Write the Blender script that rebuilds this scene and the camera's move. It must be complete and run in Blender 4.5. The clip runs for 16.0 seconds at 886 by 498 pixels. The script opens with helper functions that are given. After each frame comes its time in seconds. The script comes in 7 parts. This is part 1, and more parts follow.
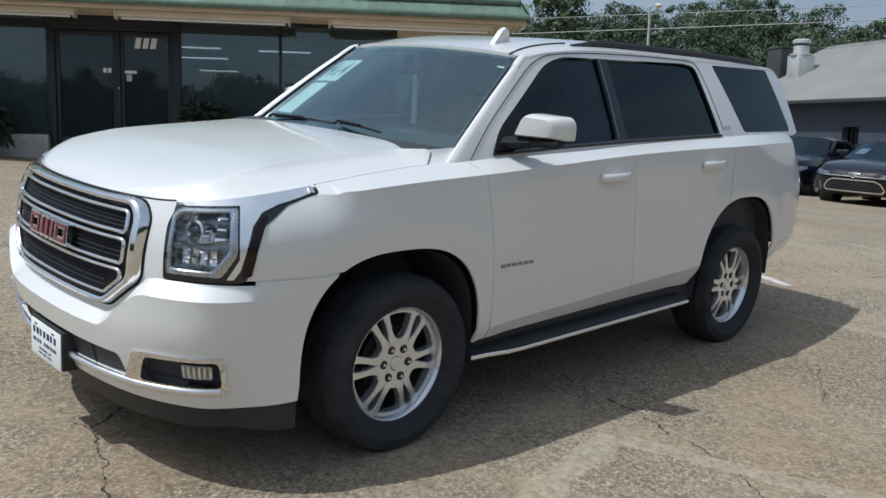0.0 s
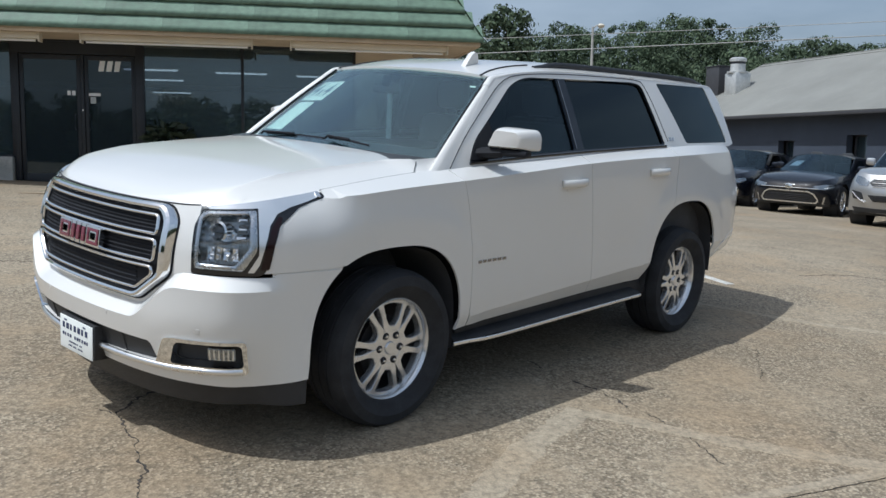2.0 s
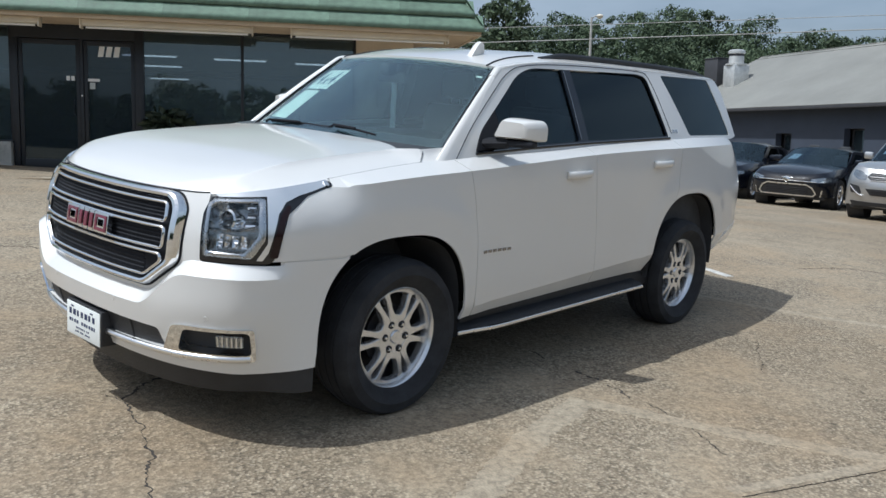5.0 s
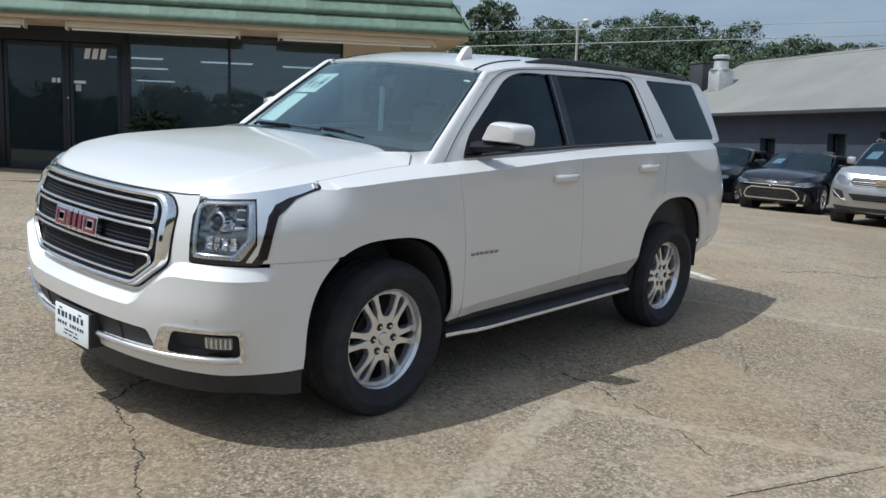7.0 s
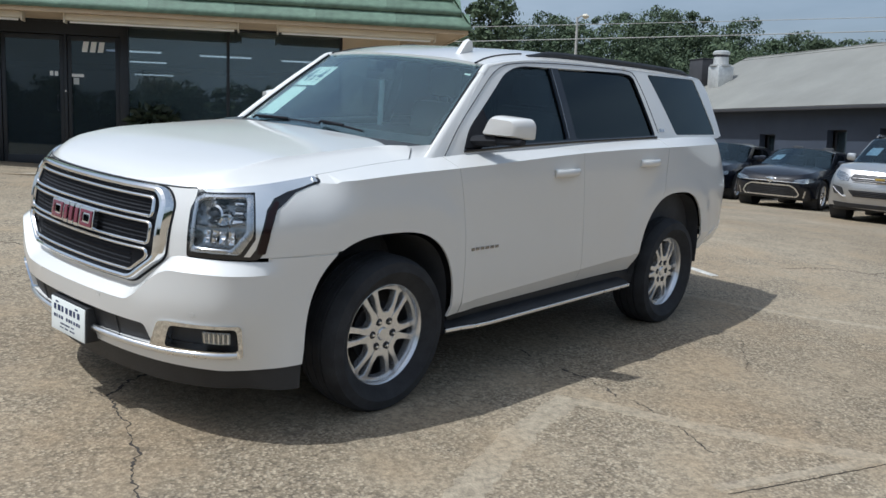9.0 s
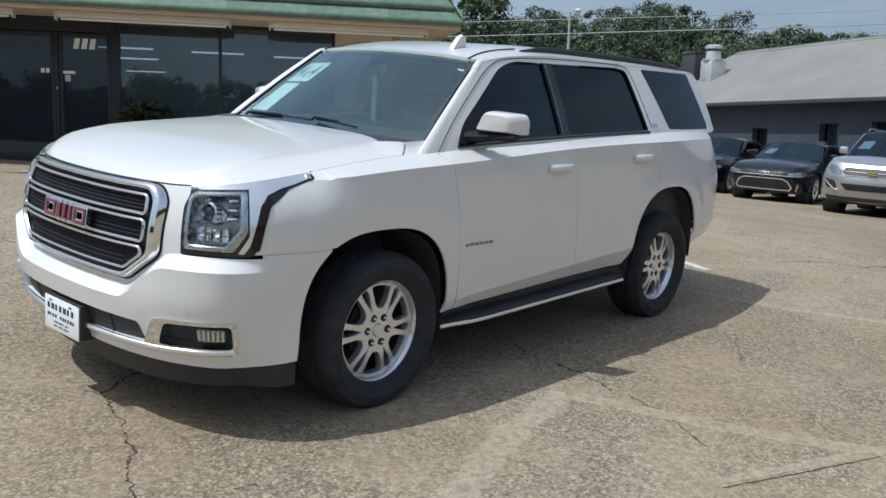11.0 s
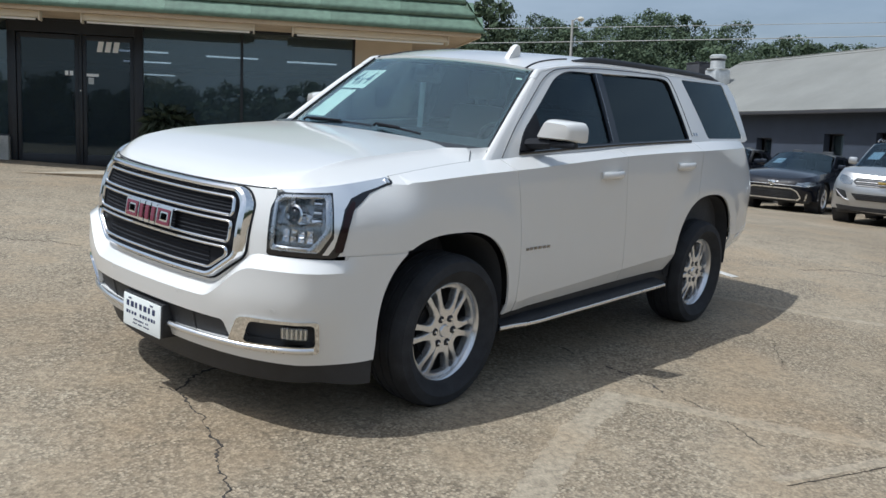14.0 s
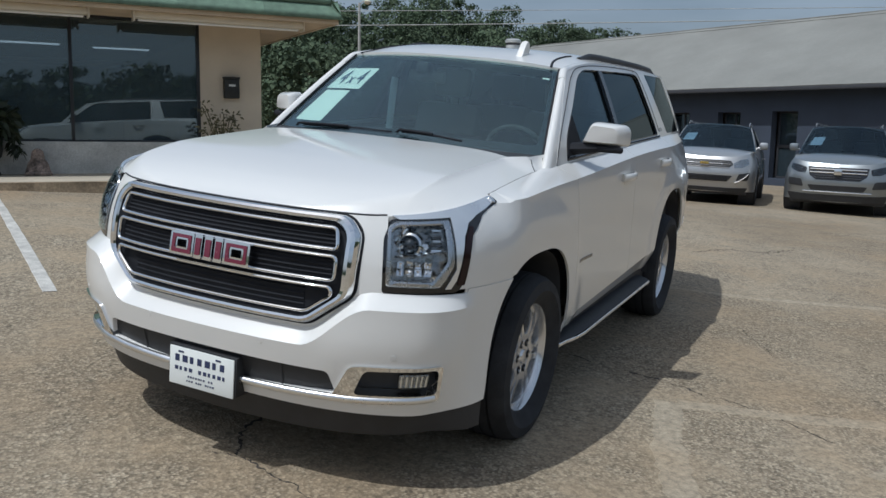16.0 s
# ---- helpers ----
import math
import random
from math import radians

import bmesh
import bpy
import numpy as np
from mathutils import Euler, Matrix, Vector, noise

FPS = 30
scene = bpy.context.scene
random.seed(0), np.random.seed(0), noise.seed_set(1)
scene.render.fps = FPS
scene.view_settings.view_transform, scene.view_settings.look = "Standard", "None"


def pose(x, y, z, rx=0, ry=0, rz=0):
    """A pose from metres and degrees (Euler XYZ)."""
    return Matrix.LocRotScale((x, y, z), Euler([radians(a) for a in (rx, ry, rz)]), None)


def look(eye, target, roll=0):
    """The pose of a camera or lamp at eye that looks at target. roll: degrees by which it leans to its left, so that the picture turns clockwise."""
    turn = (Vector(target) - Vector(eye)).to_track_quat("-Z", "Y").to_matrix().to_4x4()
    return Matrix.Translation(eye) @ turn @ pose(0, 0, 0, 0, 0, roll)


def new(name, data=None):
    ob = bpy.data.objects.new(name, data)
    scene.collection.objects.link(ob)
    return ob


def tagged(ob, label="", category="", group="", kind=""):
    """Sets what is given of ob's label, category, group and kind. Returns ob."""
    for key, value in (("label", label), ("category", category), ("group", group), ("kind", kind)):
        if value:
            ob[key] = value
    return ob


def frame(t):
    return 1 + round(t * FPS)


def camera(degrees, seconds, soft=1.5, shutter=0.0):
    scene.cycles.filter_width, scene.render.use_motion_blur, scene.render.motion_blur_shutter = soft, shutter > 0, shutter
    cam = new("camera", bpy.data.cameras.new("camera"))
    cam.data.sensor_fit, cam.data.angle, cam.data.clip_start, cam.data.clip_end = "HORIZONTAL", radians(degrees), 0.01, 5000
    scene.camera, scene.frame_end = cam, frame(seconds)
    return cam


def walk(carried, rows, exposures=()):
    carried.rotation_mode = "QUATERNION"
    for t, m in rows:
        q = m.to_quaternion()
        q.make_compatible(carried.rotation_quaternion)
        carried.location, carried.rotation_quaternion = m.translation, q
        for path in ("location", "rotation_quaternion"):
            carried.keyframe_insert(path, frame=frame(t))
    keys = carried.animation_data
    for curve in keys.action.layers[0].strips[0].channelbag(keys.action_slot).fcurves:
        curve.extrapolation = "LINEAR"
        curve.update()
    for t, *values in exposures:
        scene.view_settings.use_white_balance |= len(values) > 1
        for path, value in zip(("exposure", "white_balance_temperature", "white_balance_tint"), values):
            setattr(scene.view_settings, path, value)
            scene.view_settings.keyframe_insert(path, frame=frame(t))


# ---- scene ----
cam = camera(53.8, 16.0)
PATH = [
    (0, (0.083, 0.045, 1.639), (0.029, 2.003, 1.231), 4.4),
    (0.5, (-0.056, -0.266, 1.64), (-0.036, 1.694, 1.243), 4.5),
    (1, (-0.004, -0.415, 1.636), (0.034, 1.552, 1.275), 4.6),
    (1.5, (-0.018, -0.479, 1.639), (0.029, 1.488, 1.285), 4.5),
    (2, (-0.074, -0.491, 1.628), (-0.016, 1.476, 1.271), 3.9),
    (2.5, (-0.083, -0.474, 1.629), (-0.017, 1.493, 1.271), 3.9),
    (3, (-0.1, -0.461, 1.627), (-0.027, 1.503, 1.257), 4.0),
    (3.5, (-0.11, -0.468, 1.624), (-0.054, 1.496, 1.249), 4.2),
    (6, (-0.137, -0.528, 1.632), (-0.051, 1.434, 1.25), 4.7),
    (6.5, (-0.14, -0.536, 1.631), (-0.047, 1.427, 1.261), 4.7),
    (7, (-0.137, -0.538, 1.63), (-0.036, 1.425, 1.26), 4.8),
    (7.5, (-0.135, -0.538, 1.63), (-0.032, 1.425, 1.257), 4.7),
    (8, (-0.141, -0.52, 1.623), (-0.042, 1.443, 1.249), 4.8),
    (8.5, (-0.148, -0.507, 1.621), (-0.043, 1.455, 1.244), 5.0),
    (9, (-0.142, -0.501, 1.619), (-0.037, 1.46, 1.239), 5.0),
    (11.5, (-0.149, -0.5, 1.622), (-0.025, 1.457, 1.231), 4.8),
    (12, (-0.16, -0.503, 1.618), (-0.028, 1.453, 1.226), 5.1),
    (12.5, (-0.17, -0.469, 1.618), (-0.03, 1.487, 1.225), 5.3),
    (13, (-0.155, -0.442, 1.614), (-0.012, 1.514, 1.221), 5.5),
    (13.5, (-0.25, -0.518, 1.606), (-0.133, 1.441, 1.223), 5.9),
    (14, (-0.502, -0.611, 1.603), (-0.373, 1.349, 1.228), 5.4),
    (14.5, (-0.771, -0.521, 1.584), (-0.539, 1.431, 1.217), 5.8),
    (15, (-1.179, -0.36, 1.578), (-0.866, 1.581, 1.213), 5.1),
    (15.5, (-1.571, -0.144, 1.581), (-1.129, 1.769, 1.198), 4.3),
    (16, (-1.809, 0.05, 1.581), (-1.185, 1.914, 1.212), 5.0),
]
EXPOSURES = [(0, -0.17, 5650, 7), (1.5, -0.14, 5640, 7), (3.5, -0.05, 5650, 7), (13, -0.06, 5650, 7), (14, -0.05, 5650, 7), (14.5, -0.21, 5660, 7), (15, -0.23, 5670, 7), (15.5, -0.22, 5660, 7), (16, -0.41, 5640, 7)]
SUN, SKY, TUBES = 3.50, 0.119, 2.4
O_X, O_Y, CAR_TURN = -0.858, 4.266, -43.49
# the lot slopes: poses on the lot's plane are turned until walls stand upright
UP = Vector((math.tan(radians(-3.0)), math.tan(radians(3.9)), 1.0)).normalized()
LEVEL = UP.rotation_difference(Vector((0, 0, 1))).to_matrix().to_4x4()
walk(cam, [(t, LEVEL @ look(eye, target, roll)) for t, eye, target, roll in PATH], EXPOSURES)

# ---- light ----
SUN_WAY = (LEVEL.to_3x3() @ Vector((0.57, 0.146, -1.0))).normalized()
world = bpy.data.worlds.new("sky")
scene.world = world
world.use_nodes = True
wn = world.node_tree.nodes
sky = wn.new("ShaderNodeTexSky")
sky.sky_type, sky.sun_disc = "NISHITA", False
sky.sun_elevation = math.asin(-SUN_WAY.z)
sky.sun_rotation = math.atan2(-SUN_WAY.x, -SUN_WAY.y)
sky.air_density, sky.dust_density, sky.ozone_density = 1.0, 5.0, 0.4
wn["Background"].inputs["Strength"].default_value = SKY
# thin, uneven haze cloud over the whole sky
way = wn.new("ShaderNodeTexCoord")
stretch = wn.new("ShaderNodeMapping")
stretch.inputs["Scale"].default_value = (1.6, 1.6, 6.0)
cloud = wn.new("ShaderNodeTexNoise")
cloud.inputs["Scale"].default_value, cloud.inputs["Detail"].default_value, cloud.inputs["Roughness"].default_value = 1.7, 6.0, 0.55
veil = wn.new("ShaderNodeMapRange")
veil.inputs["From Min"].default_value, veil.inputs["From Max"].default_value = 0.32, 0.68
veil.inputs["To Min"].default_value, veil.inputs["To Max"].default_value = 0.25, 0.80
haze = wn.new("ShaderNodeMix")
haze.data_type = "RGBA"
haze.inputs[7].default_value = (4.32, 4.8, 5.28, 1)
for a, b in ((way.outputs["Generated"], stretch.inputs["Vector"]), (stretch.outputs[0], cloud.inputs["Vector"]), (cloud.outputs["Fac"], veil.inputs["Value"]), (veil.outputs[0], haze.inputs[0]), (sky.outputs[0], haze.inputs[6]), (haze.outputs[2], wn["Background"].inputs["Color"])):
    world.node_tree.links.new(a, b)
sun = new("sun", bpy.data.lights.new("sun", "SUN"))
sun.data.energy, sun.data.angle, sun.data.color = SUN, radians(0.6), (1.0, 0.955, 0.885)
sun.matrix_world = Matrix.Translation((-20, -10, 40)) @ SUN_WAY.to_track_quat("-Z", "Y").to_matrix().to_4x4()


# ---- materials ----
def nodes_of(name):
    m = bpy.data.materials.new(name)
    m.use_nodes = True
    nt = m.node_tree
    return m, nt, nt.nodes["Principled BSDF"]


def noise_node(nt, coord, scale, detail=4.0, rough=0.55):
    n = nt.nodes.new("ShaderNodeTexNoise")
    n.inputs["Scale"].default_value, n.inputs["Detail"].default_value, n.inputs["Roughness"].default_value = scale, detail, rough
    nt.links.new(coord, n.inputs["Vector"])
    return n.outputs["Fac"]


def ramp(nt, fac, stops):
    r = nt.nodes.new("ShaderNodeValToRGB")
    while len(r.color_ramp.elements) < len(stops):
        r.color_ramp.elements.new(0.5)
    for e, (p, c) in zip(r.color_ramp.elements, stops):
        e.position, e.color = p, (*c, 1) if len(c) == 3 else c
    nt.links.new(fac, r.inputs["Fac"])
    return r.outputs["Color"]


def grey(v):
    return (v, v, v)


def mix(nt, fac, a, b, kind="MIX"):
    n = nt.nodes.new("ShaderNodeMix")
    n.data_type, n.blend_type = "RGBA", kind
    for k, v in (("Factor", fac), ("A", a), ("B", b)):
        sock = [i for i in n.inputs if i.name == k and (i.type == "RGBA" or k == "Factor" and i.type == "VALUE")][0]
        if isinstance(v, (int, float)):
            sock.default_value = v
        elif isinstance(v, tuple):
            sock.default_value = (*v, 1)
        else:
            nt.links.new(v, sock)
    return [o for o in n.outputs if o.type == "RGBA"][0]


def material(name, color, rough=0.5, metal=0.0, vary=0.12, scale=6.0, fine=60.0, bump=0.0, coat=0.0, glow=0.0, island=0.0, specular=0.5, soft_coat=0.03):
    """A plain surface with stains at one scale and grain at another."""
    m, nt, b = nodes_of(name)
    co = nt.nodes.new("ShaderNodeTexCoord").outputs["Object"]
    big, small = noise_node(nt, co, scale), noise_node(nt, co, fine, 3.0)
    dark, light = tuple(c * (1 - vary) for c in color), tuple(min(1, c * (1 + vary)) for c in color)
    col = ramp(nt, big, [(0.3, dark), (0.7, light)])
    col = mix(nt, min(0.9, vary * 1.5), col, ramp(nt, small, [(0.3, grey(0.25)), (0.7, grey(0.75))]), "OVERLAY")
    if island:
        g = nt.nodes.new("ShaderNodeObjectInfo").outputs["Random"]
        col = mix(nt, 1.0, col, ramp(nt, g, [(0.0, grey(1 - island)), (1.0, grey(1 + island))]), "MULTIPLY")
    nt.links.new(col, b.inputs["Base Color"])
    nt.links.new(ramp(nt, small, [(0.3, grey(max(0.02, rough * 0.85))), (0.7, grey(min(1, rough * 1.15)))]), b.inputs["Roughness"])
    b.inputs["Metallic"].default_value = metal
    b.inputs["Coat Weight"].default_value, b.inputs["Coat Roughness"].default_value = coat, soft_coat
    b.inputs["Specular IOR Level"].default_value = specular
    if bump:
        n = nt.nodes.new("ShaderNodeBump")
        n.inputs["Strength"].default_value, n.inputs["Distance"].default_value = bump, 0.01
        nt.links.new(small, n.inputs["Height"])
        nt.links.new(n.outputs[0], b.inputs["Normal"])
    if glow:
        b.inputs["Emission Color"].default_value, b.inputs["Emission Strength"].default_value = (*color, 1), glow
    return m


def pane(name, tint, see, rough=0.01, shine=0.045, haze_film=0.0, edge=0.9):
    """Thin sheet glass: light goes straight through, tinted, the surface mirrors as glass does, and a bluish diffuse
    film can paint haze over it.
    """
    m, nt, b = nodes_of(name)
    nt.nodes.remove(b)
    clear, gloss, facing, mx = (nt.nodes.new("ShaderNode" + k) for k in ("BsdfTransparent", "BsdfGlossy", "LayerWeight", "MixShader"))
    clear.inputs["Color"].default_value = (*(c * see for c in tint), 1)
    gloss.inputs["Roughness"].default_value, gloss.inputs["Color"].default_value = rough, (0.82, 0.96, 1.0, 1)
    facing.inputs["Blend"].default_value = 0.5
    steep, gain = nt.nodes.new("ShaderNodeMath"), nt.nodes.new("ShaderNodeMath")
    steep.operation, steep.inputs[1].default_value = "POWER", 4.0
    gain.operation, gain.inputs[1].default_value, gain.inputs[2].default_value = "MULTIPLY_ADD", edge, shine
    nt.links.new(facing.outputs["Facing"], steep.inputs[0])
    nt.links.new(steep.outputs[0], gain.inputs[0])
    nt.links.new(gain.outputs[0], mx.inputs[0])
    nt.links.new(clear.outputs[0], mx.inputs[1])
    nt.links.new(gloss.outputs[0], mx.inputs[2])
    out = mx.outputs[0]
    # painted haze: a bluish diffuse share that brightens dark reflections
    if haze_film:
        film, veil = nt.nodes.new("ShaderNodeBsdfDiffuse"), nt.nodes.new("ShaderNodeMixShader")
        film.inputs["Color"].default_value, veil.inputs[0].default_value = (0.34, 0.47, 0.56, 1), haze_film
        nt.links.new(out, veil.inputs[1])
        nt.links.new(film.outputs[0], veil.inputs[2])
        out = veil.outputs[0]
    nt.links.new(out, nt.nodes["Material Output"].inputs["Surface"])
    return m


def aggregate(name, p0, p1, paste_col):
    """Old exposed-aggregate concrete: pebbles of tan, brown and grey, with stains and pale worn patches."""
    m, nt, b = nodes_of(name)
    co = nt.nodes.new("ShaderNodeTexCoord").outputs["Object"]
    v = nt.nodes.new("ShaderNodeTexVoronoi")
    v.inputs["Scale"].default_value = 75
    nt.links.new(co, v.inputs["Vector"])
    peb = ramp(nt, v.outputs["Color"], [(0.0, (0.07, 0.052, 0.036)), (0.3, (0.235, 0.195, 0.14)), (0.6, (0.375, 0.32, 0.235)), (1.0, (0.57, 0.51, 0.40))])
    edge = ramp(nt, v.outputs["Distance"], [(0.25, grey(1.0)), (0.8, grey(0.55))])
    col = mix(nt, 1.0, peb, edge, "MULTIPLY")
    big = noise_node(nt, co, 0.35, 5)
    mid = noise_node(nt, co, 1.7, 6, 0.65)
    paste = ramp(nt, mid, [(0.42, grey(p0)), (0.62, grey(p1))])
    col = mix(nt, paste, col, paste_col)
    col = mix(nt, 1.0, col, ramp(nt, big, [(0.3, (0.76, 0.70, 0.62)), (0.7, (1.02, 1.0, 0.97))]), "MULTIPLY")
    speck = noise_node(nt, co, 26, 6, 0.75)
    col = mix(nt, 1.0, col, ramp(nt, speck, [(0.36, grey(0.66)), (0.50, grey(1.0)), (0.66, grey(1.28))]), "MULTIPLY")
    worn = noise_node(nt, co, 0.85, 5, 0.6)
    col = mix(nt, 1.0, col, ramp(nt, worn, [(0.48, grey(1.0)), (0.70, (0.93, 0.86, 0.78))]), "MULTIPLY")
    spots = noise_node(nt, co, 4.5, 3, 0.7)
    col = mix(nt, ramp(nt, spots, [(0.66, grey(0.0)), (0.76, grey(0.55))]), col, (0.15, 0.115, 0.085))
    nt.links.new(col, b.inputs["Base Color"])
    b.inputs["Roughness"].default_value = 0.85
    bn = nt.nodes.new("ShaderNodeBump")
    bn.inputs["Strength"].default_value, bn.inputs["Distance"].default_value = 0.6, 0.004
    nt.links.new(v.outputs["Distance"], bn.inputs["Height"])
    nt.links.new(bn.outputs[0], b.inputs["Normal"])
    return m


WHITE = material("pearl_white_paint", (0.735, 0.722, 0.692), 0.34, 0.0, 0.015, 1.5, 400, coat=1.0, soft_coat=0.07)
CHROME = material("chrome", (0.80, 0.81, 0.82), 0.06, 1.0, 0.012, 5, 14)
SATIN = material("satin_silver", (0.62, 0.62, 0.63), 0.26, 1.0, 0.02, 8, 20)
BRIGHT = material("polished_aluminium", (0.86, 0.86, 0.86), 0.30, 1.0, 0.015, 6, 14)
GREY_METAL = material("grey_plated_metal", (0.30, 0.30, 0.31), 0.25, 1.0, 0.02, 6, 14)
BLACK = material("black_plastic", (0.024, 0.025, 0.028), 0.55, 0.0, 0.2, 8, 150, bump=0.05)
GLOSS_BLACK = material("gloss_black", (0.008, 0.008, 0.01), 0.06, 0.0, 0.1, 5, 80, coat=0.5)
TRIM_BLACK = material("window_trim_black", (0.010, 0.013, 0.020), 0.10, 0.0, 0.1, 5, 80, specular=0.45)
SMOKED = material("silvered_clear_lens", (0.80, 0.82, 0.84), 0.20, 0.70, 0.03, 4, 16, coat=1.0)
GRILLE_BLACK = material("matt_grille_black", (0.018, 0.019, 0.023), 0.75, 0.0, 0.2, 8, 150, specular=0.2)
DARK = material("dark_underbody", (0.050, 0.051, 0.055), 0.85, 0.0, 0.2, 6, 60)
RIM = material("silver_wheel_paint", (0.73, 0.735, 0.745), 0.22, 0.75, 0.02, 8, 30, coat=0.5)
# shade behind the spokes is put into the barrel's dark colour
BARREL = material("dusty_wheel_barrel", (0.05, 0.05, 0.052), 0.5, 0.5, 0.2, 9, 40)
DISC = material("cast_iron_brake", (0.022, 0.022, 0.024), 0.7, 0.3, 0.2, 9, 60)
LAMP_INSIDE = material("ribbed_reflector", (0.38, 0.385, 0.39), 0.20, 0.85, 0.2, 24, 38, bump=0.25)
LAMP_CHROME = material("lamp_reflector", (0.90, 0.905, 0.91), 0.12, 1.0, 0.01, 6, 14)
RUBBER = material("tyre_rubber", (0.033, 0.034, 0.037), 0.82, 0.0, 0.25, 9, 140, bump=0.15, specular=0.25)
CLEAR = pane("windscreen_glass", (0.90, 0.985, 0.96), 0.97, 0.01, 0.086)
FAR_SCREEN = pane("parked_car_screen", (0.80, 0.90, 0.98), 0.75, 0.01, 0.032, edge=0.6)
TINT = pane("tinted_glass", (0.40, 0.50, 0.68), 0.12, 0.01, 0.042, edge=0.36)
TINT_FRONT = pane("front_side_glass", (0.66, 0.80, 0.90), 0.55, 0.01, 0.036, edge=0.45)
LAMP_GLASS = pane("lamp_glass", (0.96, 0.97, 0.98), 0.97, 0.01, 0.02)
RED_LENS = material("red_lens", (0.35, 0.02, 0.015), 0.12, 0.0, 0.05, 5, 80, coat=1.0)
DEEP_RED_LENS = material("smoked_red_lens", (0.014, 0.004, 0.005), 0.20, 0.0, 0.05, 5, 80, coat=0.15, specular=0.3)
RED = material("red_enamel", (0.15, 0.018, 0.042), 0.25, 0.0, 0.05, 5, 80, coat=0.6)
PAPER = material("white_paper", (0.78, 0.80, 0.77), 0.8, 0.0, 0.03, 5, 80)
INK = material("dark_blue_ink", (0.03, 0.04, 0.10), 0.7, 0.0, 0.1, 5, 80)
CABIN = material("cabin_grey", (0.045, 0.048, 0.052), 0.8, 0.0, 0.15, 8, 120, bump=0.1)
LEATHER = material("light_leather", (0.16, 0.15, 0.14), 0.55, 0.0, 0.12, 6, 120, bump=0.1)
BELT = material("pale_belt_webbing", (0.74, 0.75, 0.73), 0.8, 0.0, 0.1, 8, 90)
LINER = material("pale_headliner", (0.42, 0.41, 0.38), 0.9, 0.0, 0.05, 6, 120)


# ---- mesh tools ----
from mathutils.geometry import delaunay_2d_cdt


def part(name, bm, mat, parent=None, label="", smooth=True, sharp=38):
    bm.normal_update()
    for f in bm.faces:
        f.smooth = smooth
    if smooth:
        for e in bm.edges:
            if len(e.link_faces) == 2 and e.calc_face_angle(0) > radians(sharp):
                e.smooth = False
    me = bpy.data.meshes.new(name)
    bm.to_mesh(me)
    bm.free()
    me.materials.append(mat)
    ob = new(name, me)
    ob.parent = parent
    if label:
        ob["label"] = label
    return ob


def thing(name, m, label, category, group="", kind=""):
    ob = new(name)
    ob.empty_display_size = 0.2
    ob.matrix_world = m
    return tagged(ob, label, category, group, kind)


def flipped(ob, parent=None, label=""):
    """The mirror twin of a part across x = 0."""
    bm = bmesh.new()
    bm.from_mesh(ob.data)
    for v in bm.verts:
        v.co.x = -v.co.x
    bmesh.ops.reverse_faces(bm, faces=bm.faces)
    me = bpy.data.meshes.new(ob.data.name)
    bm.to_mesh(me)
    bm.free()
    for mt in ob.data.materials:
        me.materials.append(mt)
    tw = new(ob.name.split(".")[0], me)
    tw.parent = parent or ob.parent
    if "label" in ob:
        tw["label"] = ob["label"]
    return tw


def box(bm, x0, x1, y0, y1, z0, z1, bevel=0.0, m=None):
    vs = bmesh.ops.create_cube(bm, size=1, matrix=Matrix.Translation(((x0 + x1) / 2, (y0 + y1) / 2, (z0 + z1) / 2)) @ Matrix.Diagonal((x1 - x0, y1 - y0, z1 - z0, 1)))["verts"]
    if bevel:
        es = list({e for v in vs for e in v.link_edges})
        r = bmesh.ops.bevel(bm, geom=es, offset=bevel, segments=2, affect="EDGES", profile=0.5)
        vs = list({v for f in r["faces"] for v in f.verts} | {v for v in vs if v.is_valid})
    if m is not None:
        bmesh.ops.transform(bm, matrix=m, verts=vs)
    return vs


def boxed(*a, **k):
    bm = bmesh.new()
    box(bm, *a, **k)
    return bm


def lathe(bm, profile, n=32, m=None, close=False):
    """Turn (radius, height) pairs round z."""
    rings = []
    for r, h in profile:
        if r < 1e-6:
            rings.append([bm.verts.new((0, 0, h))])
        else:
            rings.append([bm.verts.new((r * math.cos(2 * math.pi * i / n), r * math.sin(2 * math.pi * i / n), h)) for i in range(n)])
    pairs = list(zip(rings, rings[1:])) + ([(rings[-1], rings[0])] if close else [])
    for a, b in pairs:
        for i in range(n):
            j = (i + 1) % n
            if len(a) == 1 and len(b) > 1:
                bm.faces.new((a[0], b[i], b[j]))
            elif len(b) == 1 and len(a) > 1:
                bm.faces.new((a[i], b[0], a[j]))
            elif len(a) > 1:
                bm.faces.new((a[i], b[i], b[j], a[j]))
    vs = [v for r in rings for v in r]
    if m is not None:
        bmesh.ops.transform(bm, matrix=m, verts=vs)
    bmesh.ops.recalc_face_normals(bm, faces=bm.faces)
    return vs


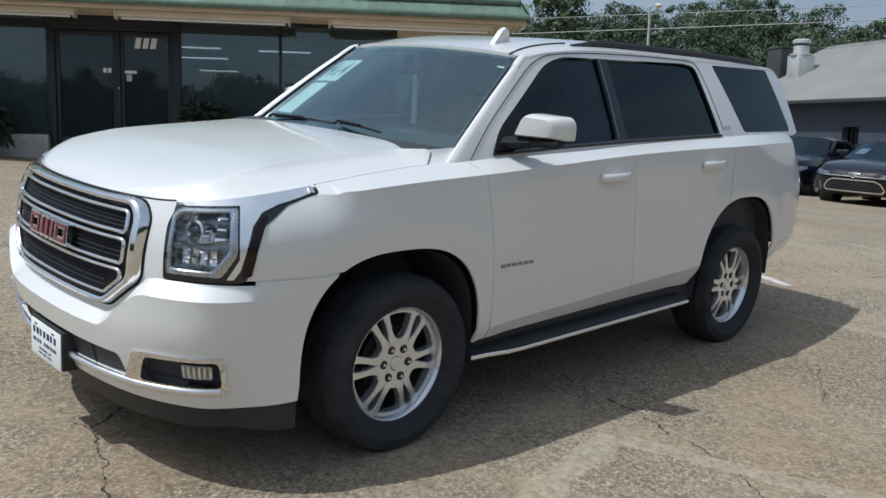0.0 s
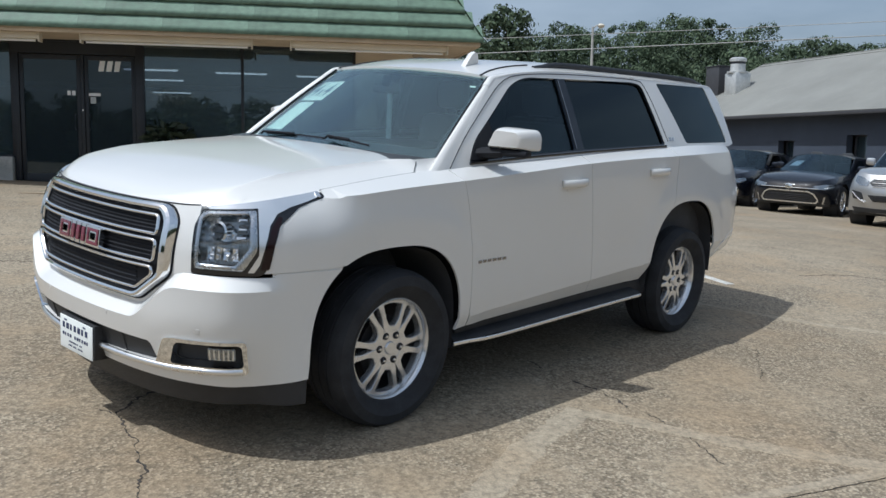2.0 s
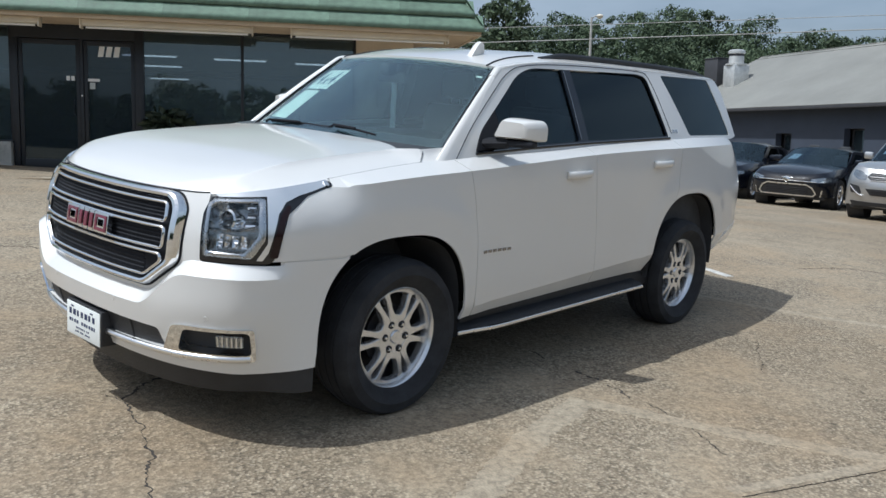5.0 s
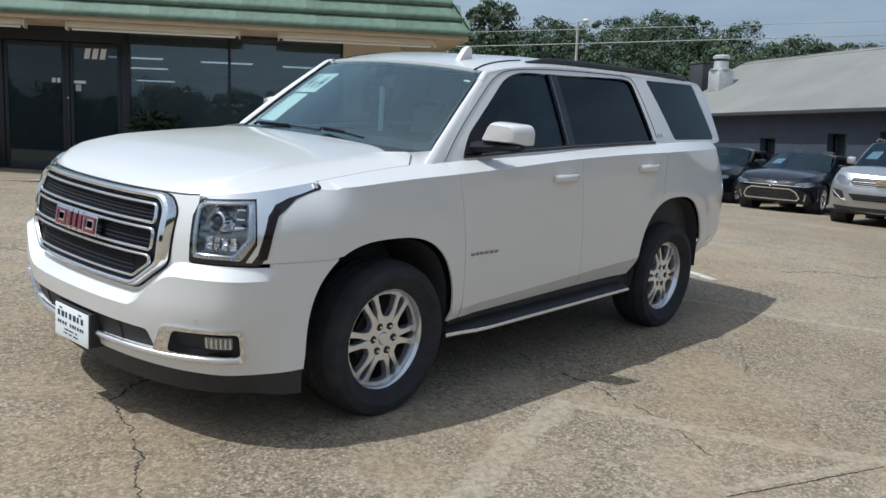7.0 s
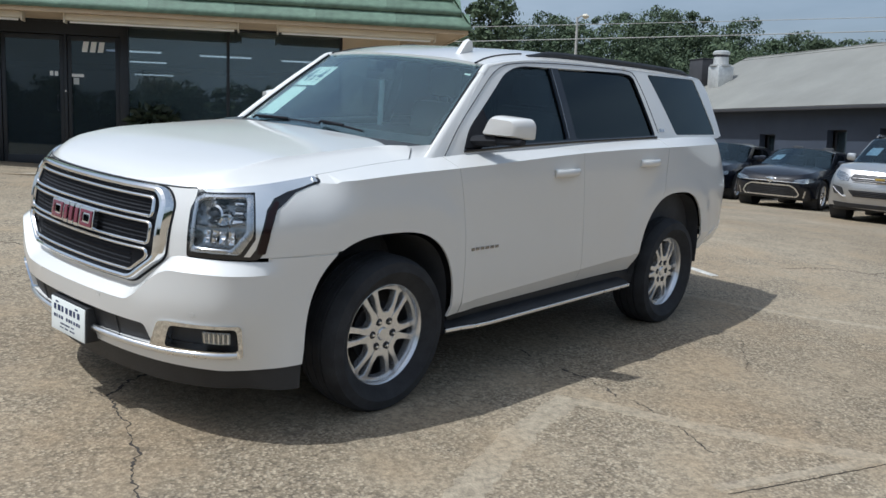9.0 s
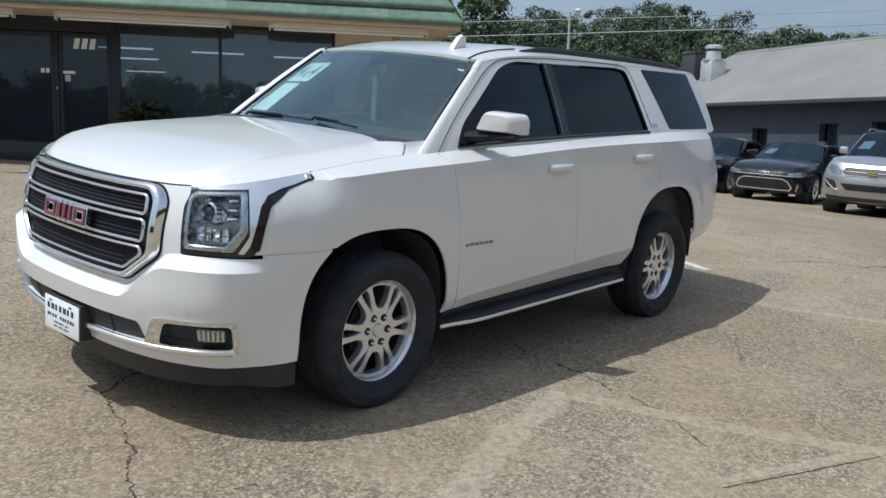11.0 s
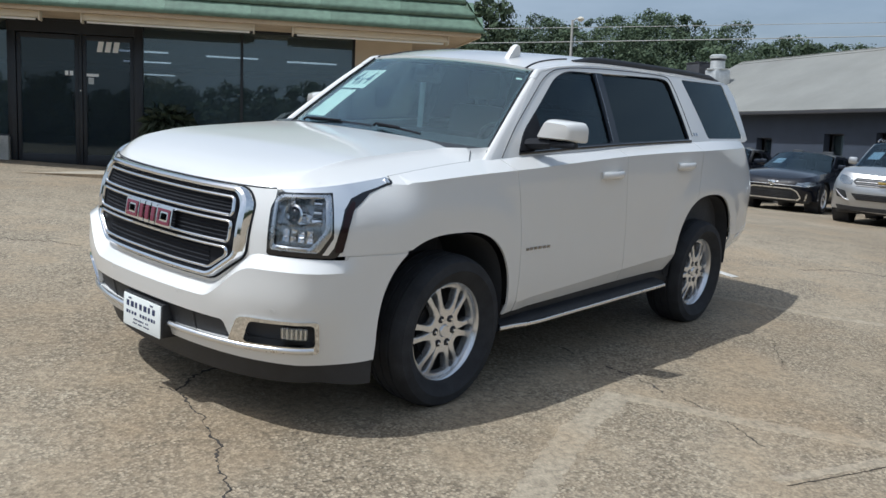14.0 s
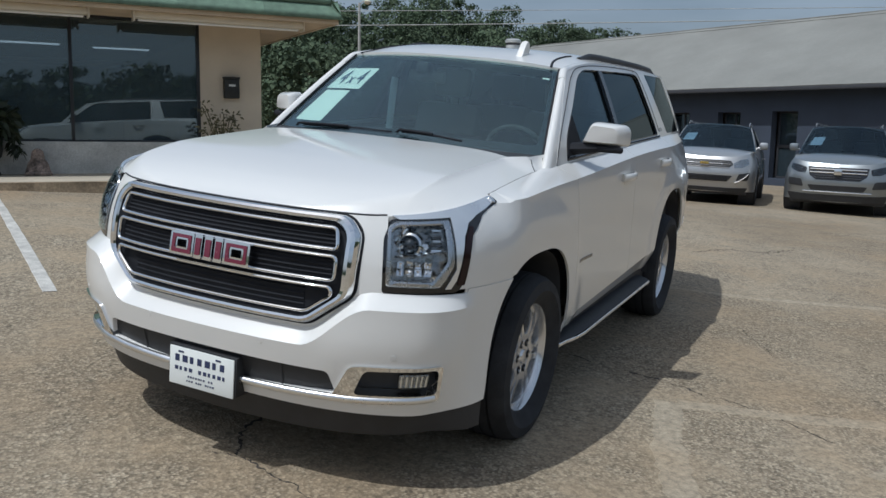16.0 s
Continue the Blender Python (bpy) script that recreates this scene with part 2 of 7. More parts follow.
def sweep(bm, pts, w, h=None, up=(0, 0, 1), round_n=8, closed=False):
    """A bar of oval section (half sizes w across, h along up) along points."""
    h = h or w
    pts = [Vector(p) for p in pts]
    n = len(pts)
    rings = []
    for i, p in enumerate(pts):
        a, b = pts[i - 1] if i or closed else p, pts[(i + 1) % n] if i < n - 1 or closed else p
        t = (b - a).normalized()
        u = Vector(up) - t * t.dot(Vector(up))
        if u.length < 1e-4:
            u = t.orthogonal()
        u.normalize()
        s = t.cross(u)
        rings.append([bm.verts.new(p + s * (w * math.cos(k * 2 * math.pi / round_n)) + u * (h * math.sin(k * 2 * math.pi / round_n))) for k in range(round_n)])
    m = n if closed else n - 1
    for i in range(m):
        a, b = rings[i], rings[(i + 1) % n]
        for k in range(round_n):
            l = (k + 1) % round_n
            bm.faces.new((a[k], a[l], b[l], b[k]))
    if not closed:
        bm.faces.new(rings[0][::-1])
        bm.faces.new(rings[-1])
    bmesh.ops.recalc_face_normals(bm, faces=bm.faces)


def swept(pts, w, h=None, up=(0, 0, 1), round_n=8, closed=False):
    bm = bmesh.new()
    sweep(bm, pts, w, h, up, round_n, closed)
    return bm


def inside(x, y, poly):
    c, j = False, len(poly) - 1
    for i in range(len(poly)):
        (xi, yi), (xj, yj) = poly[i], poly[j]
        if (yi > y) != (yj > y) and x < (xj - xi) * (y - yi) / (yj - yi) + xi:
            c = not c
        j = i
    return c


def rounded(poly, r, n=4):
    """Round the corners of a polygon; r is one radius, or one for each corner."""
    out, k = [], len(poly)
    for i in range(k):
        p0, p, p1 = Vector(poly[i - 1]), Vector(poly[i]), Vector(poly[(i + 1) % k])
        q = r[i] if isinstance(r, (list, tuple)) else r
        a, b = p0 - p, p1 - p
        q = min(q, a.length * 0.48, b.length * 0.48)
        if q < 1e-5:
            out.append(tuple(p))
            continue
        a, b = p + a.normalized() * q, p + b.normalized() * q
        out += [tuple(a.lerp(p, t).lerp(p.lerp(b, t), t)) for t in (j / n for j in range(n + 1))]
    return out


def grown(poly, d):
    """A polygon pushed outwards from its middle by about d."""
    c = Vector((sum(p[0] for p in poly) / len(poly), sum(p[1] for p in poly) / len(poly)))
    return [tuple(Vector(p) + (Vector(p) - c).normalized() * d) for p in poly]


def dense(poly, step):
    out = []
    for i, a in enumerate(poly):
        b = poly[(i + 1) % len(poly)]
        n = max(1, math.ceil(math.dist(a, b) / step))
        out += [(a[0] + (b[0] - a[0]) * j / n, a[1] + (b[1] - a[1]) * j / n) for j in range(n)]
    return out


def normal_of(surf, a, b):
    e = 0.004
    n = (surf(a + e, b) - surf(a - e, b)).cross(surf(a, b + e) - surf(a, b - e))
    return n.normalized() if n.length > 1e-12 else Vector((0, 0, 1))


def raised(surf, h):
    return lambda a, b: surf(a, b) + normal_of(surf, a, b) * h


def skin(outer, surf, holes=(), step=0.05, thick=0.012, lift=0.0, lines=()):
    """A closed shell over a polygon of a curved surface, with holes and with mesh edges laid along lines."""
    outer, holes = dense(outer, step), [dense(h, step) for h in holes]
    loops, pts, edges = [outer, *holes], [], []
    for lp in loops:
        k = len(pts)
        pts += [Vector(p) for p in lp]
        edges += [(k + i, k + (i + 1) % len(lp)) for i in range(len(lp))]
    for ln in lines:
        ln = [q for q in ln if inside(q[0], q[1], outer)]
        k = len(pts)
        pts += [Vector(q) for q in ln]
        edges += [(k + i, k + i + 1) for i in range(len(ln) - 1)]
    rim = np.array([tuple(p) for p in pts])
    x0, y0 = rim.min(0)
    x1, y1 = rim.max(0)
    nx, ny = max(1, int((x1 - x0) / step)), max(1, int((y1 - y0) / step))
    for i in range(1, nx):
        for j in range(1, ny):
            x, y = x0 + (x1 - x0) * i / nx, y0 + (y1 - y0) * j / ny
            if ((rim - (x, y)) ** 2).sum(1).min() > (0.45 * step) ** 2 and inside(x, y, outer) and not any(inside(x, y, h) for h in holes):
                pts.append(Vector((x, y)))
    vs, es, fs, *_ = delaunay_2d_cdt(pts, edges, [], 0, 1e-7)
    keep = []
    for f in fs:
        cx, cy = sum(vs[i].x for i in f) / len(f), sum(vs[i].y for i in f) / len(f)
        if inside(cx, cy, outer) and not any(inside(cx, cy, h) for h in holes):
            keep.append(f)
    bm = bmesh.new()
    used = sorted({i for f in keep for i in f})
    top, low = {}, {}
    for i in used:
        a, b = vs[i]
        p, n = surf(a, b), normal_of(surf, a, b)
        top[i] = bm.verts.new(p + n * lift)
        low[i] = bm.verts.new(p + n * (lift - thick))
    count = {}
    for f in keep:
        bm.faces.new([top[i] for i in f])
        bm.faces.new([low[i] for i in reversed(f)])
        for i, j in zip(f, f[1:] + f[:1]):
            count[(i, j)] = 1
    for i, j in count:
        if (j, i) not in count:
            bm.faces.new((top[j], top[i], low[i], low[j]))
    return bm


def spline(pts, rounds=3):
    """Soften a chain of points, ends kept."""
    pts = [np.array(p, float) for p in pts]
    for _ in range(rounds):
        out = [pts[0]]
        for a, b in zip(pts, pts[1:]):
            out += [a * 0.75 + b * 0.25, a * 0.25 + b * 0.75]
        pts = out + [pts[-1]]
    return np.array(pts)


def soft(t):
    t = max(0.0, min(1.0, t))
    return t * t * (3 - 2 * t)


def table(*pairs):
    xs, ys = zip(*pairs)
    return lambda v: float(np.interp(v, xs, ys))


def smooth_table(*pairs):
    c = spline(pairs, 3)
    return lambda v: float(np.interp(v, c[:, 0], c[:, 1]))
# ---- vehicles ----
class Body:
    """Surfaces of a car: x to its left side, y to its rear from the front axle, z up from the ground."""

    def __init__(self, plan, top, lean, waist, front_lean, glass_side, taper, belt_z, crease=None, flares=()):
        self.crease, self.flares = crease, flares
        c = spline(plan, 3)
        d = np.concatenate([[0], np.cumsum(np.hypot(*np.diff(c, axis=0).T))])
        side = [i for i in range(len(c) - 1) if c[i][1] <= 0 < c[i + 1][1] and c[i][0] > 0.3][0]
        f = -c[side][1] / (c[side + 1][1] - c[side][1])
        self.zero = d[side] + f * (d[side + 1] - d[side])
        self.c, self.d, self.top, self.lean, self.waist = c, d, top, lean, waist
        self.front_lean, self.glass_side, self.taper, self.belt_z = front_lean, glass_side, taper, belt_z
        self.length = d[-1]

    def plan(self, a):
        """Point and outward normal of the plan at the arc length a from the middle of the front; a < 0 on the right side."""
        s = abs(a)
        x, y = np.interp(s, self.d, self.c[:, 0]), np.interp(s, self.d, self.c[:, 1])
        e = 0.03
        tx = np.interp(s + e, self.d, self.c[:, 0]) - np.interp(max(0, s - e), self.d, self.c[:, 0])
        ty = np.interp(s + e, self.d, self.c[:, 1]) - np.interp(max(0, s - e), self.d, self.c[:, 1])
        if s < e:
            ty *= s / e
        k = math.hypot(tx, ty) or 1
        q = 1 if a >= 0 else -1
        return q * x, y, q * ty / k, -tx / k

    def inset(self, s, z):
        zt, w = self.top(s), self.waist(s)
        i = self.lean(s) * max(0.0, (z - w) / (zt - w)) ** (2.4 - 0.9 * soft((s - 2.3) / 1.2))
        if self.crease is not None:
            c, k = self.crease(s), soft((s + 0.52) / 0.28) * (1 - 0.85 * soft((s - 2.45) / 1.3))
            below = 0.08 * min(1.0, max(0.0, (z - w) / (c - w))) ** 2
            d = z - c
            over = 0.92 * max(0.0, d) / (zt - c)
            i = i * (1 - k) + self.lean(s) * (below + over) * k
        for c, k in self.flares:
            r = (abs((s - c) / 0.50) ** 2.6 + (max(0.0, z - 0.40) / 0.49) ** 2.6) ** (1 / 2.6)
            i -= k * soft((1.48 - r) / 0.24) * soft((s + 0.64) / 0.28)
        if z < 0.62 and s > 0.3:
            i += (0.012 * ((0.62 - z) / 0.2) ** 1.5 + 0.36 * max(0.0, self.tuck(s) - z)) * soft((s - 0.30) / 0.2)
        if z < 0.62:
            i += 0.05 * ((0.62 - z) / 0.22) ** 1.35 * soft((-0.58 - s) / 0.24)
        return i

    @staticmethod
    def tuck(s):
        """Height of the edge below which the doors turn in."""
        return 0.440 + 0.0535 * s

    def skin_at(self, a, z, out=0.0):
        x, y, nx, ny = self.plan(a)
        i = self.inset(abs(a) - self.zero, z) - out
        return Vector((x - nx * i, y - ny * i, z))

    def front(self, a, z):
        return self.skin_at(a, z)

    def side(self, s, z):
        return self.skin_at(s + self.zero, z)

    def at_x(self, x):
        """Arc length at which the front of the plan reaches x."""
        k = int(np.argmax(self.c[:, 0] >= x - 1e-9))
        a = float(np.interp(x, self.c[:k + 1, 0], self.d[:k + 1]))
        return a

    def cabin(self, y, z):
        k = z - self.belt_z
        return Vector((self.glass_side - 0.40 * k - 0.12 * k * k - self.taper(y), y, z))


def arch(cy, half, height, z0=0.40, n=2.5, low=0.30, steps=44):
    """Points of a wheel arch from front foot to rear foot."""
    out = [(cy - half, low)]
    for i in range(steps + 1):
        t = math.pi * (1 - i / steps)
        c, s = math.cos(t), math.sin(t)
        out.append((cy + half * math.copysign(abs(c) ** (2 / n), c), z0 + height * abs(s) ** (2 / n)))
    return out + [(cy + half, low)]


def wheel(parent, x, y, z, r=0.398, rim_r=0.252, width=0.27, spokes=6, finish=None, loops=False):
    """A road wheel on the left side at the given hub: tyre, rim, paired spokes, hub and nuts."""
    finish = finish or RIM
    m = pose(x, y, z, 0, 90, 0)
    bm = bmesh.new()
    w = width / 2
    prof = [(rim_r - 0.01, -w * 0.8), (rim_r + 0.02, -w * 0.92), (r - 0.07, -w), (r - 0.025, -w * 0.93), (r - 0.008, -w * 0.72), (r, -w * 0.45), (r - 0.012, -w * 0.43), (r - 0.012, -w * 0.37), (r, -w * 0.35), (r, -w * 0.04), (r - 0.012, -w * 0.02), (r - 0.012, w * 0.02), (r, w * 0.04), (r, w * 0.35), (r - 0.012, w * 0.37), (r - 0.012, w * 0.43), (r, w * 0.45), (r - 0.008, w * 0.72), (r - 0.025, w * 0.93), (r - 0.07, w), (rim_r + 0.02, w * (0.80 if loops else 0.92)), (rim_r - 0.005, w * (0.62 if loops else 0.8))]
    lathe(bm, prof, 56, m, close=True)
    wheel_ob = part("wheel", bm, RUBBER, parent, "black all-terrain tyre on a silver alloy rim")
    bm = bmesh.new()
    o = -0.20 * w if loops else 0.0
    lathe(bm, [(rim_r - 0.018, w * 0.58 + o), (rim_r - 0.012, w * 0.78 + o), (rim_r - 0.002, w * 0.86 + o), (rim_r + 0.006, w * 0.84 + o), (rim_r + 0.006, w * 0.58 + o)], 56, m, close=True)
    part("rim", bm, finish, wheel_ob, "silver alloy rim")
    bm = bmesh.new()
    lathe(bm, [(rim_r - 0.03, -w * 0.7), (rim_r - 0.022, w * 0.30), (rim_r - 0.016, w * 0.575 + o), (rim_r + 0.004, w * 0.575 + o), (rim_r, -w * 0.7)], 48, m, close=True)
    part("rim_barrel", bm, BARREL, wheel_ob, "inside of the rim, its silver darkened for shade")
    bm = bmesh.new()
    lathe(bm, [(0, -w * 0.5), (rim_r - 0.03, -w * 0.5), (rim_r - 0.03, -w * 0.6), (0, -w * 0.6)], 32, m)
    lathe(bm, [(0, w * 0.1), (0.15, w * 0.1), (0.15, 0.0), (0, 0.0)], 32, m)
    part("brake_disc", bm, DISC, wheel_ob)
    face = w * (0.46 if loops else 0.68)
    step = 360 / spokes
    def polar(pairs, turn):
        return [(rr * rim_r * math.cos(radians(an + turn)), rr * rim_r * math.sin(radians(an + turn))) for rr, an in pairs]

    def loop_spoke(turn):
        """One spoke of a cast wheel: a sixth of the face with a window between its two arms."""
        edge = [(0.34, 29.9), (0.43, 29.9), (0.50, 28.0), (0.60, 25.6), (0.78, 24.4), (0.88, 25.0), (0.915, 28.5), (0.93, 29.9), (0.965, 29.9)]
        sector = [(rr, -an) for rr, an in edge] + [(0.965, an) for an in (-22, -15, -7.5, 0, 7.5, 15, 22)] + edge[::-1]
        hole = [(0.89, -16.5), (0.89, -6), (0.89, 6), (0.89, 16.5), (0.76, 16.4), (0.58, 15.4), (0.445, 9), (0.445, -9), (0.58, -15.4), (0.76, -16.4)]
        dish = lambda x, y: Vector((x, y, face + 0.012 * math.sin(math.pi * min(1, math.hypot(x, y) / rim_r)) - 0.004))
        bm = skin(polar(sector, turn), dish, [rounded(polar(hole, turn)[::-1], 0.010)], 0.022, 0.034, -0.004)
        crown = skin(polar([(rr, an * 0.955) for rr, an in sector], turn), dish, [rounded([(p[0] * 1.0, p[1] * 1.0) for p in grown(polar(hole, turn)[::-1], 0.0035)], 0.009)], 0.022, 0.004, 0.0)
        me = bpy.data.meshes.new("crown")
        crown.to_mesh(me)
        crown.free()
        bm.from_mesh(me)
        bpy.data.meshes.remove(me)
        bmesh.ops.transform(bm, matrix=m, verts=bm.verts)
        return bm

    if loops:
        for k in range(spokes):
            part("spoke", loop_spoke(step * k - 4), finish, wheel_ob, sharp=30)
    for k in range(0 if loops else spokes):
        for q in (-1, 1):
            bm = bmesh.new()
            rings = []
            for i in range(7):
                t = i / 6
                rr = 0.085 + t * (rim_r - 0.093)
                an = radians(step * k + q * step * (0.125 + 0.125 * t))
                c, n = Vector((rr * math.cos(an), rr * math.sin(an), 0)), Vector((-math.sin(an), math.cos(an), 0))
                z = face + 0.010 * math.sin(t * math.pi) - 0.006 * t
                wd = rim_r * (0.078 - 0.012 * math.sin(math.pi * t) + 0.012 * t * t)
                rings.append([bm.verts.new(m @ (c + n * (x * wd) + Vector((0, 0, z + dz)))) for x, dz in ((-1.15, -0.045), (-1.0, -0.007), (-0.72, 0), (0.72, 0), (1.0, -0.007), (1.15, -0.045))])
            for r0, r1 in zip(rings, rings[1:]):
                for i in range(6):
                    j = (i + 1) % 6
                    bm.faces.new((r0[i], r0[j], r1[j], r1[i]))
            bm.faces.new(rings[0]), bm.faces.new(rings[-1][::-1])
            bmesh.ops.recalc_face_normals(bm, faces=bm.faces)
            part("spoke", bm, finish, wheel_ob, sharp=25)
        bm = bmesh.new()
        pts = [m @ Vector((0.118 * math.cos(an), 0.118 * math.sin(an), face - 0.008)) for an in (radians(step * (k + g)) for g in (-0.24, -0.12, 0, 0.12, 0.24))]
        sweep(bm, pts, 0.022, 0.012, m.to_3x3() @ Vector((0, 0, 1)), 8)
        part("spoke_bridge", bm, finish, wheel_ob)
    bm = bmesh.new()
    lathe(bm, [(0, face + 0.004), (0.090, face + 0.004), (0.098, face - 0.006), (0.094, face - 0.05), (0, face - 0.05)], 36, m)
    part("hub", bm, finish, wheel_ob)
    bm = bmesh.new()
    lathe(bm, [(0, face + 0.014), (0.028, face + 0.012), (0.034, face + 0.006), (0.036, face - 0.01)], 24, m)
    part("centre_cap", bm, finish, wheel_ob)
    for k in range(6):
        a = radians(60 * k + (26 if loops else 30))
        at = m @ Matrix.Translation((0.070 * math.cos(a), 0.070 * math.sin(a), face + 0.006))
        bm = bmesh.new()
        lathe(bm, [(0.0105, 0.0012), (0.0185, 0.0018), (0.0185, -0.01), (0.0105, -0.01)], 18, at, close=True)
        part("nut_recess", bm, GRILLE_BLACK, wheel_ob)
        bm = bmesh.new()
        lathe(bm, [(0, 0.012), (0.006, 0.011), (0.0085, 0.006), (0.0085, -0.004)], 6, at)
        part("wheel_nut", bm, CHROME if loops else GRILLE_BLACK, wheel_ob)
    return wheel_ob


def twin(ob):
    """Mirror a part with its sub-parts across the car."""
    t = flipped(ob)
    for c in list(ob.children):
        flipped(c, t)
    return t


def seat(name, parent, x, y, z, mat):
    bm = bmesh.new()
    box(bm, x - 0.25, x + 0.25, y - 0.28, y + 0.24, z, z + 0.16, 0.05)
    box(bm, x - 0.24, x + 0.24, y + 0.16, y + 0.30, z + 0.10, z + 0.68, 0.055, Matrix.Translation((0, y + 0.2, z)) @ Matrix.Rotation(radians(-12), 4, "X") @ Matrix.Translation((0, -y - 0.2, -z)))
    s = part(name, bm, mat, parent)
    bm = bmesh.new()
    box(bm, x - 0.13, x + 0.13, y + 0.34, y + 0.43, z + 0.70, z + 0.90, 0.035)
    for q in (-0.05, 0.05):
        sweep(bm, [(x + q, y + 0.37, z + 0.62), (x + q, y + 0.38, z + 0.74)], 0.007)
    part("headrest", bm, mat, s)
    return s


def big_car(m):
    car = thing("sport_utility_vehicle", m, "pearl white full-size sport utility vehicle with chrome grille and dark glass", "car")
    b = Body(
        plan=[(0, -1.075), (0.2, -1.072), (0.4, -1.05), (0.58, -1.005), (0.72, -0.94), (0.84, -0.85), (0.925, -0.73), (0.965, -0.58), (0.982, -0.4), (0.988, 0), (0.99, 0.8), (0.99, 1.6), (0.99, 2.4), (0.985, 3.0), (0.965, 3.5), (0.93, 3.80), (0.86, 3.98), (0.72, 4.07), (0.45, 4.12), (0, 4.14)],
        top=smooth_table((-9, 1.075), (-1.25, 1.075), (-1.0, 1.09), (-0.75, 1.12), (-0.46, 1.155), (0, 1.205), (0.45, 1.238), (0.62, 1.253), (1.0, 1.282), (1.6, 1.310), (2.0, 1.325), (2.7, 1.346), (3.2, 1.355), (9, 1.355)),
        lean=smooth_table((-9, 0.06), (-1.3, 0.06), (-0.9, 0.085), (-0.46, 0.115), (0, 0.145), (0.45, 0.15), (0.7, 0.125), (2.5, 0.12), (3.6, 0.13), (4.4, 0.16), (9, 0.16)),
        waist=smooth_table((-9, 0.70), (-1.2, 0.72), (-0.8, 0.86), (-0.3, 0.95), (4.0, 0.95), (4.5, 0.9), (9, 0.9)),
        front_lean=0.06, glass_side=0.870, belt_z=1.345,
        flares=((-0.055, 0.011), (2.893, 0.010)),
        crease=smooth_table((-2, 1.03), (-0.7, 1.09), (-0.43, 1.132), (0, 1.166), (0.47, 1.188), (0.8, 1.208), (1.27, 1.240), (1.71, 1.264), (2.5, 1.290), (3.9, 1.302), (9, 1.302)),
        taper=lambda y: (0.080 * ((y - 2.75) / 1.05) ** 1.6 if y > 2.75 else 0.0) + (0.055 * ((1.35 - y) / 0.9) ** 1.6 if y < 1.35 else 0.0))
    S, Z = b.at_x, b.zero
    FA = arch(-0.045, 0.485, 0.492, n=2.7)
    RA = arch(2.893, 0.510, 0.570, n=2.6)

    def ledge(a):
        x = abs(b.plan(a)[0]) if abs(a) < b.zero - 0.3 else 1
        return 0.635 + 0.165 * soft((x - 0.42) / 0.24)

    def bumper(a, z):
        t = (ledge(a) - z) / 0.048
        t = 0.04 + 0.96 * min(1.0, t) + 0.05 * soft((t - 1) / 3)
        return b.skin_at(a, z, 0.062 * max(0.0, t) * (1 - soft((abs(a) - b.zero + 0.92) / 0.32)))

    FOLD = [[(s, b.crease(s)) for s in np.arange(-0.34, 4.0, 0.035)], [(s, b.tuck(s)) for s in np.arange(0.535, 2.335, 0.04)]]
    # painted panels; the door shut lines lean with the glass
    shut = smooth_table((0.40, 0.522), (0.60, 0.514), (0.84, 0.500), (0.99, 0.478), (1.11, 0.448), (1.25, 0.412), (1.4, 0.39))
    mid_shut = smooth_table((0.40, 1.682), (0.60, 1.674), (0.85, 1.640), (1.12, 1.592), (1.32, 1.575), (1.5, 1.57))
    intake = rounded([(-S(0.56), 0.405), (-S(0.53), 0.495), (-S(0.2), 0.50), (S(0.2), 0.50), (S(0.53), 0.495), (S(0.56), 0.405), (S(0.2), 0.39), (-S(0.2), 0.39)], 0.02)
    fog = [(S(0.60), 0.405), (S(0.650), 0.520), (S(0.867), 0.526), (S(0.874), 0.410)]
    fogs = [rounded(fog, 0.02), rounded([(-p, q) for p, q in reversed(fog)], 0.02)]
    edge = [(a, ledge(a) + 0.004) for a in np.linspace(-S(0.93), S(0.93), 61)]
    archf = [(p + Z, q) for p, q in FA if q <= 0.816 and p < 0]
    rear = [(p, q) for p, q in reversed(archf) if q > 0.335]
    half = [(0, 0.335), (S(0.6), 0.325), (S(0.90), 0.318), (Z - 0.535, 0.335)] + list(reversed(rear)) + [(Z - 0.377, 0.8198), (Z - 0.70, 0.8198)]
    outer = half + edge[::-1] + [(-p, q) for p, q in reversed(half[1:])]
    part("front_bumper", skin(outer, bumper, [intake, *fogs], 0.045, 0.02, lines=[[(a, ledge(a) - 0.048) for a in np.linspace(-Z + 0.50, Z - 0.50, 120)]]), WHITE, car, "pearl white front bumper with a stepped ledge", sharp=18)
    up = np.linspace(S(0.695), -S(0.695), 21)
    low = [(a, ledge(a) - 0.02) for a in np.linspace(-S(0.695), S(0.695), 41)]
    part("front_fascia", skin(low + [(a, b.top(abs(a) - Z) - 0.004) for a in up], b.front, [], 0.05), WHITE, car)
    fender = [(-0.757, 0.8210)] + [(p, q) for p, q in FA if q > 0.8215] + [(p, q) for p, q in FA if q <= 0.822 and q > 0.42 and p > 0] + [(0.425, 0.408), (0.514, 0.413)] + [(shut(z) - 0.0015, z) for z in (0.55, 0.7, 0.85, 1.0, 1.12, b.crease(0.43), 1.20)] + [(0.418, b.top(0.418))]
    fender += [(s, b.top(s)) for s in np.linspace(0.38, -0.42, 16)] + [(-0.44, 1.128), (-0.585, 1.090), (-0.686, 1.02)]
    seam_back = [(-0.715, 0.80), (-0.395, 0.80), (-0.37, 0.83), (-0.715, 0.83)]
    flipped(part("fender_flange", skin(seam_back, b.side, [], 0.05, 0.004, -0.005), WHITE, car))
    flipped(part("front_fender", skin(fender, b.side, [], 0.035, lines=FOLD), WHITE, car, sharp=14))
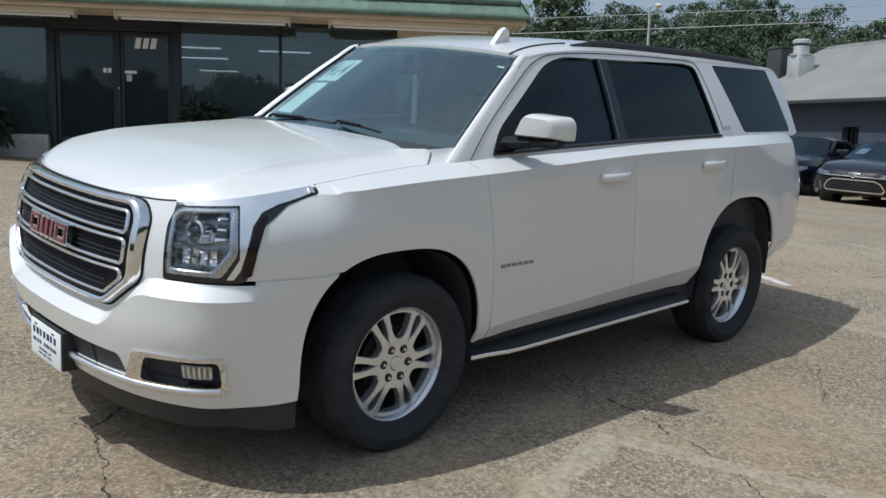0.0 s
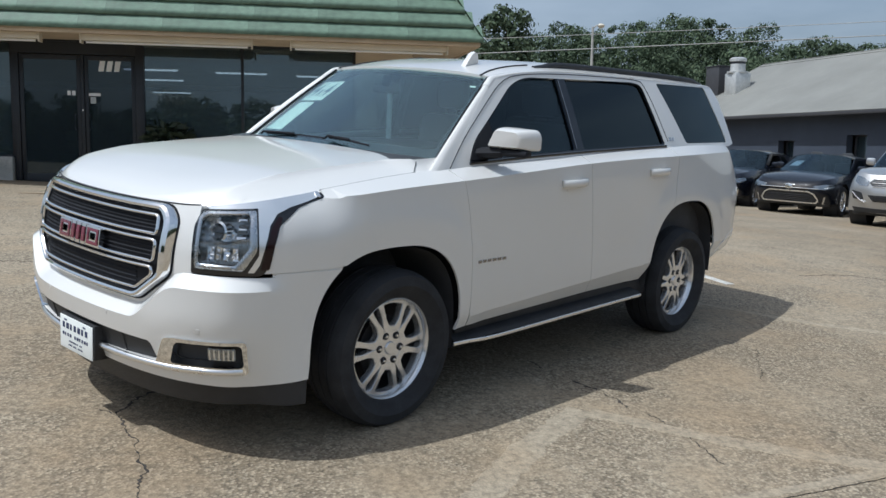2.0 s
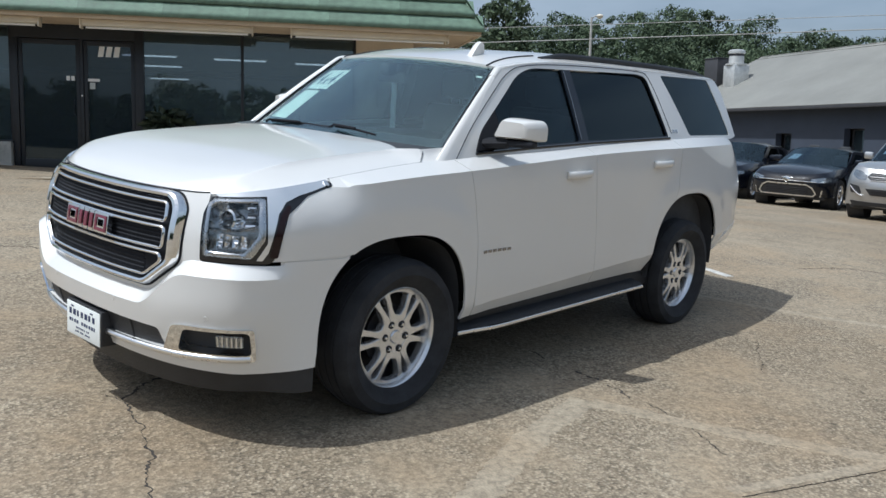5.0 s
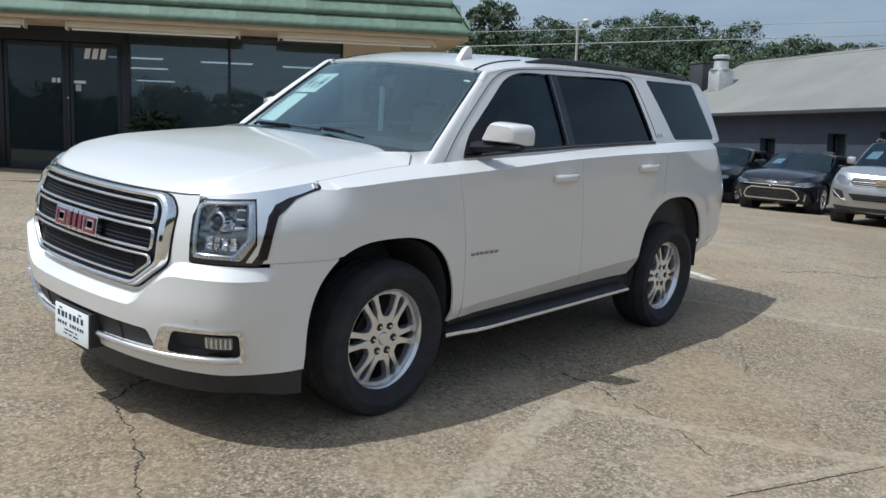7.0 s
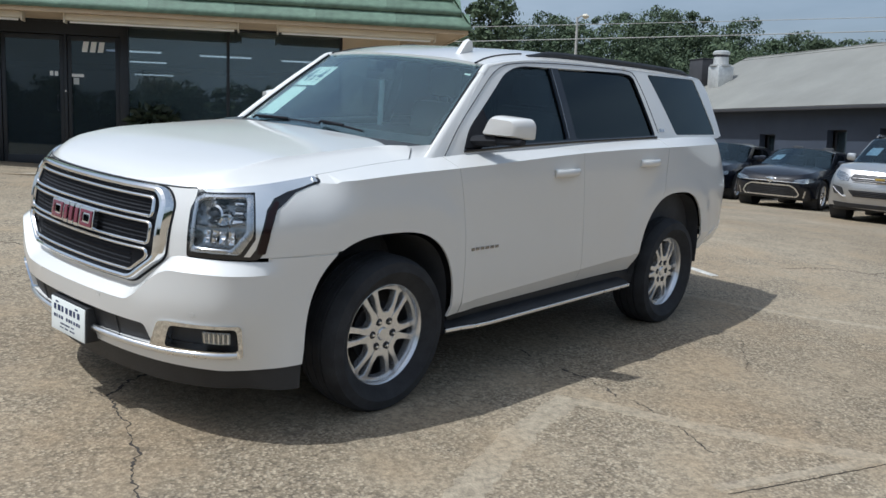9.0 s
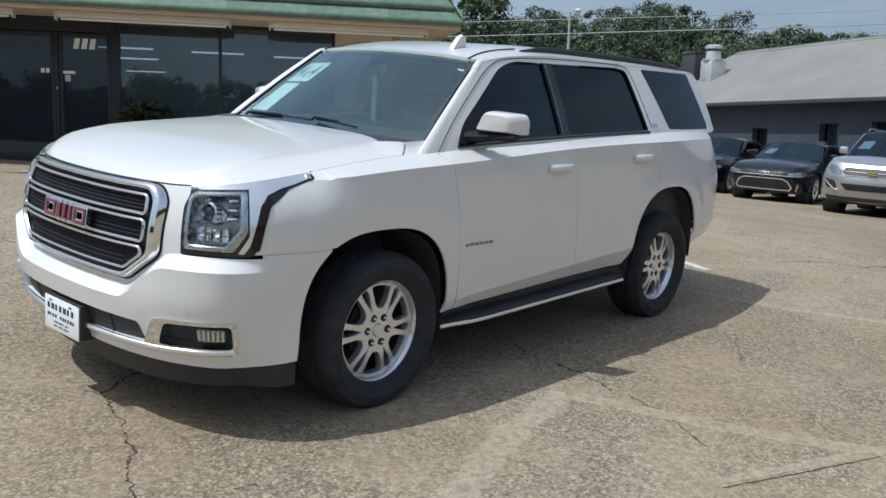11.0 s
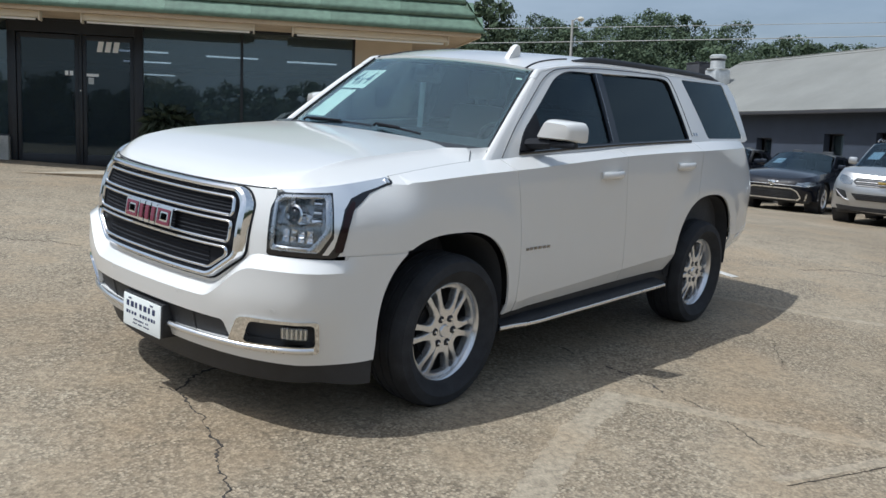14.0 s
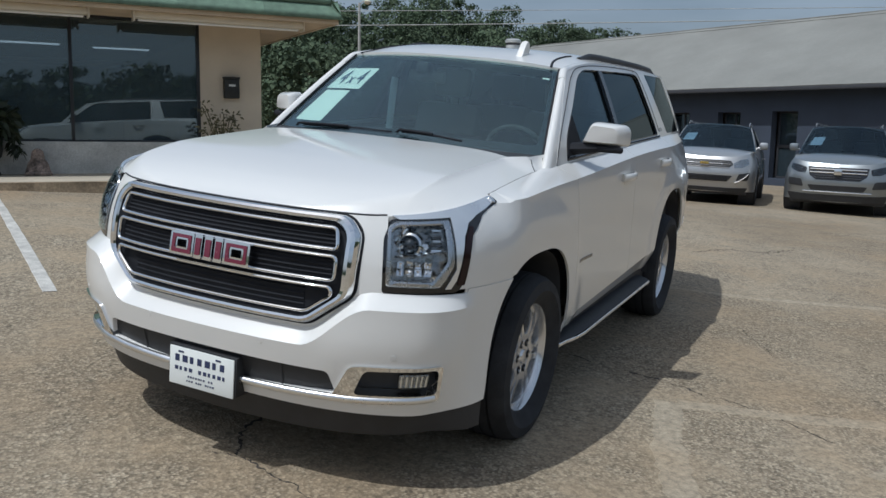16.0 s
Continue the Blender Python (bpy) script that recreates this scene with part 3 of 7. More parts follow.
    door = [(shut(0.413) + 0.0025, 0.413), (1.679, 0.447)] + [(mid_shut(z) - 0.0015, z) for z in (b.tuck(1.68), 0.6, 0.8, 1.0, 1.15, b.crease(1.58))] + [(1.573, b.top(1.573))] + [(s, b.top(s)) for s in np.linspace(1.45, 0.55, 9)] + [(0.423, b.top(0.423))] + [(shut(z) + 0.0015, z) for z in (1.20, b.crease(0.43), 1.12, 1.0, 0.85, 0.7, 0.55, b.tuck(0.52))]
    fd = part("front_door", skin(door, b.side, [], 0.04, lines=FOLD), WHITE, car, sharp=14)
    fd2 = flipped(fd)
    cut = [p for p in RA if p[0] >= 2.605][0]
    rdoor = [(1.684, 0.447), (2.338, 0.455)] + [(p, q) for p, q in RA if q > 0.50 and p < 2.605] + [(cut[0] - 0.004, cut[1]), (2.655, 1.0), (2.688, b.crease(2.688)), (2.694, b.top(2.69))] + [(s, b.top(s)) for s in np.linspace(2.5, 1.75, 8)] + [(1.578, b.top(1.578))] + [(mid_shut(z) + 0.0015, z) for z in (b.crease(1.58), 1.15, 1.0, 0.8, 0.6, b.tuck(1.68))]
    rd = part("rear_door", skin(rdoor, b.side, [], 0.04, lines=FOLD), WHITE, car, sharp=14)
    rd2 = flipped(rd)
    k = [(p, q) for p, q in RA if q > 0.40]
    i0 = [i for i, (p, q) in enumerate(k) if p >= 2.605][0]
    quarter = [(2.660, 1.0)] + k[i0:] + [(3.405, 0.47), (3.70, 0.56), (4.02, 0.58), (4.05, 0.86), (4.06, 1.3), (4.05, b.top(4.0))] + [(s, b.top(s)) for s in np.linspace(3.9, 2.8, 10)] + [(2.70, b.top(2.70)), (2.694, b.crease(2.694))]
    qp = part("quarter_panel", skin(quarter, b.side, [], 0.04, lines=FOLD), WHITE, car, sharp=14)
    flipped(qp)
    le = b.length
    tail = [(4.06 + Z, 0.60), (le, 0.60), (le, 1.34), (4.06 + Z, 1.34)]
    part("tailgate", skin(tail, b.front, [], 0.08), WHITE, car)
    part("tailgate", skin([(-p, q) for p, q in reversed(tail)], b.front, [], 0.08), WHITE, car)
    # bonnet
    outline = [b.skin_at(a, b.top(a - Z)) for a in np.linspace(0, Z + 0.45, 60)]
    ox, oy, oz = [p.x for p in outline], [p.y for p in outline], [p.z for p in outline]
    zc = smooth_table((-1.1, 1.066), (-1.0, 1.088), (-0.90, 1.140), (-0.75, 1.183), (-0.45, 1.220), (0, 1.256), (0.45, 1.290))

    ridge_x = table((-9, 0.70), (0.12, 0.70), (0.26, 0.775), (0.40, 0.80), (9, 0.80))

    def hood_z(x, y):
        xe, ze = float(np.interp(y, oy, ox)), float(np.interp(y, oy, oz))
        ax, r = abs(x), min(1.0, abs(x) / max(xe, 0.02))
        nose = zc(y) - (zc(y) - ze) * (0.30 * r ** 4 + 0.70 * max(0.0, (r - 0.855) / 0.145) ** 1.15) - 0.010
        rx, ridge = ridge_x(y), zc(y) + 0.003
        out = max(0.0, min(1.0, (ax - rx) / max(xe - rx, 0.02)))
        flat = ridge + 0.014 * soft((y + 0.7) / 0.7) * (1 - (min(ax, rx) / rx) ** 2)
        back = flat + (ze - 0.010 - flat) * out ** 0.66
        k = soft((y + 0.86) / 0.40)
        return nose + (back - nose) * k

    # bonnet as a grid whose columns follow the ridges over the wings
    def width_at(y):
        return float(np.interp(y, oy, ox)) - 0.003 if y > -0.73 else 0.925 - 0.003 + 0.12 * (y + 0.73)

    def column_x(c, y):
        return c if c <= 0.71 else 0.71 + (width_at(y) - 0.71) * (c - 0.71) / 0.29

    def column(c):
        lo, hi = oy[0], -0.60
        for _ in range(30):
            y = (lo + hi) / 2
            lo, hi = (y, hi) if float(np.interp(y - 0.004, oy, ox)) < column_x(c, y) else (lo, y)
        y0 = hi if c > 0 else oy[0] + 0.004
        y1 = float(np.interp(column_x(c, 0.35), (0, 0.25, 0.48, 0.60, 0.70, 0.78, 0.845), (0.25, 0.252, 0.24, 0.21, 0.158, 0.262, 0.178)))
        return [(column_x(c, y), y) for y in (y0 + (y1 - y0) * (i / 56) ** 1.5 for i in range(57))]

    cols = [0, 0.08, 0.16, 0.24, 0.32, 0.40, 0.43, 0.46, 0.49, 0.53, 0.58, 0.63, 0.67, 0.69, 0.697, 0.703, 0.71, 0.74, 0.79, 0.84, 0.89, 0.94, 0.975, 1.0]
    grid = [[(-x, y) for x, y in column(c)] for c in cols[:0:-1]] + [column(c) for c in cols]
    bm = bmesh.new()
    upper = [[bm.verts.new((x, y, hood_z(x, y))) for x, y in row] for row in grid]
    lower = [[bm.verts.new((x, y, hood_z(x, y) - 0.02)) for x, y in row] for row in grid]
    for p, q, pl, ql in zip(upper, upper[1:], lower, lower[1:]):
        for i in range(56):
            bm.faces.new((p[i], q[i], q[i + 1], p[i + 1]))
            bm.faces.new((pl[i + 1], ql[i + 1], ql[i], pl[i]))
        bm.faces.new((pl[0], ql[0], q[0], p[0])), bm.faces.new((p[-1], q[-1], ql[-1], pl[-1]))
    for r, rl in ((upper[0], lower[0]), (upper[-1], lower[-1])):
        for i in range(56):
            bm.faces.new((r[i], r[i + 1], rl[i + 1], rl[i]))
    bmesh.ops.recalc_face_normals(bm, faces=bm.faces)
    part("bonnet", bm, WHITE, car, "pearl white bonnet with ridges over the wings")
    # wing behind the bonnet's corner, up to the pillar
    bm = bmesh.new()
    rows = []
    for y in np.linspace(0.14, 0.50, 19):
        xi, xo = ridge_x(y), float(np.interp(min(y, 0.44), oy, ox)) - 0.002
        rows.append([bm.verts.new((xi - 0.002, y, hood_z(xi, y) - 0.05))] + [bm.verts.new((xi + (xo - xi) * t, y, hood_z(xi + (xo - xi) * t, min(y, 0.45)) - 0.003)) for t in np.linspace(0, 1, 9)])
    for p, q in zip(rows, rows[1:]):
        for i in range(9):
            bm.faces.new((p[i], p[i + 1], q[i + 1], q[i]))
    bmesh.ops.recalc_face_normals(bm, faces=bm.faces)
    bmesh.ops.solidify(bm, geom=bm.faces[:], thickness=0.004)
    flipped(part("wing_top", bm, WHITE, car))

    seam = [b.skin_at(a, b.top(a - Z)) + Vector((-0.002, 0.002, -0.001)) for a in np.linspace(Z - 0.43, Z + 0.20, 18)]
    sm = part("bonnet_gap", swept(seam, 0.0022, 0.0022, round_n=5), DARK, car)
    flipped(sm)
    sm = part("bonnet_gap", swept([(x, y, hood_z(x, y) + 0.001) for x, y in ((0.783, 0.262), (0.80, 0.238), (0.825, 0.207), (float(np.interp(0.19, oy, ox)) - 0.003, 0.19))], 0.002, 0.002, round_n=5), DARK, car)
    flipped(sm)
    nose = [b.skin_at(a, b.top(abs(a) - Z)) + Vector((0, 0.001, 0.0)) for a in np.linspace(-S(0.69), S(0.69), 30)]
    part("bonnet_gap", swept(nose, 0.0035, 0.0035, round_n=5), DARK, car)
    # glasshouse
    def screen(x, v):
        q = (x / 0.80) ** 2
        base, head = Vector((x * 0.978, 0.275 + 0.085 * q, 1.264 - 0.015 * q)), Vector((x * 0.785, 0.895 + 0.050 * q, 1.745 - 0.027 * q))
        p = base.lerp(head, v)
        return p + Vector((0, -0.35, 0.6)) * 0.05 * v * (1 - v)

    g = [(x, 0.0) for x in np.linspace(-0.818, 0.818, 21)] + [(x, 0.985) for x in np.linspace(0.818, -0.818, 21)]
    ws = part("windscreen", skin(g, screen, [], 0.09, 0.005), CLEAR, car, "clear laminated windscreen with a pale green tint")
    frit = rounded([(-0.818, 0.0), (0.818, 0.0), (0.818, 0.985), (-0.818, 0.985)], 0.03)
    part("screen_border", skin(frit, screen, [rounded([(-0.785, 0.150), (0.0, 0.110), (0.785, 0.150), (0.785, 0.962), (-0.785, 0.962)], 0.05)], 0.06, 0.002, -0.007), TRIM_BLACK, ws)
    for q in (1, -1):
        part("screen_seal", swept([screen(q * 0.820, v) + Vector((0, -0.002, 0.003)) for v in np.linspace(-0.02, 0.985, 20)], 0.006, 0.006), GRILLE_BLACK, ws)
    zr = smooth_table((0.86, 1.744), (0.98, 1.770), (1.16, 1.803), (1.5, 1.842), (2.0, 1.858), (3.0, 1.862), (3.7, 1.845), (4.0, 1.815))

    ze = smooth_table((0.8, 1.70), (0.95, 1.716), (1.1, 1.752), (1.5, 1.790), (2.0, 1.80), (4.0, 1.80))

    def roof_xy(x, y):
        xe = b.cabin(y, ze(y)).x + 0.004
        return Vector((x, y, zr(y) - (zr(y) - ze(y) + 0.004) * min(1.0, abs(x) / xe) ** (2.6 + 1.8 * soft((y - 0.86) / 0.5))))

    rl = [(b.cabin(y, ze(y)).x + 0.004, y) for y in np.linspace(0.97, 3.82, 30)]
    front_edge = [(x, 0.885 + 0.052 * (x / 0.62) ** 2) for x in np.linspace(-0.61, 0.61, 13)]
    rp = front_edge + rl + [(0.40, 3.93), (0, 3.95), (-0.40, 3.93)] + [(-x, y) for x, y in reversed(rl)]
    part("roof", skin(rp, roof_xy, [], 0.07, 0.02), WHITE, car, "pearl white roof")
    # pillars and window openings
    dlo = rounded([(0.585, 1.264), (0.655, 1.375), (1.07, 1.69), (1.22, 1.735), (2.44, 1.768), (2.56, 1.755), (2.672, 1.354), (1.65, 1.321), (1.10, 1.297)], [0.02, 0.06, 0.12, 0.1, 0.06, 0.05, 0.02, 0.0, 0.0])
    qwin = rounded([(2.775, 1.776), (3.66, 1.785), (3.845, 1.370), (3.0, 1.368)], 0.03)
    frame_poly = [(0.43, 1.225), (0.50, 1.315), (0.76, 1.57), (0.93, 1.712), (0.985, ze(0.985))] + [(y, ze(y)) for y in np.linspace(1.1, 3.76, 18)] + [(3.84, 1.785), (3.92, 1.70), (3.985, 1.36)]
    frame_poly += [(s, b.top(s) - 0.012) for s in np.linspace(3.88, 0.50, 28)]
    cf = part("side_frame", skin(frame_poly, b.cabin, [dlo, qwin], 0.06, 0.03), WHITE, car, "pearl white window surround and pillars")
    flipped(cf)
    in1 = rounded([(0.605, 1.276), (0.670, 1.380), (1.075, 1.684), (1.22, 1.728), (1.53, 1.745), (1.545, 1.328), (1.10, 1.309)], [0.01, 0.05, 0.1, 0.08, 0.02, 0.02, 0.0])
    in2 = rounded([(1.625, 1.750), (2.44, 1.762), (2.552, 1.75), (2.658, 1.364), (1.64, 1.332)], [0.02, 0.05, 0.04, 0.02, 0.02])
    for poly, doorpart, mt in ((in1, (fd, fd2), TINT_FRONT), (in2, (rd, rd2), TINT)):
        gl = part("side_window", skin(grown(poly, 0.012), b.cabin, [], 0.05, 0.004, -0.018), mt, doorpart[0], "dark tinted door glass")
        flipped(gl, doorpart[1])
    bp = part("window_trim", skin(dlo, b.cabin, [in1, in2], 0.04, 0.012, -0.003), TRIM_BLACK, cf, "gloss black window surround")
    flipped(bp, bpy.data.objects["side_frame.001"])
    bm = swept([b.cabin(y, float(np.interp(y, (0.585, 1.10, 1.65, 2.672), (1.260, 1.293, 1.317, 1.350)))) + Vector((0.004, 0, 0)) for y in np.linspace(0.585, 2.672, 18)], 0.006, 0.009)
    ct = part("belt_trim", bm, GLOSS_BLACK, cf, "gloss black strip under the windows")
    flipped(ct, bpy.data.objects["side_frame.001"])
    qg = part("quarter_window", skin(qwin, b.cabin, [], 0.07, 0.006, -0.004), TINT, qp, "dark tinted quarter glass")
    flipped(qg, bpy.data.objects["quarter_panel.001"])
    line = spline([(0.44, 1.235), (0.50, 1.30), (0.60, 1.40), (0.78, 1.545), (1.0, 1.71), (1.20, 1.752), (1.65, 1.776), (2.20, 1.786), (2.50, 1.786), (2.60, 1.77), (2.715, 1.38)], 2)
    ds = part("door_seam", swept([b.cabin(y, min(z, ze(y) - 0.010)) + Vector((0.0005, 0, 0)) for y, z in line], 0.003, 0.003, round_n=5), DARK, cf)
    flipped(ds, bpy.data.objects["side_frame.001"])
    ds = part("door_seam", swept([b.cabin(y, z) + Vector((0.0005, 0, 0)) for y, z in ((1.558, 1.335), (1.552, 1.55), (1.548, 1.745))], 0.0022, 0.0025, round_n=6), GREY_METAL, cf)
    flipped(ds, bpy.data.objects["side_frame.001"])
    # inner shell that keeps the light out
    bm = bmesh.new()
    box(bm, -0.86, 0.86, 0.62, 3.50, 0.40, 1.26, 0.03)
    box(bm, -0.80, 0.80, 3.45, 3.92, 0.62, 1.26, 0.03)
    box(bm, -0.60, 0.60, -0.90, 0.30, 0.42, 1.02, 0.03)
    box(bm, -0.48, 0.48, -0.62, 3.30, 0.24, 0.45, 0.03)
    # added block, no real part: keeps the quarter glass dark
    box(bm, -0.56, 0.56, 2.95, 3.70, 1.2, 1.70, 0.03)
    part("underbody", bm, DARK, car)
    for cy, hh in ((-0.05, 0.475), (2.908, 0.552)):
        bm = bmesh.new()
        pts = arch(cy, 0.485, hh, n=2.7, low=0.30 if cy < 1 else 0.475)
        for x in (0.955, 0.56):
            for p, q in pts:
                bm.verts.new((x, p, q))
        bm.verts.ensure_lookup_table()
        n = len(pts)
        for i in range(n - 1):
            bm.faces.new((bm.verts[i], bm.verts[i + 1], bm.verts[n + i + 1], bm.verts[n + i]))
        bm.faces.new([bm.verts[n + i] for i in range(n)])
        wl = part("wheel_arch_liner", bm, DARK, car)
        flipped(wl)
    # rear end: bumper, lamps, rear window
    rb = [(3.415, 0.47), (3.60, 0.53), (4.0, 0.55), (le - Z, 0.55), (le - Z, 0.69), (4.0, 0.69), (3.70, 0.66)]
    rr = part("rear_bumper", skin(rb, raised(b.side, 0.003), [], 0.07), WHITE, car)
    flipped(rr)
    rv = part("rear_valance", skin([(3.64, 0.505), (4.0, 0.515), (le - Z, 0.515), (le - Z, 0.555), (4.0, 0.555), (3.64, 0.540)], b.side, [], 0.09, 0.02, -0.012), BLACK, car)
    flipped(rv)
    def tail_s(s, z):
        return b.side(s, min(z, 1.34)) if z < 1.34 else b.side(s, 1.34) + Vector((-0.35 * (z - 1.34), -0.25 * (z - 1.34), z - 1.34))
    tl = part("tail_lamp", skin(rounded([(4.06, 0.94), (4.19, 0.94), (4.18, 1.46), (4.07, 1.46)], 0.03), tail_s, [], 0.05, 0.03, 0.008), RED_LENS, car, "red vertical tail lamp")
    flipped(tl)
    def rear_glass(x, v):
        return Vector((x * (1 - 0.16 * v), 4.02 - 0.26 * v, 1.33 + 0.44 * v))
    part("rear_window", skin([(-0.62, 0), (0.62, 0), (0.62, 1), (-0.62, 1)], rear_glass, [], 0.2, 0.01), TINT, car)
    for q in (-1, 1):
        part("rear_pillar", swept([(q * 0.67, 3.93, 1.32), (q * 0.60, 3.82, 1.58), (q * 0.54, 3.72, 1.75)], 0.045, 0.045), WHITE, car)
    edge_y = table((1.225, 0.43), (1.315, 0.50), (1.57, 0.76), (1.712, 0.93), (1.76, 1.0))

    def pillar(a, v):
        p = screen(0.824, v)
        z = p.z + 0.012
        q = b.cabin(edge_y(z) + 0.014, z) - Vector((0.002, 0, 0))
        t = a / 0.06
        c = Vector((q.x + 0.003, p.y - 0.095 + 0.065 * v, z))
        return p.lerp(c, t).lerp(c.lerp(q, t), t)

    flipped(part("front_pillar", skin([(0, -0.09), (0.06, -0.09), (0.06, 0.985), (0, 0.985)], pillar, [], 0.012, 0.012, 0.0), WHITE, car, sharp=75))
    rail = [pillar(0.042, v) - Vector((0.016, -0.016, 0.010)) for v in (0.86, 0.92, 0.975)] + [b.cabin(y, ze(y)) - Vector((0.022, 0, 0.020)) for y in (1.04, 1.12, 1.22, 1.34)]
    flipped(part("roof_side", swept([Vector(p) for p in spline([tuple(p) for p in rail], 2)], 0.024, 0.024, round_n=14), WHITE, car))
    part("roof_spoiler", boxed(-0.50, 0.50, 3.78, 3.90, 1.775, 1.812, 0.015), WHITE, car)

    # grille
    def sym(p):
        return p + [(-a, z) for a, z in reversed(p)]

    def loft(inner_, outer, steps, surf):
        """A raised band between two outlines of as many corners: steps of (share of the way out, height)."""
        def fine(poly):
            out = []
            for i, p in enumerate(poly):
                q = poly[(i + 1) % len(poly)]
                out += [(p[0] + (q[0] - p[0]) * j / 6, p[1] + (q[1] - p[1]) * j / 6) for j in range(6)]
            return out
        bm, fi, fo = bmesh.new(), fine(inner_), fine(outer)
        rows = [[bm.verts.new(raised(surf, h)(p[0] + (q[0] - p[0]) * u, p[1] + (q[1] - p[1]) * u)) for p, q in zip(fi, fo)] for u, h in steps]
        for r0, r1 in zip(rows, rows[1:]):
            for i in range(len(fi)):
                j = (i + 1) % len(fi)
                bm.faces.new((r0[i], r0[j], r1[j], r1[i]))
        bmesh.ops.recalc_face_normals(bm, faces=bm.faces)
        return bm

    go = rounded(sym([(S(0.436), 0.656), (S(0.600), 0.785), (S(0.612), 1.018), (S(0.560), 1.074)]), 0.035)
    gi = rounded(sym([(S(0.426), 0.690), (S(0.550), 0.790), (S(0.556), 1.000), (S(0.522), 1.040)]), 0.030)
    gm = part("grille", skin(gi, b.front, [], 0.06, 0.01, 0.002), GRILLE_BLACK, car, "three-bar chrome grille over a black mesh")
    part("grille_surround", loft(gi, go, ((0.0, -0.004), (0.0, 0.022), (0.10, 0.030), (0.35, 0.034), (0.62, 0.030), (0.86, 0.016), (1.0, 0.002), (1.0, -0.02)), b.front), CHROME, gm, "broad rounded chrome frame", sharp=30)
    part("surround_gap", loft(go, grown(go, 0.008), ((0.0, 0.004), (0.0, 0.0015), (1.0, 0.0015), (1.0, -0.01)), b.front), GRILLE_BLACK, gm)
    bands = ([(S(0.530), 0.952), (S(0.520), 1.028)], [(S(0.527), 0.838), (S(0.530), 0.926)], [(S(0.428), 0.710), (S(0.522), 0.782), (S(0.516), 0.812)])
    for half_band in bands:
        lo = dense(rounded(sym(half_band), 0.022), 0.05)
        bar = part("grille_bar", swept([b.skin_at(a, z, 0.020) for a, z in lo], 0.0085, 0.010, (0, -1, 0), 10, True), CHROME, gm, "rounded chrome outline")
        z0, z1, x0 = half_band[0][1], half_band[-1][1], half_band[0][0]
        for q in (0.2, 0.4, 0.6, 0.8):
            zz = z0 + (z1 - z0) * q
            part("grille_slat", swept([b.skin_at(a, zz, 0.003) for a in np.linspace(-x0 * 0.97, x0 * 0.97, 15)], 0.004, 0.006, (0, -1, 0)), GRILLE_BLACK, gm)
    for a0 in np.linspace(-S(0.48), S(0.48), 15):
        part("grille_rib", swept([b.skin_at(a0, zz, 0.0) for zz in (0.725, 0.88, 1.02)], 0.003, 0.004, (0, -1, 0), 6), GRILLE_BLACK, gm)
    bx = b.front
    def plaque(poly, holes=()):
        """A red plain shape with a chrome edge that follows it."""
        edge = part("badge_edge", skin(grown(poly, 0.006), bx, holes, 0.05, 0.022, 0.044), CHROME, gm, "chrome edge of the badge")
        part("badge_face", skin(grown(poly, -0.008), bx, [grown(h, 0.011) for h in holes], 0.05, 0.006, 0.0475), RED, edge, "red enamel face")

    def frame_of(x0, x1, z0, z1):
        return rounded([(x0, z0), (x1, z0), (x1, z1), (x0, z1)], 0.005)

    for x0 in (-0.182, 0.082):
        plaque(frame_of(x0, x0 + 0.108, 0.840, 0.918), [frame_of(x0 + 0.032, x0 + 0.078, 0.866, 0.894)[::-1]])
    for x0 in (-0.062, -0.013, 0.036):
        plaque(frame_of(x0, x0 + 0.032, 0.840, 0.918))
    # intake, plate, fog lamps
    part("lower_intake", skin([(-S(0.58), 0.38), (S(0.58), 0.38), (S(0.58), 0.51), (-S(0.58), 0.51)], bumper, [], 0.07, 0.01, -0.018), BLACK, car, "dark lower air intake")
    for x in (-0.34, 0.34):
        part("intake_rib", swept([bumper(math.copysign(S(0.34), x), z) - Vector((0, -0.020, 0)) for z in (0.395, 0.44, 0.495)], 0.006, 0.005, (0, -1, 0)), BLACK, car)
    part("intake_strip", swept([bumper(a, 0.389) - Vector((0, 0.004, 0)) for a in np.linspace(-S(0.60), S(0.60), 27)], 0.014, 0.015, round_n=12), BRIGHT, car, "bright polished strip under the intake")
    dam = [(a, 0.345) for a in np.linspace(-Z + 0.535, Z - 0.535, 31)] + [(a, 0.20 + 0.015 * abs(a)) for a in np.linspace(Z - 0.535, -Z + 0.535, 31)]
    part("air_dam", skin(dam, lambda a, z: b.skin_at(a, z, 0.050 * (1 - soft((abs(a) - Z + 0.92) / 0.32))), [], 0.09, 0.015, -0.012), BLACK, car, "black plastic air dam")
    py = b.front(0, 0.42).y - 0.088
    plate = part("plate", boxed(-0.158, 0.164, py - 0.006, py, 0.313, 0.470, 0.004), PAPER, car, "white dealer plate with dark lettering bars")
    part("plate_bracket", boxed(-0.166, 0.172, py + 0.001, py + 0.110, 0.316, 0.478, 0.004), BLACK, car)
    # unreadable and trade writing: rows of bars, with a bar for each character
    for zz, hh, n, wd, gaps in ((0.408, 0.036, 7, 0.262, ()), (0.374, 0.020, 11, 0.262, (4,)), (0.351, 0.010, 10, 0.130, (7,)), (0.333, 0.009, 12, 0.142, (3, 7))):
        for i in range(n):
            if i in gaps:
                continue
            x0 = 0.003 - wd / 2 + wd * i / n
            w0 = wd / n * 0.74
            part("lettering_bar", boxed(x0, x0 + w0 * (0.62 + 0.3 * ((i * 7 + n) % 3) / 2), py - 0.0075, py - 0.0055, zz + hh * 0.12, zz + hh * 0.88), INK, plate, smooth=False)
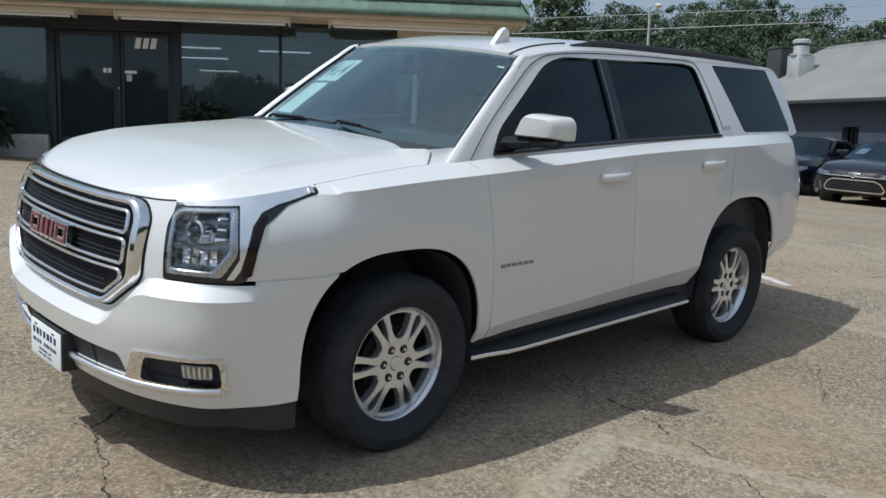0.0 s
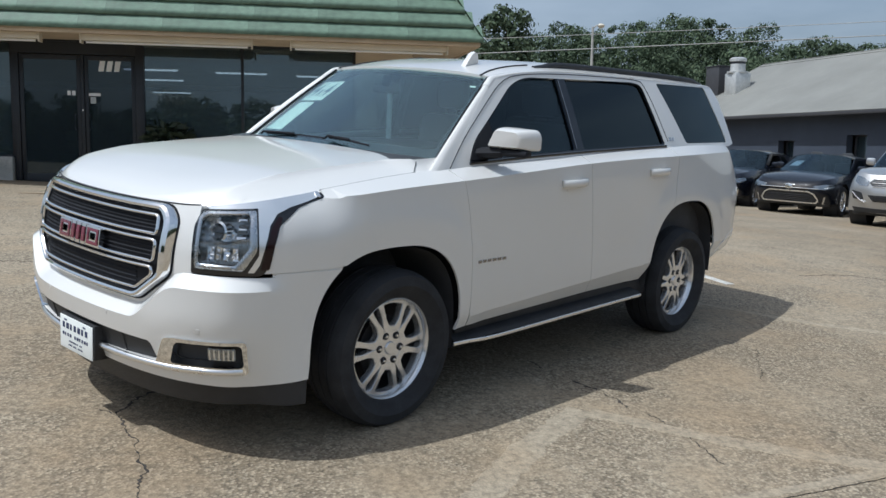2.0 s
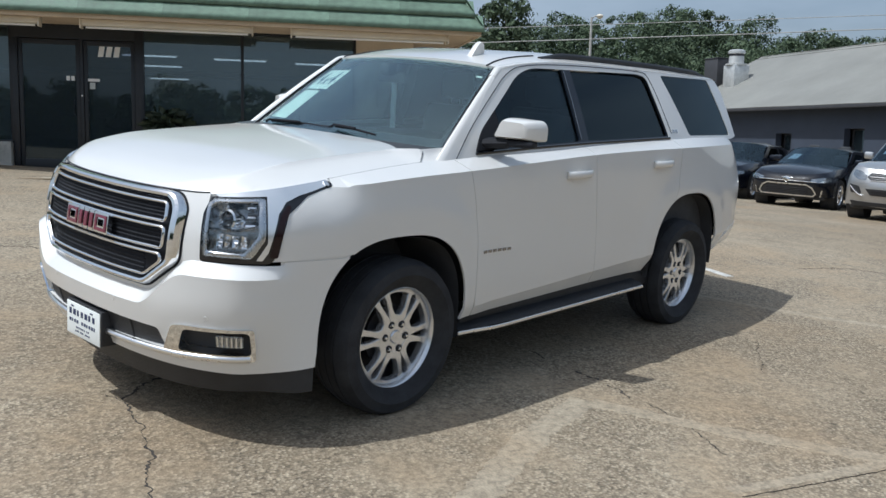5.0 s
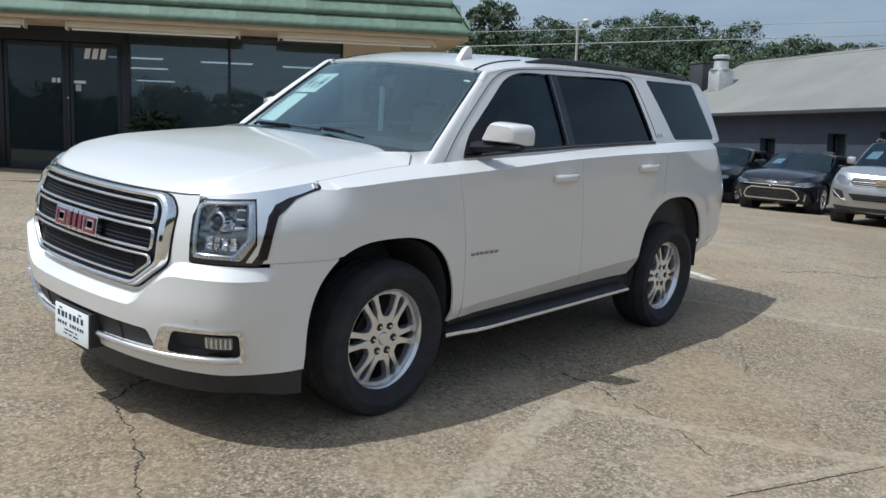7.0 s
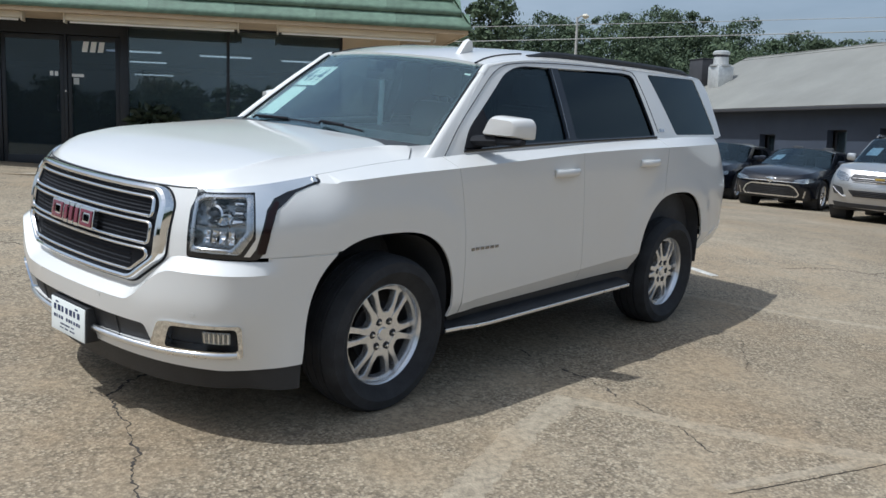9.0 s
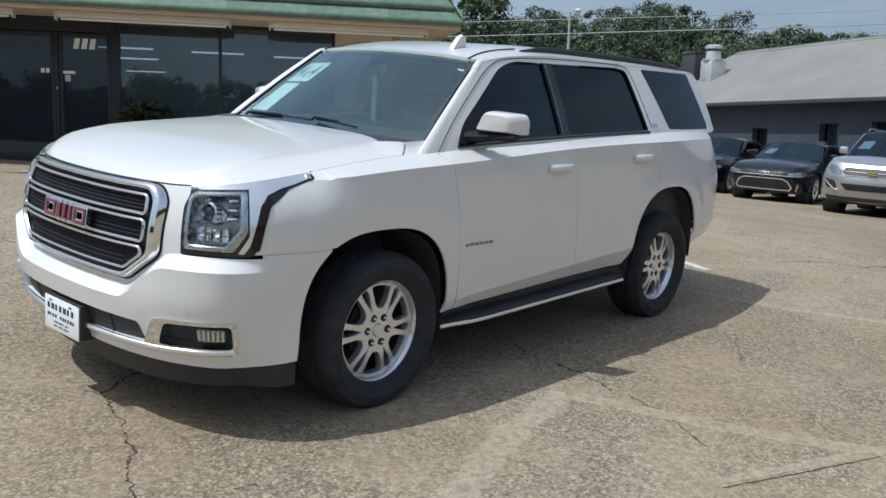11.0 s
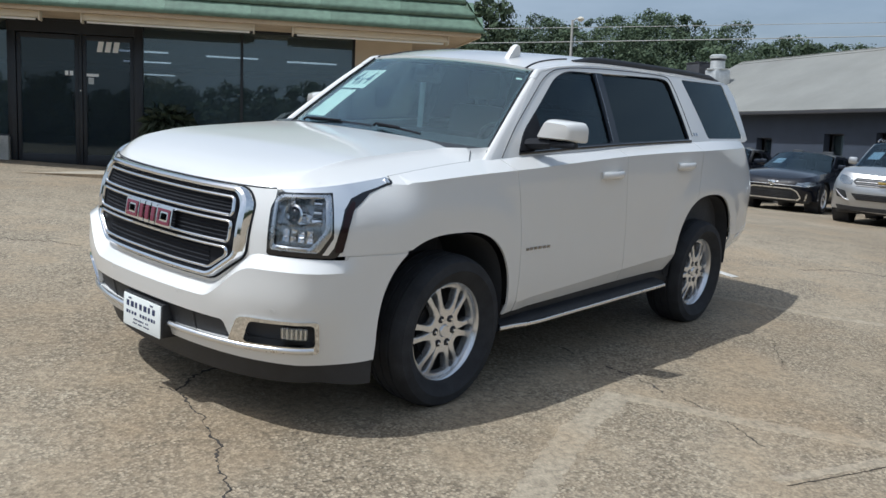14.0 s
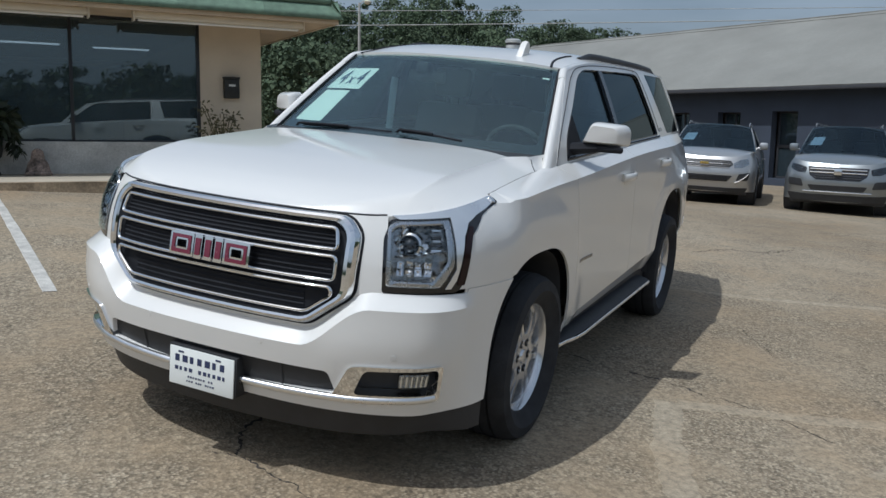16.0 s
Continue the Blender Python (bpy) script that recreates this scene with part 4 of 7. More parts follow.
    part("plate_mark", boxed(-0.112, -0.085, py - 0.0075, py - 0.0055, 0.449, 0.456), INK, plate)
    part("plate_mark", boxed(0.075, 0.10, py - 0.0075, py - 0.0055, 0.449, 0.456), INK, plate)
    for q in (1, -1):
        fo = rounded([(S(0.545), 0.398), (S(0.605), 0.528), (S(0.645), 0.536), (S(0.876), 0.538), (S(0.884), 0.384), (S(0.57), 0.376)], 0.018)
        fi = rounded([(S(0.62), 0.414), (S(0.655), 0.518), (S(0.865), 0.524), (S(0.872), 0.416)], 0.022)
        if q < 0:
            fo, fi = [(-a, z) for a, z in reversed(fo)], [(-a, z) for a, z in reversed(fi)]
        fl = part("fog_lamp", skin(fi, bumper, [], 0.05, 0.01, -0.045), BLACK, car, "rectangular fog lamp in a chrome bezel")
        part("fog_bezel", skin(fo, bumper, [fi], 0.04, 0.05, 0.008), CHROME, fl, "chrome bezel")
        part("bezel_lip", swept([bumper(q * a, 0.389 + 0.008 * (a - S(0.575)) / 0.3) + normal_of(bumper, q * a, 0.392) * 0.004 for a in np.linspace(S(0.59), S(0.868), 12)], 0.014, 0.015, round_n=12), BRIGHT, fl)
        r = [(q * S(0.765), 0.437), (q * S(0.765), 0.492), (q * S(0.852), 0.492), (q * S(0.852), 0.437)]
        r = r if q < 0 else r[::-1]
        part("fog_reflector", skin(rounded(r, 0.008), bumper, [], 0.03, 0.02, -0.02), LAMP_INSIDE, fl)
        for k in range(6):
            a = S(0.772) + (S(0.846) - S(0.772)) * k / 5
            part("fog_rib", swept([bumper(q * a, z) - normal_of(bumper, q * a, z) * 0.018 for z in (0.44, 0.465, 0.489)], 0.005, 0.004), LAMP_CHROME, fl)
        part("fog_lens", skin(rounded(r, 0.008), bumper, [], 0.03, 0.004, -0.010), LAMP_GLASS, fl)
    # parking sensors
    for x in (0.74, -0.74, 0.27, -0.27):
        c = bumper(math.copysign(S(abs(x)), x), 0.575)
        bm = bmesh.new()
        lathe(bm, [(0, 0.0008), (0.009, 0.0008), (0.010, -0.003), (0.012, -0.003), (0.012, 0.0006), (0.0125, -0.004)], 14, Matrix.Translation(c) @ normal_of(bumper, math.copysign(S(abs(x)), x), 0.575).to_track_quat("Z", "Y").to_matrix().to_4x4())
        part("parking_sensor", bm, WHITE, car)
    # headlamps
    for q in (1, -1):
        ho = [(S(0.690), 0.808), (S(0.684), 1.005), (S(0.705), b.top(S(0.705) - Z) - 0.016)] + [(s + Z, b.top(s) - 0.014) for s in np.linspace(-0.95, -0.46, 9)] + [(Z - 0.43, 1.148), (Z - 0.432, 1.132), (Z - 0.580, 1.090), (Z - 0.682, 1.02), (Z - 0.748, 0.825), (Z - 0.77, 0.812)]
        ho = rounded(ho, 0.008, 2)
        lens = rounded([(S(0.716), 0.852), (S(0.712), 1.035), (S(0.735), 1.050), (Z - 0.815, 1.062), (Z - 0.812, 0.930), (S(0.842), 0.852)], 0.014)
        rim_ = rounded([(S(0.700), 0.832), (S(0.696), 1.046), (S(0.724), 1.066), (Z - 0.786, 1.080), (Z - 0.783, 0.918), (S(0.864), 0.832)], 0.016)
        sgn = (lambda p: p) if q > 0 else (lambda p: [(-a, z) for a, z in reversed(p)])
        hl = part("headlamp", skin(sgn(ho), b.front, [sgn(lens)], 0.04, 0.03, 0.002), GLOSS_BLACK, car, "projector headlamp in a smoked housing")
        part("headlamp_bowl", skin(sgn(grown(lens, 0.012)), b.front, [], 0.04, 0.006, -0.075), LAMP_INSIDE, hl)
        part("headlamp_wall", skin(sgn(grown(lens, 0.004)), b.front, [sgn(lens)], 0.03, 0.075, 0.0), LAMP_CHROME, hl)
        part("headlamp_lens", skin(sgn(rim_), b.front, [], 0.05, 0.004, 0.012), LAMP_GLASS, hl)
        part("headlamp_trim", loft(sgn(lens), sgn(rim_), ((0.0, -0.012), (0.0, 0.002), (0.25, 0.006), (0.8, 0.006), (1.0, 0.002)), b.front), SATIN, hl, "satin silver inner frame")
        run = np.linspace(S(0.708), Z - 0.452, 16)
        brow = [(a, b.top(a - Z) - 0.004) for a in run]
        brow += [(Z - 0.452, 1.132), (Z - 0.53, 1.112), (Z - 0.62, 1.092), (Z - 0.690, 1.066), (Z - 0.728, 1.02), (Z - 0.752, 0.93), (Z - 0.772, 0.86), (Z - 0.795, 0.826), (Z - 0.820, 0.826), (Z - 0.775, 0.90), (Z - 0.779, 1.086), (S(0.735), 1.072)]
        part("lamp_brow", skin(sgn(brow), b.front, [], 0.03, 0.012, 0.006), SMOKED, hl, "bright silvered brow that turns down the side")
        am = rounded([(Z - 0.768, 0.838), (Z - 0.745, 0.93), (Z - 0.720, 1.015), (Z - 0.684, 1.058), (Z - 0.666, 1.052), (Z - 0.700, 0.985), (Z - 0.732, 0.838)], 0.008)
        part("side_marker", skin(sgn(am), b.front, [], 0.04, 0.012, 0.005), DEEP_RED_LENS, hl, "smoked red side marker")
        tip = rounded([(Z - 0.470, 1.128), (Z - 0.452, 1.128), (Z - 0.452, 1.146), (Z - 0.472, 1.144)], 0.004)
        part("lamp_tip", skin(sgn(tip), b.front, [], 0.02, 0.006, 0.011), BRIGHT, hl)
        pc = b.front(q * S(0.785), 0.998)
        n = normal_of(b.front, q * S(0.785), 0.998)
        mp = Matrix.Translation(pc - n * 0.062) @ Vector((0, -1, 0)).lerp(n, 0.4).to_track_quat("Z", "Y").to_matrix().to_4x4()
        bm = bmesh.new()
        lathe(bm, [(0.0, 0.050), (0.016, 0.047), (0.027, 0.037), (0.031, 0.022)], 28, mp)
        part("projector", bm, GLOSS_BLACK, hl, "dark glass projector")
        bm = bmesh.new()
        lathe(bm, [(0.031, 0.0), (0.033, 0.036), (0.038, 0.044), (0.046, 0.040), (0.050, 0.0)], 32, mp)
        part("projector_ring", bm, CHROME, hl, "chrome ring")
        # ledge across the lamp, running light block, and the stepped mirrors below
        part("lamp_ledge", swept([b.skin_at(q * a, 0.938 + 0.004 * i, -0.030) for i, a in enumerate(np.linspace(S(0.725), Z - 0.828, 7))], 0.030, 0.005, (0, 0, 1)), LAMP_CHROME, hl)
        for zz, x0, x1, mt in ((1.010, 0.845, 0.872, BLACK), (0.985, 0.842, 0.872, BLACK), (1.036, 0.845, 0.870, LAMP_CHROME), (0.998, 0.846, 0.868, BRIGHT), (0.965, 0.840, 0.868, LAMP_CHROME)):
            part("running_light", swept([b.skin_at(q * a, zz, -0.028) for a in np.linspace(S(x0), S(x1), 4)], 0.012, 0.008, (0, 0, 1)), mt, hl)
        rl = random.Random(3)
        for i, x0 in enumerate((0.735, 0.765, 0.795, 0.825)):
            for j, z0 in enumerate((0.868, 0.900)):
                c0, n0 = b.front(q * S(x0 + 0.012), z0 + 0.012), normal_of(b.front, q * S(x0 + 0.012), z0 + 0.012)
                tilt = Matrix.Translation(c0 - n0 * 0.045) @ n0.to_track_quat("Z", "Y").to_matrix().to_4x4() @ Matrix.Rotation(radians(rl.uniform(-32, 32)), 4, "X") @ Matrix.Rotation(radians(rl.uniform(-32, 32)), 4, "Y")
                bm = bmesh.new()
                lathe(bm, [(0.0, -0.004), (0.010, -0.002), (0.019, 0.004), (0.0195, 0.002), (0.0, -0.008)], 4, tilt @ Matrix.Rotation(radians(45), 4, "Z"))
                part("reflector_step", bm, LAMP_CHROME, hl, sharp=20)
        for x0, z0 in ((0.732, 1.0), (0.738, 0.968), (0.752, 1.028), (0.822, 0.972)):
            part("reflector_rib", swept([b.skin_at(q * S(x0), z0 - 0.012, -0.050), b.skin_at(q * S(x0 + 0.012), z0 + 0.012, -0.040)], 0.010, 0.006, (0, -1, 0)), LAMP_CHROME, hl)
    # door handles, mirrors, running boards, mouldings, badges
    for s0, d_l, d_r, zz in ((1.272, fd, fd2, 1.142), (2.275, rd, rd2, 1.186)):
        pts = []
        for t in np.linspace(0, 1, 9):
            n = normal_of(b.side, s0 + 0.25 * t, zz)
            pts.append(b.side(s0 + 0.25 * t, zz + 0.006 * t) + n * (0.006 + 0.030 * math.sin(math.pi * t) ** 0.6))
        h = part("handle", swept(pts, 0.014, 0.023, round_n=10), WHITE, d_l, "body-coloured pull handle")
        flipped(h, d_r)
        cup = part("handle_cup", skin(rounded([(s0 + 0.055, zz - 0.046), (s0 + 0.165, zz - 0.046), (s0 + 0.185, zz + 0.02), (s0 + 0.035, zz + 0.02)], 0.028), b.side, [], 0.03, 0.006, 0.0015), WHITE, d_l)
        flipped(cup, d_r)
    # mirror: a rounded housing on a black foot
    bm = bmesh.new()
    sec = rounded([(-0.120, -0.064), (0.122, -0.064), (0.122, 0.030), (0.100, 0.072), (-0.072, 0.083)], [0.016, 0.018, 0.03, 0.026, 0.03], 4)
    rows = []
    for t in np.linspace(0, 1, 9):
        dep, k = -0.085 + 0.15 * t, 1.0 - 0.30 * (1 - t) ** 3.2
        rows.append([bm.verts.new((0.988 + x * k * 0.86 + 0.008 * t, 0.768 + dep * 0.9 + 0.42 * (x * k), 1.395 + 0.80 * z * k)) for x, z in sec])
    for r0, r1 in zip(rows, rows[1:]):
        for i in range(len(sec)):
            j = (i + 1) % len(sec)
            bm.faces.new((r0[i], r0[j], r1[j], r1[i]))
    bm.faces.new(rows[0])
    bm.faces.new(rows[-1][::-1])
    bmesh.ops.recalc_face_normals(bm, faces=bm.faces)
    mi = part("door_mirror", bm, WHITE, car, "white door mirror on a black foot")
    bm = bmesh.new()
    box(bm, 0.890, 1.088, 0.71, 0.825, 1.308, 1.342, 0.013, Matrix.Translation((0.99, 0.768, 0)) @ Matrix.Rotation(radians(22), 4, "Z") @ Matrix.Translation((-0.99, -0.768, 0)))
    sweep(bm, [(0.82, 0.69, 1.310), (0.88, 0.70, 1.318), (0.95, 0.74, 1.326)], 0.055, 0.030)
    part("mirror_foot", bm, GRILLE_BLACK, mi)
    part("mirror_glass", boxed(-0.088, 0.088, -0.002, 0.002, 1.352, 1.442, 0.0, m=Matrix.Translation((0.992, 0.833, 0)) @ Matrix.Rotation(radians(22), 4, "Z")), CHROME, mi)
    twin(mi)
    sail = part("sail_panel", skin(rounded([(0.595, 1.274), (0.668, 1.38), (0.80, 1.482), (0.83, 1.288)], 0.012), b.cabin, [], 0.06, 0.012, 0.004), GRILLE_BLACK, fd)
    flipped(sail, fd2)
    bm = bmesh.new()
    prof = [(0.80, 0.385), (0.985, 0.352), (1.008, 0.340), (1.0, 0.306), (0.80, 0.30)]
    ys = [0.445, 0.53, 0.62, 0.9, 1.4, 2.0, 2.28]
    rows = []
    for y in ys:
        k = -0.045 * (1 - soft((y - 0.445) / 0.3))
        rows.append([bm.verts.new((x + (k if x > 0.9 else 0), y, z + 0.020 * (y - 0.5))) for x, z in prof])
    for r0, r1 in zip(rows, rows[1:]):
        for i in range(5):
            j = (i + 1) % 5
            bm.faces.new((r0[i], r0[j], r1[j], r1[i]))
    bm.faces.new(rows[0]), bm.faces.new(rows[-1][::-1])
    bmesh.ops.recalc_face_normals(bm, faces=bm.faces)
    rbd = part("running_board", bm, BLACK, car, "black running board with a bright edge")
    part("running_board_strip", swept([(1.009 - 0.045 * (1 - soft((y - 0.445) / 0.3)), y, 0.325 + 0.020 * (y - 0.5)) for y in np.linspace(0.44, 2.285, 18)], 0.005, 0.010), BRIGHT, rbd, "bright polished strip")
    twin(rbd)
    sill = part("sill", boxed(0.78, 0.918, 0.50, 2.50, 0.33, 0.44, 0.02), BLACK, car)
    flipped(sill)
    for s0, s1, z0, z1, n, mt in ((0.556, 0.806, 0.750, 0.765, 6, GREY_METAL), (2.735, 2.815, 1.385, 1.407, 3, SATIN)):
        surf = b.side if z1 < 1.3 else b.cabin
        for i in range(n):
            a0 = s0 + (s1 - s0) * i / n
            part("name_bar", skin([(a0, z0), (a0 + (s1 - s0) / n * 0.72, z0), (a0 + (s1 - s0) / n * 0.72, z1), (a0, z1)], surf, [], 0.04, 0.004, 0.004), mt, fd if z1 < 1.3 else qp, "bright badge bar")
    groove = spline([(0.605, 0.925), (0.592, 0.965), (0.572, 1.03), (0.556, 1.14), (0.550, 1.25), (0.548, 1.42)], 2)
    ditch = part("roof_ditch", swept([(x, y, roof_xy(x, y).z + 0.001) for x, y in groove], 0.007, 0.005), GRILLE_BLACK, car)
    flipped(ditch)
    # roof rails and aerial
    for q in (1, -1):
        pts = []
        for y in np.linspace(1.42, 3.78, 30):
            x = b.cabin(y, ze(y)).x - 0.075
            pts.append((q * x, y, roof_xy(x, y).z - 0.012 + 0.024 * min(1, soft((y - 1.42) / 0.25), soft((3.78 - y) / 0.25))))
        part("roof_rail", swept(pts, 0.018, 0.021, round_n=10), BLACK, car, "black roof rail")
    bm = bmesh.new()
    fin = [(1.035, 1.764), (1.165, 1.800), (1.160, 1.845), (1.150, 1.863), (1.130, 1.868), (1.105, 1.853), (1.065, 1.805)]
    for x, k in ((0.346, 0.93), (0.364, 1.0), (0.382, 0.93)):
        for y, z in fin:
            bm.verts.new((x, 1.10 + (y - 1.10) * k, 1.79 + (z - 1.79) * k))
    bm.verts.ensure_lookup_table()
    n = len(fin)
    for r in (0, n):
        for i in range(n):
            j = (i + 1) % n
            bm.faces.new((bm.verts[r + i], bm.verts[r + j], bm.verts[r + n + j], bm.verts[r + n + i]))
    bm.faces.new([bm.verts[i] for i in range(n)]), bm.faces.new([bm.verts[2 * n + i] for i in reversed(range(n))])
    bmesh.ops.recalc_face_normals(bm, faces=bm.faces)
    part("aerial", bm, WHITE, car, "white fin aerial")
    # cowl and wipers
    cowl = [(x, y) for x, y in ((-0.795, 0.36), (-0.69, 0.15), (-0.48, 0.225), (0, 0.238), (0.48, 0.225), (0.69, 0.15), (0.795, 0.36), (0.79, 0.43), (0.5, 0.375), (0, 0.345), (-0.5, 0.375), (-0.79, 0.43))]
    part("cowl", skin(cowl, lambda x, y: Vector((x, y, hood_z(x, min(y, 0.45)) - 0.012)), [], 0.07, 0.01), BLACK, car)
    for (x0, y0, z0), (x1, y1, z1) in (((-0.640, 0.365, 1.296), (-0.03, 0.335, 1.313)), ((0.015, 0.325, 1.322), (0.400, 0.290, 1.311))):
        a, c = Vector((x0, y0, z0)), Vector((x1, y1, z1))
        wp = part("wiper", swept([a.lerp(c, t) + Vector((0, 0, 0.006 * math.sin(math.pi * t))) for t in np.linspace(0.06, 1, 9)], 0.004, 0.006), GRILLE_BLACK, car, "black wiper blade")
        part("wiper_arm", swept([a + Vector((0, -0.02, -0.006)), a + Vector((0.01, -0.006, 0.010)), a.lerp(c, 0.2) + Vector((0, -0.006, 0.012)), a.lerp(c, 0.55) + Vector((0, -0.006, 0.013))], 0.006, 0.007), GRILLE_BLACK, wp)
    # wheels
    for y in (-0.002, 2.893):
        w = wheel(car, 0.868, y, 0.376, 0.392, 0.253, 0.275, loops=True)
        twin(w)
    # cabin
    part("headliner", boxed(-0.56, 0.56, 1.25, 3.7, 1.720, 1.745, 0.01), LINER, car)
    bm = bmesh.new()
    box(bm, -0.80, 0.80, 0.50, 0.98, 1.02, 1.20, 0.06)
    box(bm, 0.20, 0.62, 0.80, 1.02, 1.12, 1.265, 0.05)
    part("dashboard", bm, CABIN, car)
    for x in (0.40, -0.40):
        seat("front_seat", car, x, 1.45, 0.80, LEATHER)
        seat("rear_seat", car, x, 2.45, 0.80, LEATHER)
    bm = bmesh.new()
    ms = pose(0.40, 1.07, 1.215, -62, 0, 0)
    sweep(bm, [ms @ Vector((0.185 * math.cos(a), 0.185 * math.sin(a), 0)) for a in np.linspace(0, 2 * math.pi, 28, endpoint=False)], 0.016, 0.016, (0, -1, 0.4), 8, True)
    sweep(bm, [ms @ Vector((-0.18, 0, 0)), ms @ Vector((0, -0.02, -0.02)), ms @ Vector((0.18, 0, 0))], 0.03, 0.015)
    box(bm, -0.07, 0.07, -0.07, 0.05, -0.05, 0.0, 0.02, ms)
    part("steering_wheel", bm, CABIN, car)
    bm = bmesh.new()
    box(bm, -0.27, -0.03, 0.915, 0.940, 1.585, 1.655, 0.015)
    box(bm, -0.19, -0.11, 0.85, 0.935, 1.63, 1.70, 0.015)
    part("rear_view_mirror", bm, BLACK, car)
    for q in (1, -1):
        part("pillar_lining", swept([(q * 0.80, 1.66, 1.28), (q * 0.72, 1.66, 1.55), (q * 0.655, 1.66, 1.76)], 0.012, 0.045, (0, 1, 0)), CABIN, car)
    part("seat_belt", swept([(-0.645, 1.44, 1.60), (-0.665, 1.46, 1.50), (-0.70, 1.50, 1.22)], 0.026, 0.004, (0, 1, 0)), BELT, car, "pale grey seat belt")
    part("screen_sticker", skin([(0.722, 0.868), (0.770, 0.868), (0.770, 0.886), (0.722, 0.886)], screen, [], 0.05, 0.001, -0.010), PAPER, car)
    for (x0, x1, v0, v1), nm in (((-0.765, -0.565, 0.155, 0.52), 0), ((-0.775, -0.500, 0.545, 0.815), 1)):
        sh = part("price_sheet", skin([(x0, v0), (x1, v0 + 0.0), (x1 + 0.01, v1), (x0 + 0.01, v1)], screen, [], 0.1, 0.001, -0.012), PAPER, car, "paper sheet taped inside the windscreen")
        if nm:
            for c, (x, y) in zip("4x4", ((0.03, 0), (0.15, 0), (0.24, 0))):
                cu = bpy.data.curves.new("text", "FONT")
                cu.body, cu.size, cu.extrude = c, 0.17 if c == "4" else 0.13, 0.0004
                ob = new("text", cu)
                dg = bpy.context.evaluated_depsgraph_get()
                me = bpy.data.meshes.new_from_object(ob.evaluated_get(dg))
                bpy.data.objects.remove(ob)
                for v in me.vertices:
                    u = x0 + 0.015 + (x + v.co.x) * 0.70
                    w_ = v0 + 0.06 + v.co.y * 1.5
                    v.co = screen(u, w_) + normal_of(screen, u, w_) * (-0.010 + v.co.z)
                me.materials.append(INK)
                tx = new("lettering", me)
                tx.parent = sh
    return car
# ---- ground ----
def rise(x, y):
    """Height of the lot: a plane at the parked car that flattens towards the buildings."""
    yy = min(y, 14.6)
    h = 0.0682 * yy - (0.0042 * (yy - 6.5) ** 2 if yy > 6.5 else 0.0)
    if y < -20:
        h = 0.0682 * -20
    return h - 0.0524 * max(-16.0, min(11.0, x))


def sheet(bm, xs, ys, lift=0.0, low=None):
    rows = [[bm.verts.new((x, y, rise(x, y) + lift)) for x in xs] for y in ys]
    for a, b in zip(rows, rows[1:]):
        for i in range(len(xs) - 1):
            bm.faces.new((a[i], a[i + 1], b[i + 1], b[i]))


bm = bmesh.new()
sheet(bm, [-600, -120, -40, -25, *np.arange(-16, 18.1, 0.5), 30, 60, 150, 600], [-600, -120, -60, -40, -20, *np.arange(-8, 26.1, 0.5), 35, 60, 120, 300, 900])
tagged(part("ground", bm, aggregate("aggregate_concrete", 0.15, 0.78, (0.365, 0.31, 0.228)), sharp=80), "tan exposed-aggregate concrete car lot with cracks and stains", "ground", kind="structure")

CAR_AT = LEVEL @ Matrix.Translation((O_X, O_Y, 0)) @ Matrix.Rotation(radians(CAR_TURN), 4, "Z")
big_car(CAR_AT)
# ---- marks on the lot ----
PAINT = material("worn_white_paint", (0.50, 0.48, 0.44), 0.8, 0.0, 0.25, 9, 90, bump=0.2)
FADED = aggregate("faded_pale_concrete", 0.74, 0.96, (0.395, 0.347, 0.268))
CRACK = material("crack_filler", (0.045, 0.038, 0.032), 0.95, 0.0, 0.4, 12, 120, bump=0.4)


def strip(name, pts, width, mat, label, category, lift=0.004, jitter=0.0, seed=1, group="", ragged=0.0):
    """A flat band that follows the lot along points."""
    rnd = random.Random(seed)
    fine = []
    for (x0, y0), (x1, y1) in zip(pts, pts[1:]):
        n = max(1, int(math.dist((x0, y0), (x1, y1)) / (0.016 if jitter else 0.05 if ragged else 0.2)))
        fine += [(x0 + (x1 - x0) * i / n, y0 + (y1 - y0) * i / n) for i in range(n)]
    fine.append(pts[-1])
    bm = bmesh.new()
    rows, off = [], 0.0
    for i, (x, y) in enumerate(fine):
        a, b = fine[max(0, i - 1)], fine[min(len(fine) - 1, i + 1)]
        t = Vector((b[0] - a[0], b[1] - a[1])).normalized()
        off = off * 0.6 + rnd.uniform(-jitter, jitter)
        w = width / 2 * (1 + (rnd.uniform(-0.95, 1.1) if jitter else rnd.uniform(-0.08, 0.08))) + rnd.uniform(-ragged, ragged)
        if jitter and (i in (0, len(fine) - 1) or rnd.random() < 0.12):
            w *= 0.12
        row = []
        for k, dz in ((-1, -0.004), (-0.86, lift), (0.86, lift), (1, -0.004)):
            px, py = x - t.y * (off + k * w), y + t.x * (off + k * w)
            row.append(bm.verts.new((px, py, rise(px, py) + dz)))
        rows.append(row)
    for p, q in zip(rows, rows[1:]):
        for k in range(3):
            bm.faces.new((p[k + 1], p[k], q[k], q[k + 1]))
    return tagged(part(name, bm, mat, smooth=False), label, category, group, "structure")


